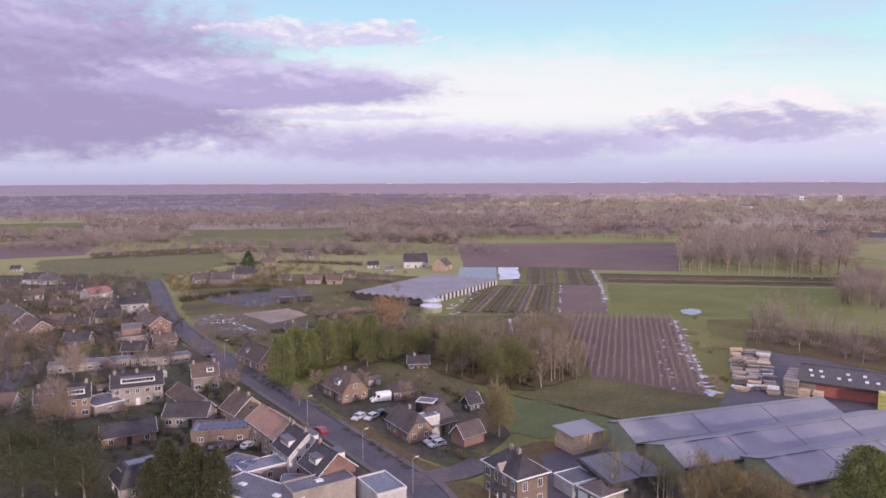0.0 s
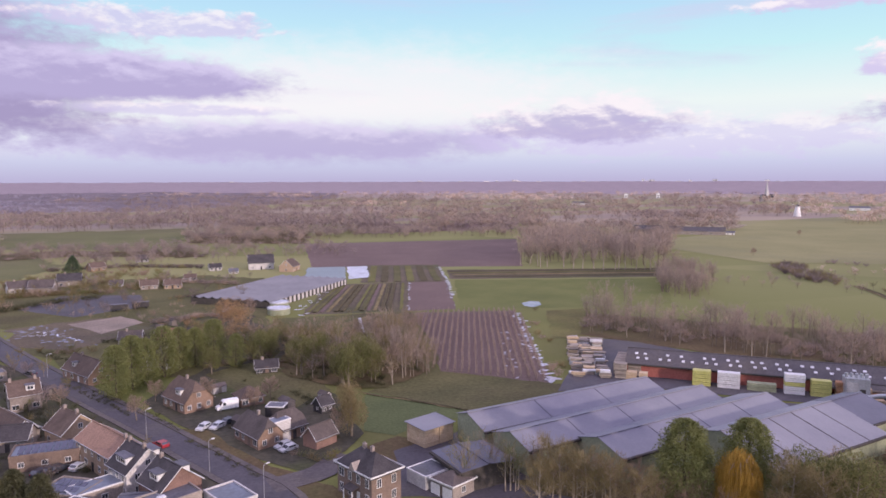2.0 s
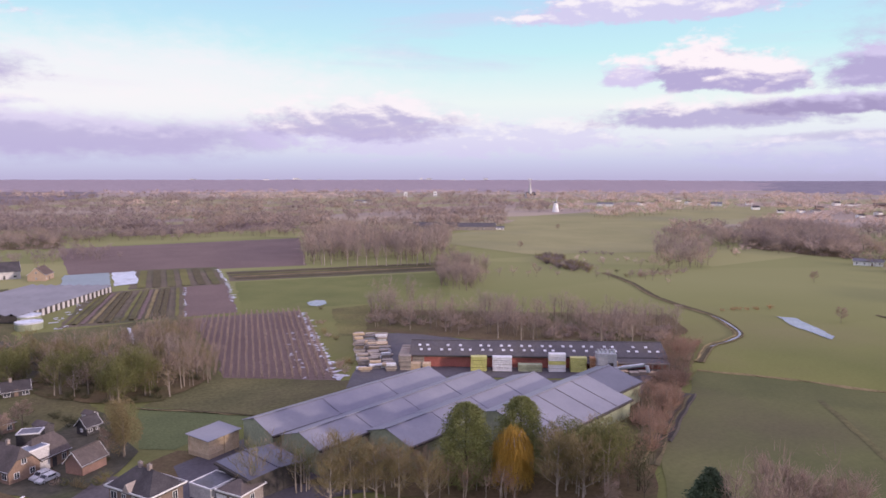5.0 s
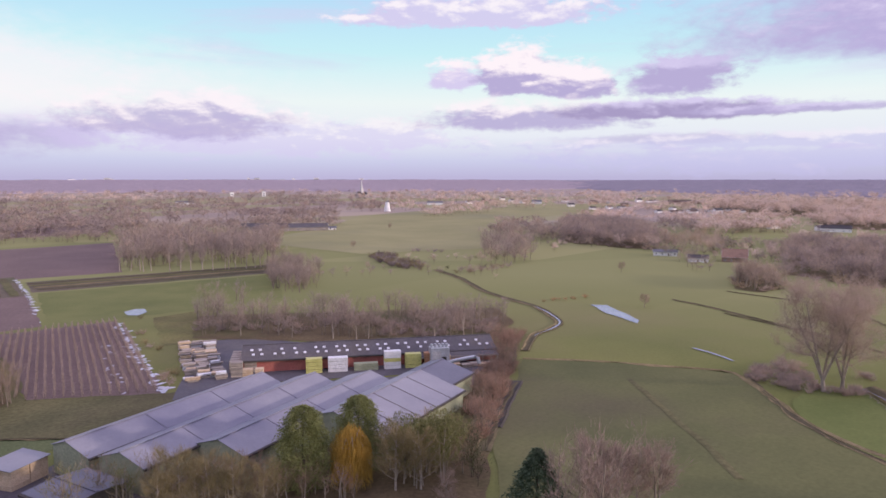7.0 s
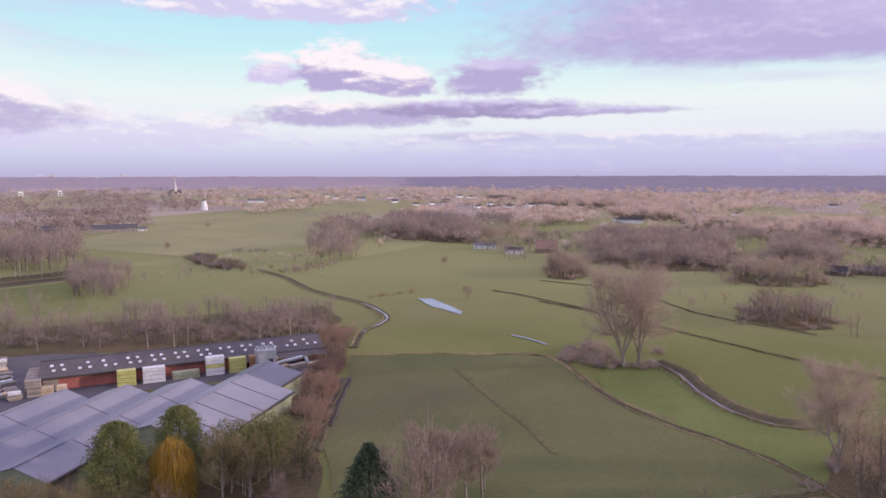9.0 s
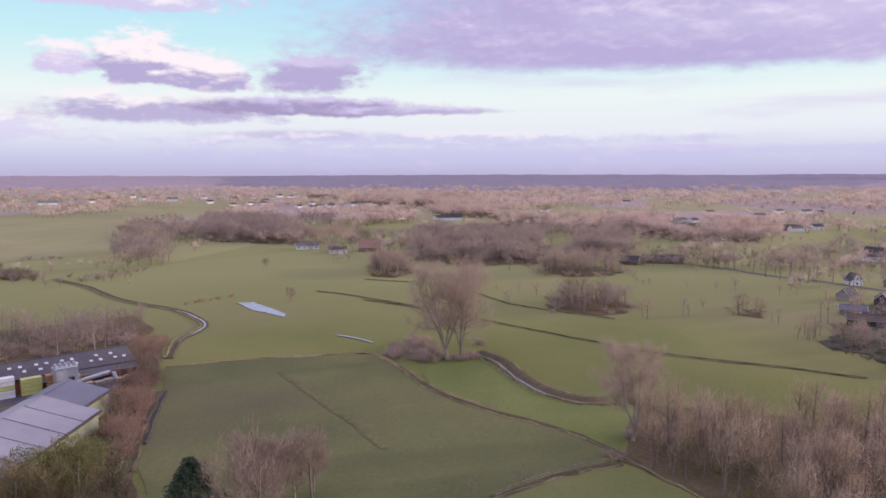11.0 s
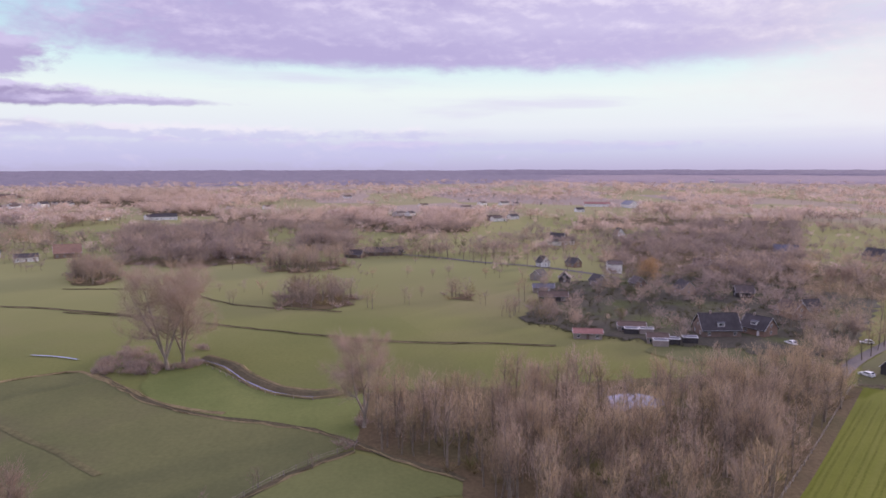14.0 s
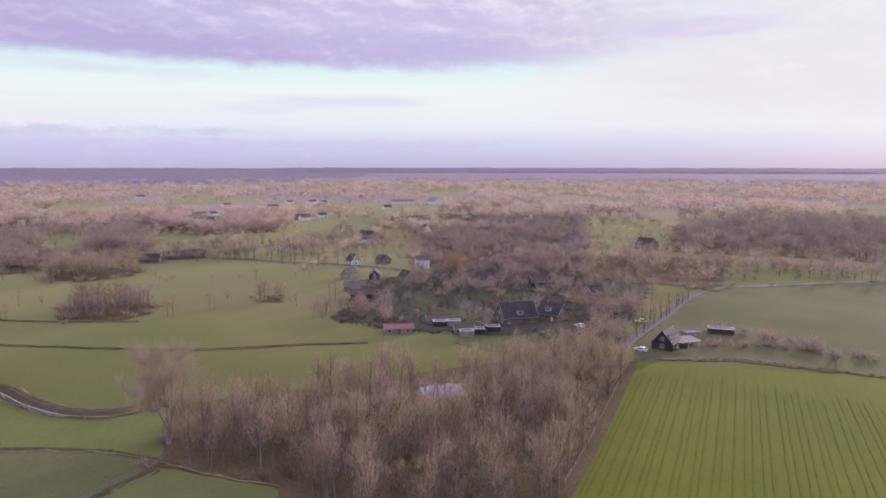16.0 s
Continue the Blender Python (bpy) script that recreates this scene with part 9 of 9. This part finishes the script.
def garden_sheds():
    """Small sheds and greenhouses of the back gardens, clear of the houses."""
    rng = random.Random(77)
    taken = [ob.matrix_basis.translation.to_2d() for ob in bpy.data.objects if not ob.parent and ob.get("category") in ("house", "outbuilding", "villa")]
    gardens = ([(-126.0, 180.0), (-60.0, 178.0), (-66.0, 218.0), (-148.0, 216.0)], [(-160.0, 232.0), (-102.0, 240.0), (-112.0, 292.0), (-190.0, 330.0), (-215.0, 318.0)], [(-40.0, 200.0), (-8.0, 160.0), (10.0, 165.0), (8.0, 196.0), (-20.0, 215.0)], [(-52.0, 265.0), (-20.0, 290.0), (-28.0, 330.0), (-56.0, 305.0)])
    kinds = (("black_wood", "grey_tile", "dark timber garden shed"), ("old_timber", "grey_tile", "greyed timber garden shed"), ("white_wall", "grey_tile", "small white garden shed"))
    made = 0
    for _ in range(900):
        G = gardens[rng.randrange(4)]
        x, y = rng.uniform(min(p[0] for p in G), max(p[0] for p in G)), rng.uniform(min(p[1] for p in G), max(p[1] for p in G))
        if not inside(G, x, y) or min((Vector((x, y)) - p).length for p in taken) < 9.5:
            continue
        taken.append(Vector((x, y)))
        wall, top, label = kinds[rng.choice((0, 0, 1, 1, 2))]
        L, W, he, hr = rng.uniform(2.6, 4.2), rng.uniform(2.0, 2.8), 2.0, 2.7
        root = thing("garden_shed", pose(x, y, gz(x, y), 0, 0, 36 + rng.choice((0, 90)) + rng.uniform(-6, 6)), label + " in a back garden", "shed", "garden sheds")
        part("body", Geo().add([(sx * L / 2, sy * W / 2, z) for z in (0, he) for sx, sy in ((-1, -1), (1, -1), (1, 1), (-1, 1))] + [(-L / 2, 0, hr), (L / 2, 0, hr)], [(0, 1, 5, 4), (2, 3, 7, 6), (1, 2, 6, 9, 5), (3, 0, 4, 8, 7), (3, 2, 1, 0)]), M[wall], root)
        for sy in (-1, 1):
            part("roof_slope", Geo().add([(-L / 2 - 0.15, 0, hr + 0.02), (L / 2 + 0.15, 0, hr + 0.02), (L / 2 + 0.15, sy * (W / 2 + 0.2), he - 0.09), (-L / 2 - 0.15, sy * (W / 2 + 0.2), he - 0.09), (-L / 2 - 0.15, 0, hr + 0.1), (L / 2 + 0.15, 0, hr + 0.1), (L / 2 + 0.15, sy * (W / 2 + 0.2), he - 0.01), (-L / 2 - 0.15, sy * (W / 2 + 0.2), he - 0.01)],
                                         [(0, 1, 2, 3), (4, 5, 6, 7), (0, 1, 5, 4), (2, 3, 7, 6), (1, 2, 6, 5), (0, 3, 7, 4)]), M[top], root)
        part("door", Geo().box(-0.45, -W / 2 - 0.04, 0.05, 0.45, -W / 2 - 0.003, 1.9), M["old_timber" if wall != "old_timber" else "black_wood"], root)
        made += 1
        if made == 22:
            break


garden_sheds()


# ---- single trees ----
big = forked_kind(21, 4, 13000, 0.014, 1.1, "pale_bark", "mid_twig", fork=0.1, lean=0.36, reach=1.2, shoots=3)
corner = forked_kind(27, 3, 10000, 0.017, 1.1, "pale_bark", "mid_twig", fork=0.13, lean=0.24, reach=1.2, shoots=3)
small = bare_kind(22, 3.4, 11, 3000, 0.04, 0.75, "bark", "twig", clear=0.22)
birch = bare_kind(23, 2.3, 12, 2800, 0.035, 0.75, "pale_bark", "pink_twig", clear=0.2, up=1.2)
mossy = bare_kind(24, 2.9, 13, 3400, 0.04, 0.7, "pale_bark", "olive_twig", clear=0.12, up=1.1)
pine = conifer_kind(31, 4.4, 0.3, 19000, 0.25, "needle", 0.36, droop=0.05)
cypress = conifer_kind(32, 3.7, 0.3, 6000, 0.34, "needle", 0.3, droop=0.05)
spruce = conifer_kind(33, 6.4, 0.8, 6200, 0.52, "spruce", 0.75, whorls=14, droop=0.35)
leafy = round_kind(34, 3.8, 1.2, 4200, 0.36, "ivy")
dusky = round_kind(38, 4.2, 0.8, 4600, 0.34, "ivy_dark", lumps=18)
rusty = round_kind(35, 4.2, 1.0, 4200, 0.32, "rust")
willow = willow_kind(36, 8000, "gold", 2.9)
cone = bare_kind(37, 2.2, 16, 2600, 0.035, 0.6, "bark", "pink_twig", clear=0.06, up=0.5)

plant(208.7, 59.9, "big", big, 30.5 / 10, "tall leafless oak standing in the pasture", turn=0.5)
plant(214.7, 57.0, "big", big, 28.0 / 10, "leafless oak leaning beside another", turn=2.6)
plant(154.8, 0.1, "corner", corner, 23.0 / 10, "tall leafless tree at the corner of the wood", turn=1.0)
plant(-92.0, 160.8, "birch", birch, 17.0 / 10, "tall pale bare birch in a back garden", turn=0.7)
plant(-112.0, 205.0, "corner", corner, 11.0 / 10, "pale bare tree beside the terraces", turn=2.0)
russet = round_kind(45, 4.6, 1.0, 6500, 0.26, "hedge_twig", lumps=20)
plant(356.1, -150.1, "russet", russet, 13.5 / 10, "broad rounded russet tree in the hamlet", turn=0.4)
plant(298.9, -119.7, "dusky", dusky, 8.0 / 10, "dark evergreen beside a hamlet garden", turn=1.3)
plant(316.5, -228.5, "birch", birch, 14.0 / 10, "pale-stemmed bare birch by the hamlet", turn=0.2)
plant(318.3, -238.5, "birch", birch, 13.0 / 10, "pale-stemmed bare birch by the hamlet", turn=2.2)
plant(69.2, 109.1, "pine", pine, 16.9 / 10, "dense rounded evergreen conifer before the sheds", "conifer")
plant(76.1, 103.1, "willow", willow, 13.4 / 10, "golden weeping willow before the sheds")
plant(81.8, 108.2, "pine", pine, 16.3 / 10, "dense dark evergreen behind the willow", "conifer", turn=2.2)
for k, (x, y, h) in enumerate(((87.2, 99.8, 13.5), (91.0, 97.0, 12.5), (93.5, 95.0, 14.0))):
    plant(x, y, "leafy", leafy, h / 10, "tall ivy-clad tree before the sheds", turn=k * 1.7)
plant(81.6, 96.4, "mossy", mossy, 15.7 / 10, "bare mossy birch before the sheds")
plant(85.4, 93.3, "mossy", mossy, 15.0 / 10, "bare mossy birch before the sheds", turn=2.0)
plant(83.8, 84.7, "cone", cone, 9.9 / 10, "reddish conical leafless young tree")
plant(94.8, 72.5, "spruce", spruce, 12.2 / 10, "dark green spruce with layered branches", "conifer")
for k, (x, y) in enumerate([(101.4, 66.0), (103.2, 61.3), (105.2, 58.0), (110.6, 57.1)]):
    plant(x, y, "birch", birch, 1.75 - 0.08 * k, "reddish leafless birch at the pasture's edge", turn=k * 1.7)
for k, (x, y) in enumerate([(43.0, 114.2), (47.7, 115.7), (51.7, 112.9), (55.2, 110.4), (59.0, 106.5)]):
    plant(x, y, "mossy", mossy, 1.15 + 0.12 * ((k * 3) % 4), "bare mossy tree before the sheds", turn=k * 1.3)
plant(12.9, 158.4, "olive_round", round_kind(39, 3.0, 0.6, 9000, 0.26, "olive_twig", lumps=20), 14.0 / 10, "dense olive-brown tree beside the lawn", turn=0.4)
plant(-21.8, 265.3, "rusty", rusty, 16.9 / 10, "large rusty-leaved tree by the greenhouse")
plant(-17.4, 306.2, "birch", birch, 11.5 / 10, "pale leafless tree by the tanks")
plant(-91.3, 157.8, "small", small, 14.0 / 10, "pale leafless birch in a garden")
for k, (x, y, s) in enumerate([(*(-50.8, 123.0), 1.35), (*(-45.7, 121.9), 1.3), (*(-41.1, 120.3), 1.25), (*(-52.6, 119.8), 1.1)]):
    plant(x, y, "spruce2", conifer_kind(41, 3.7, 0.5, 7500, 0.36, "ivy_dark", 0.5, droop=0.1), s, "broad dark green conifer in a garden", "conifer", turn=k * 1.1)
for k, (x, y) in enumerate([(-80.9, 127.9), (-74.7, 128.3), (-89.5, 138.3), (-75.2, 135.4), (-85.3, 141.1), (-67.7, 125.4)]):
    plant(x, y, "dusky", dusky, 1.0 + 0.1 * (k % 3), "dark evergreen tree in a garden", turn=k * 0.9)
for k, (px, h) in enumerate(zip([(-48.1, 202.1), (-45.4, 209.3), (-42.9, 214.3), (-38.7, 221.0), (-35.1, 228.0), (-30.8, 230.9), (-25.3, 233.9), (-18.0, 227.8)], (15, 16, 14, 16, 14, 13, 15, 11))):
    plant(*px, "cypress", cypress, h / 10, "dark green conifer in a garden", "conifer", turn=k * 0.8, group="garden conifers")
for k, (px, h) in enumerate(zip([(-10.4, 227.7), (-7.8, 233.7), (2.6, 213.7), (8.2, 220.3), (13.9, 201.3), (15.5, 195.7), (20.7, 207.2), (22.6, 201.2), (-24.8, 220.8)], (12, 11, 13, 12, 13, 12, 14, 12, 9))):
    plant(*px, "leafy", leafy, h / 10, "ivy-green leafy tree in a garden", turn=k * 1.9, group="garden trees")
for k, px in enumerate([(-10.1, 184.6), (-6.4, 190.6), (-23.2, 190.8), (-37.0, 196.3), (-38.7, 181.1), (-94.3, 228.8), (-60.8, 196.6), (10.0, 159.8)]):
    plant(*px, "small", small, 0.7 + 0.08 * (k % 3), "leafless brown tree in a garden", turn=k * 1.4, group="bare garden trees")
plant(343.2, -146.2, "rusty", rusty, 1.5, "large fawn round-crowned tree in the hamlet")
plant(259.1, -100.2, "leafy", leafy, 0.6, "small round evergreen in a garden")
plant(-135.6, 479.3, "spruce", spruce, 1.3, "dark conifer by a far house", "conifer")
for k, px in enumerate([(387.4, 234.1), (525.4, 630.5), (354.4, 474.3), (287.4, 160.9)]):
    plant(*px, "small", small, 0.8, "lone leafless tree in the pasture", turn=k)


# ---- cars ----
def car(x, y, turn, key, label, van=False):
    root = thing("van" if van else "car", pose(x, y, 0.06, 0, 0, turn), label, "van" if van else "car")
    L, W, H = (5.6, 2.0, 2.6) if van else (4.3, 1.75, 1.45)
    a, b = L / 2, W / 2
    if van:
        prof = [(-a, 0.35), (a, 0.35), (a, 1.0), (a - 0.9, 1.3), (a - 1.5, 2.3), (a - 2.0, H), (-a, H)]
    else:
        prof = [(-a, 0.3), (a, 0.3), (a, 0.72), (a - 1.0, 0.9), (a - 1.75, H - 0.05), (-a + 0.75, H), (-a + 0.1, 0.95), (-a, 0.85)]
    n = len(prof)
    g = Geo().add([(px, -b, pz) for px, pz in prof] + [(px, b, pz) for px, pz in prof], [tuple(range(n)), tuple(range(2 * n - 1, n - 1, -1))] + [((i + 1) % n, i, i + n, (i + 1) % n + n) for i in range(n)])
    body = part("body", g, M[key], root)
    if van:
        part("windscreen", Geo().add([(a - 0.92, -b + 0.15, 1.36), (a - 0.92, b - 0.15, 1.36), (a - 1.47, b - 0.15, 2.26), (a - 1.47, -b + 0.15, 2.26)], [(0, 1, 2, 3)]), M["glass"], root).location = (0.03, 0, 0.02)
        for s in (-1, 1):
            part("side_window", Geo().box(a - 2.3, s * b - 0.02, 1.4, a - 1.5, s * b + 0.02, 2.1), M["glass"], root)
    else:
        part("windscreen", Geo().add([(a - 1.08, -b + 0.12, 0.95), (a - 1.08, b - 0.12, 0.95), (a - 1.72, b - 0.12, H - 0.1), (a - 1.72, -b + 0.12, H - 0.1)], [(0, 1, 2, 3)]), M["glass"], root).location = (0.03, 0, 0.02)
        part("rear_window", Geo().add([(-a + 0.16, b - 0.12, 1.0), (-a + 0.16, -b + 0.12, 1.0), (-a + 0.68, -b + 0.12, H - 0.06), (-a + 0.68, b - 0.12, H - 0.06)], [(0, 1, 2, 3)]), M["glass"], root).location = (-0.03, 0, 0.02)
        for s in (-1, 1):
            part("side_window", Geo().box(-a + 0.8, s * b - 0.02, 0.95, a - 1.75, s * b + 0.02, H - 0.14), M["glass"], root)
    for sx in (-1, 1):
        for sy in (-1, 1):
            w = part("wheel", Geo().tube([(sx * (a - 0.85), sy * (b - 0.18), 0.32), (sx * (a - 0.85), sy * (b + 0.03), 0.32)], [0.32, 0.32], 12), M["rubber"], root)
            part("rim", Geo().tube([(sx * (a - 0.85), sy * (b + 0.02), 0.32), (sx * (a - 0.85), sy * (b + 0.05), 0.32)], [0.19, 0.19], 8), M["steel"], w)
    for s in (-1, 1):
        part("headlight", Geo().box(a - 0.06, s * (b - 0.4) - 0.2, 0.58, a + 0.03, s * (b - 0.4) + 0.2, 0.72), M["skylight"], root)
        part("tail_light", Geo().box(-a - 0.03, s * (b - 0.25) - 0.12, 0.7, -a + 0.06, s * (b - 0.25) + 0.12, 0.9), M["car_red"], root)


car(-17.3, 185.2, 200, "car_white", "white panel van parked beside a house", True)
for p, t, k, lab in (((-21.6, 171.1), 240, "car_silver", "silver car parked in a yard"), ((-18.4, 171.1), 235, "car_silver", "silver car parked in a yard"), ((-16.5, 173.7), 230, "car_dark", "dark blue car parked in a yard"),
                     ((-2.6, 154.9), 215, "car_silver", "silver car beside a brick house"), ((-1.6, 152.8), 215, "car_silver", "silver car beside a brick house"), ((-29.8, 161.7), 130, "car_red", "dark red car at the kerb"),
                     ((-51.0, 150.9), 60, "car_dark", "dark car in a parking court"), ((-49.5, 151.6), 60, "car_dark", "dark car in a parking court"), ((-47.9, 152.2), 60, "car_dark", "dark car in a parking court"), ((-44.2, 152.5), 60, "car_silver", "pale car in a parking court"),
                     ((-79.6, 232.4), 140, "car_dark", "dark car at the kerb"), ((180.9, -146.2), 20, "car_white", "white car beside the farmhouse"), ((218.1, -146.2), 10, "car_white", "white car by a house"),
                     ((216.1, -172.8), 60, "car_white", "white car parked along the road"), ((-138.8, 223.7), 70, "car_silver", "pale car in a residential street")):
    car(*p, t, k, lab)


def trailer(x, y, turn):
    """A dark box trailer on two axles."""
    root = thing("trailer", pose(x, y, 0.06, 0, 0, turn), "dark blue box trailer parked on a hard standing", "trailer", "parked trailers")
    part("box", Geo().box(-3.6, -1.2, 0.9, 3.6, 1.2, 3.1), M["black_wood"], root)
    part("chassis", Geo().box(-3.5, -0.6, 0.6, 3.5, 0.6, 0.9), M["rubber"], root)
    part("roof", Geo().box(-3.65, -1.25, 3.1, 3.65, 1.25, 3.2), M["blue_sheet"], root)
    for sx in (-2.6, -1.5, 2.4):
        for sy in (-1, 1):
            part("wheel", Geo().tube([(sx, sy * 0.95, 0.45), (sx, sy * 1.25, 0.45)], [0.48, 0.48], 12), M["rubber"], root)


for k, (x, y) in enumerate([(-77.8, 340.7), (-69.5, 345.5)]):
    trailer(x, y, 12)


def pergola(x, y, turn):
    root = thing("pergola", pose(x, y, 0.08, 0, 0, turn), "pale wooden pergola on a lawn", "pergola")
    for sx in (-3.5, 0, 3.5):
        for sy in (-1.2, 1.2):
            part("post", Geo().box(sx - 0.07, sy - 0.07, 0, sx + 0.07, sy + 0.07, 2.3), M["old_timber"], root)
    for sy in (-1.2, 1.2):
        part("beam", Geo().box(-4.0, sy - 0.06, 2.3, 4.0, sy + 0.06, 2.48), M["old_timber"], root)
    for k in range(9):
        part("rafter", Geo().box(-3.8 + 0.95 * k - 0.04, -1.6, 2.48, -3.8 + 0.95 * k + 0.04, 1.6, 2.6), M["old_timber"], root)


pergola(-8.0, 224.1, 8)


def fence(line, label, key="old_timber", h=1.1, gap=3.0, rails=2):
    """Posts and rails along a line."""
    L = smooth_line(line, gap)
    root = thing("fence", pose(L[0].x, L[0].y, 0.05), label, "fence", "field fences")
    post = Geo().box(-0.07, -0.07, 0, 0.07, 0.07, h).mesh("post", M[key])
    for p, q in zip(L, L[1:] + [None]):
        part("post", post, None, root).matrix_basis = pose(p.x - L[0].x, p.y - L[0].y, 0)
        if q is None:
            continue
        for k in range(rails):
            z = h * (0.9 - 0.4 * k)
            part("rail", Geo().tube([(p.x - L[0].x, p.y - L[0].y, z), (q.x - L[0].x, q.y - L[0].y, z)], [0.035, 0.035], 4), M[key], root)


fence([(119.1, 23.8), (127.8, 17.5), (137.1, 9.2), (142.3, 2.0)], "weathered post and rail fence along a ditch", h=1.3)
fence([(105.2, -70.9), (129.8, -95.2), (169.6, -132.9)], "weathered post and rail fence beside the crop field", h=1.2)
fence([(214.6, 51.6), (190.6, 33.7), (180.4, 24.1), (175.5, 13.6)], "low weathered fence along a ditch", h=1.0, gap=4.0, rails=1)
fence([(191.1, -184.1), (161.2, -196.2), (146.8, -196.4)], "weathered fence round a paddock", h=1.2)


# ---- street furniture ----
def street_lamp(x, y, turn, h=7.0):
    root = thing("street_lamp", pose(x, y, 0.02, 0, 0, turn), "grey street lamp on a tapered pole", "street lamp", "street lamps")
    part("pole", Geo().tube([(0, 0, 0), (0, 0, h * 0.6), (0, 0, h)], [0.06, 0.045, 0.03], 8), M["steel"], root)
    part("arm", Geo().tube([(0, 0, h - 0.05), (0.5, 0, h + 0.15), (1.0, 0, h + 0.18)], [0.05, 0.04, 0.04], 6), M["steel"], root)
    part("lamp_head", Geo().box(0.7, -0.14, h + 0.1, 1.4, 0.14, h + 0.24), M["white_paint"], root)


for x, y in [(-6.0, 128.7), (-33.8, 167.2), (-73.6, 228.6), (-17.4, 144.0)]:
    street_lamp(x, y, 40)
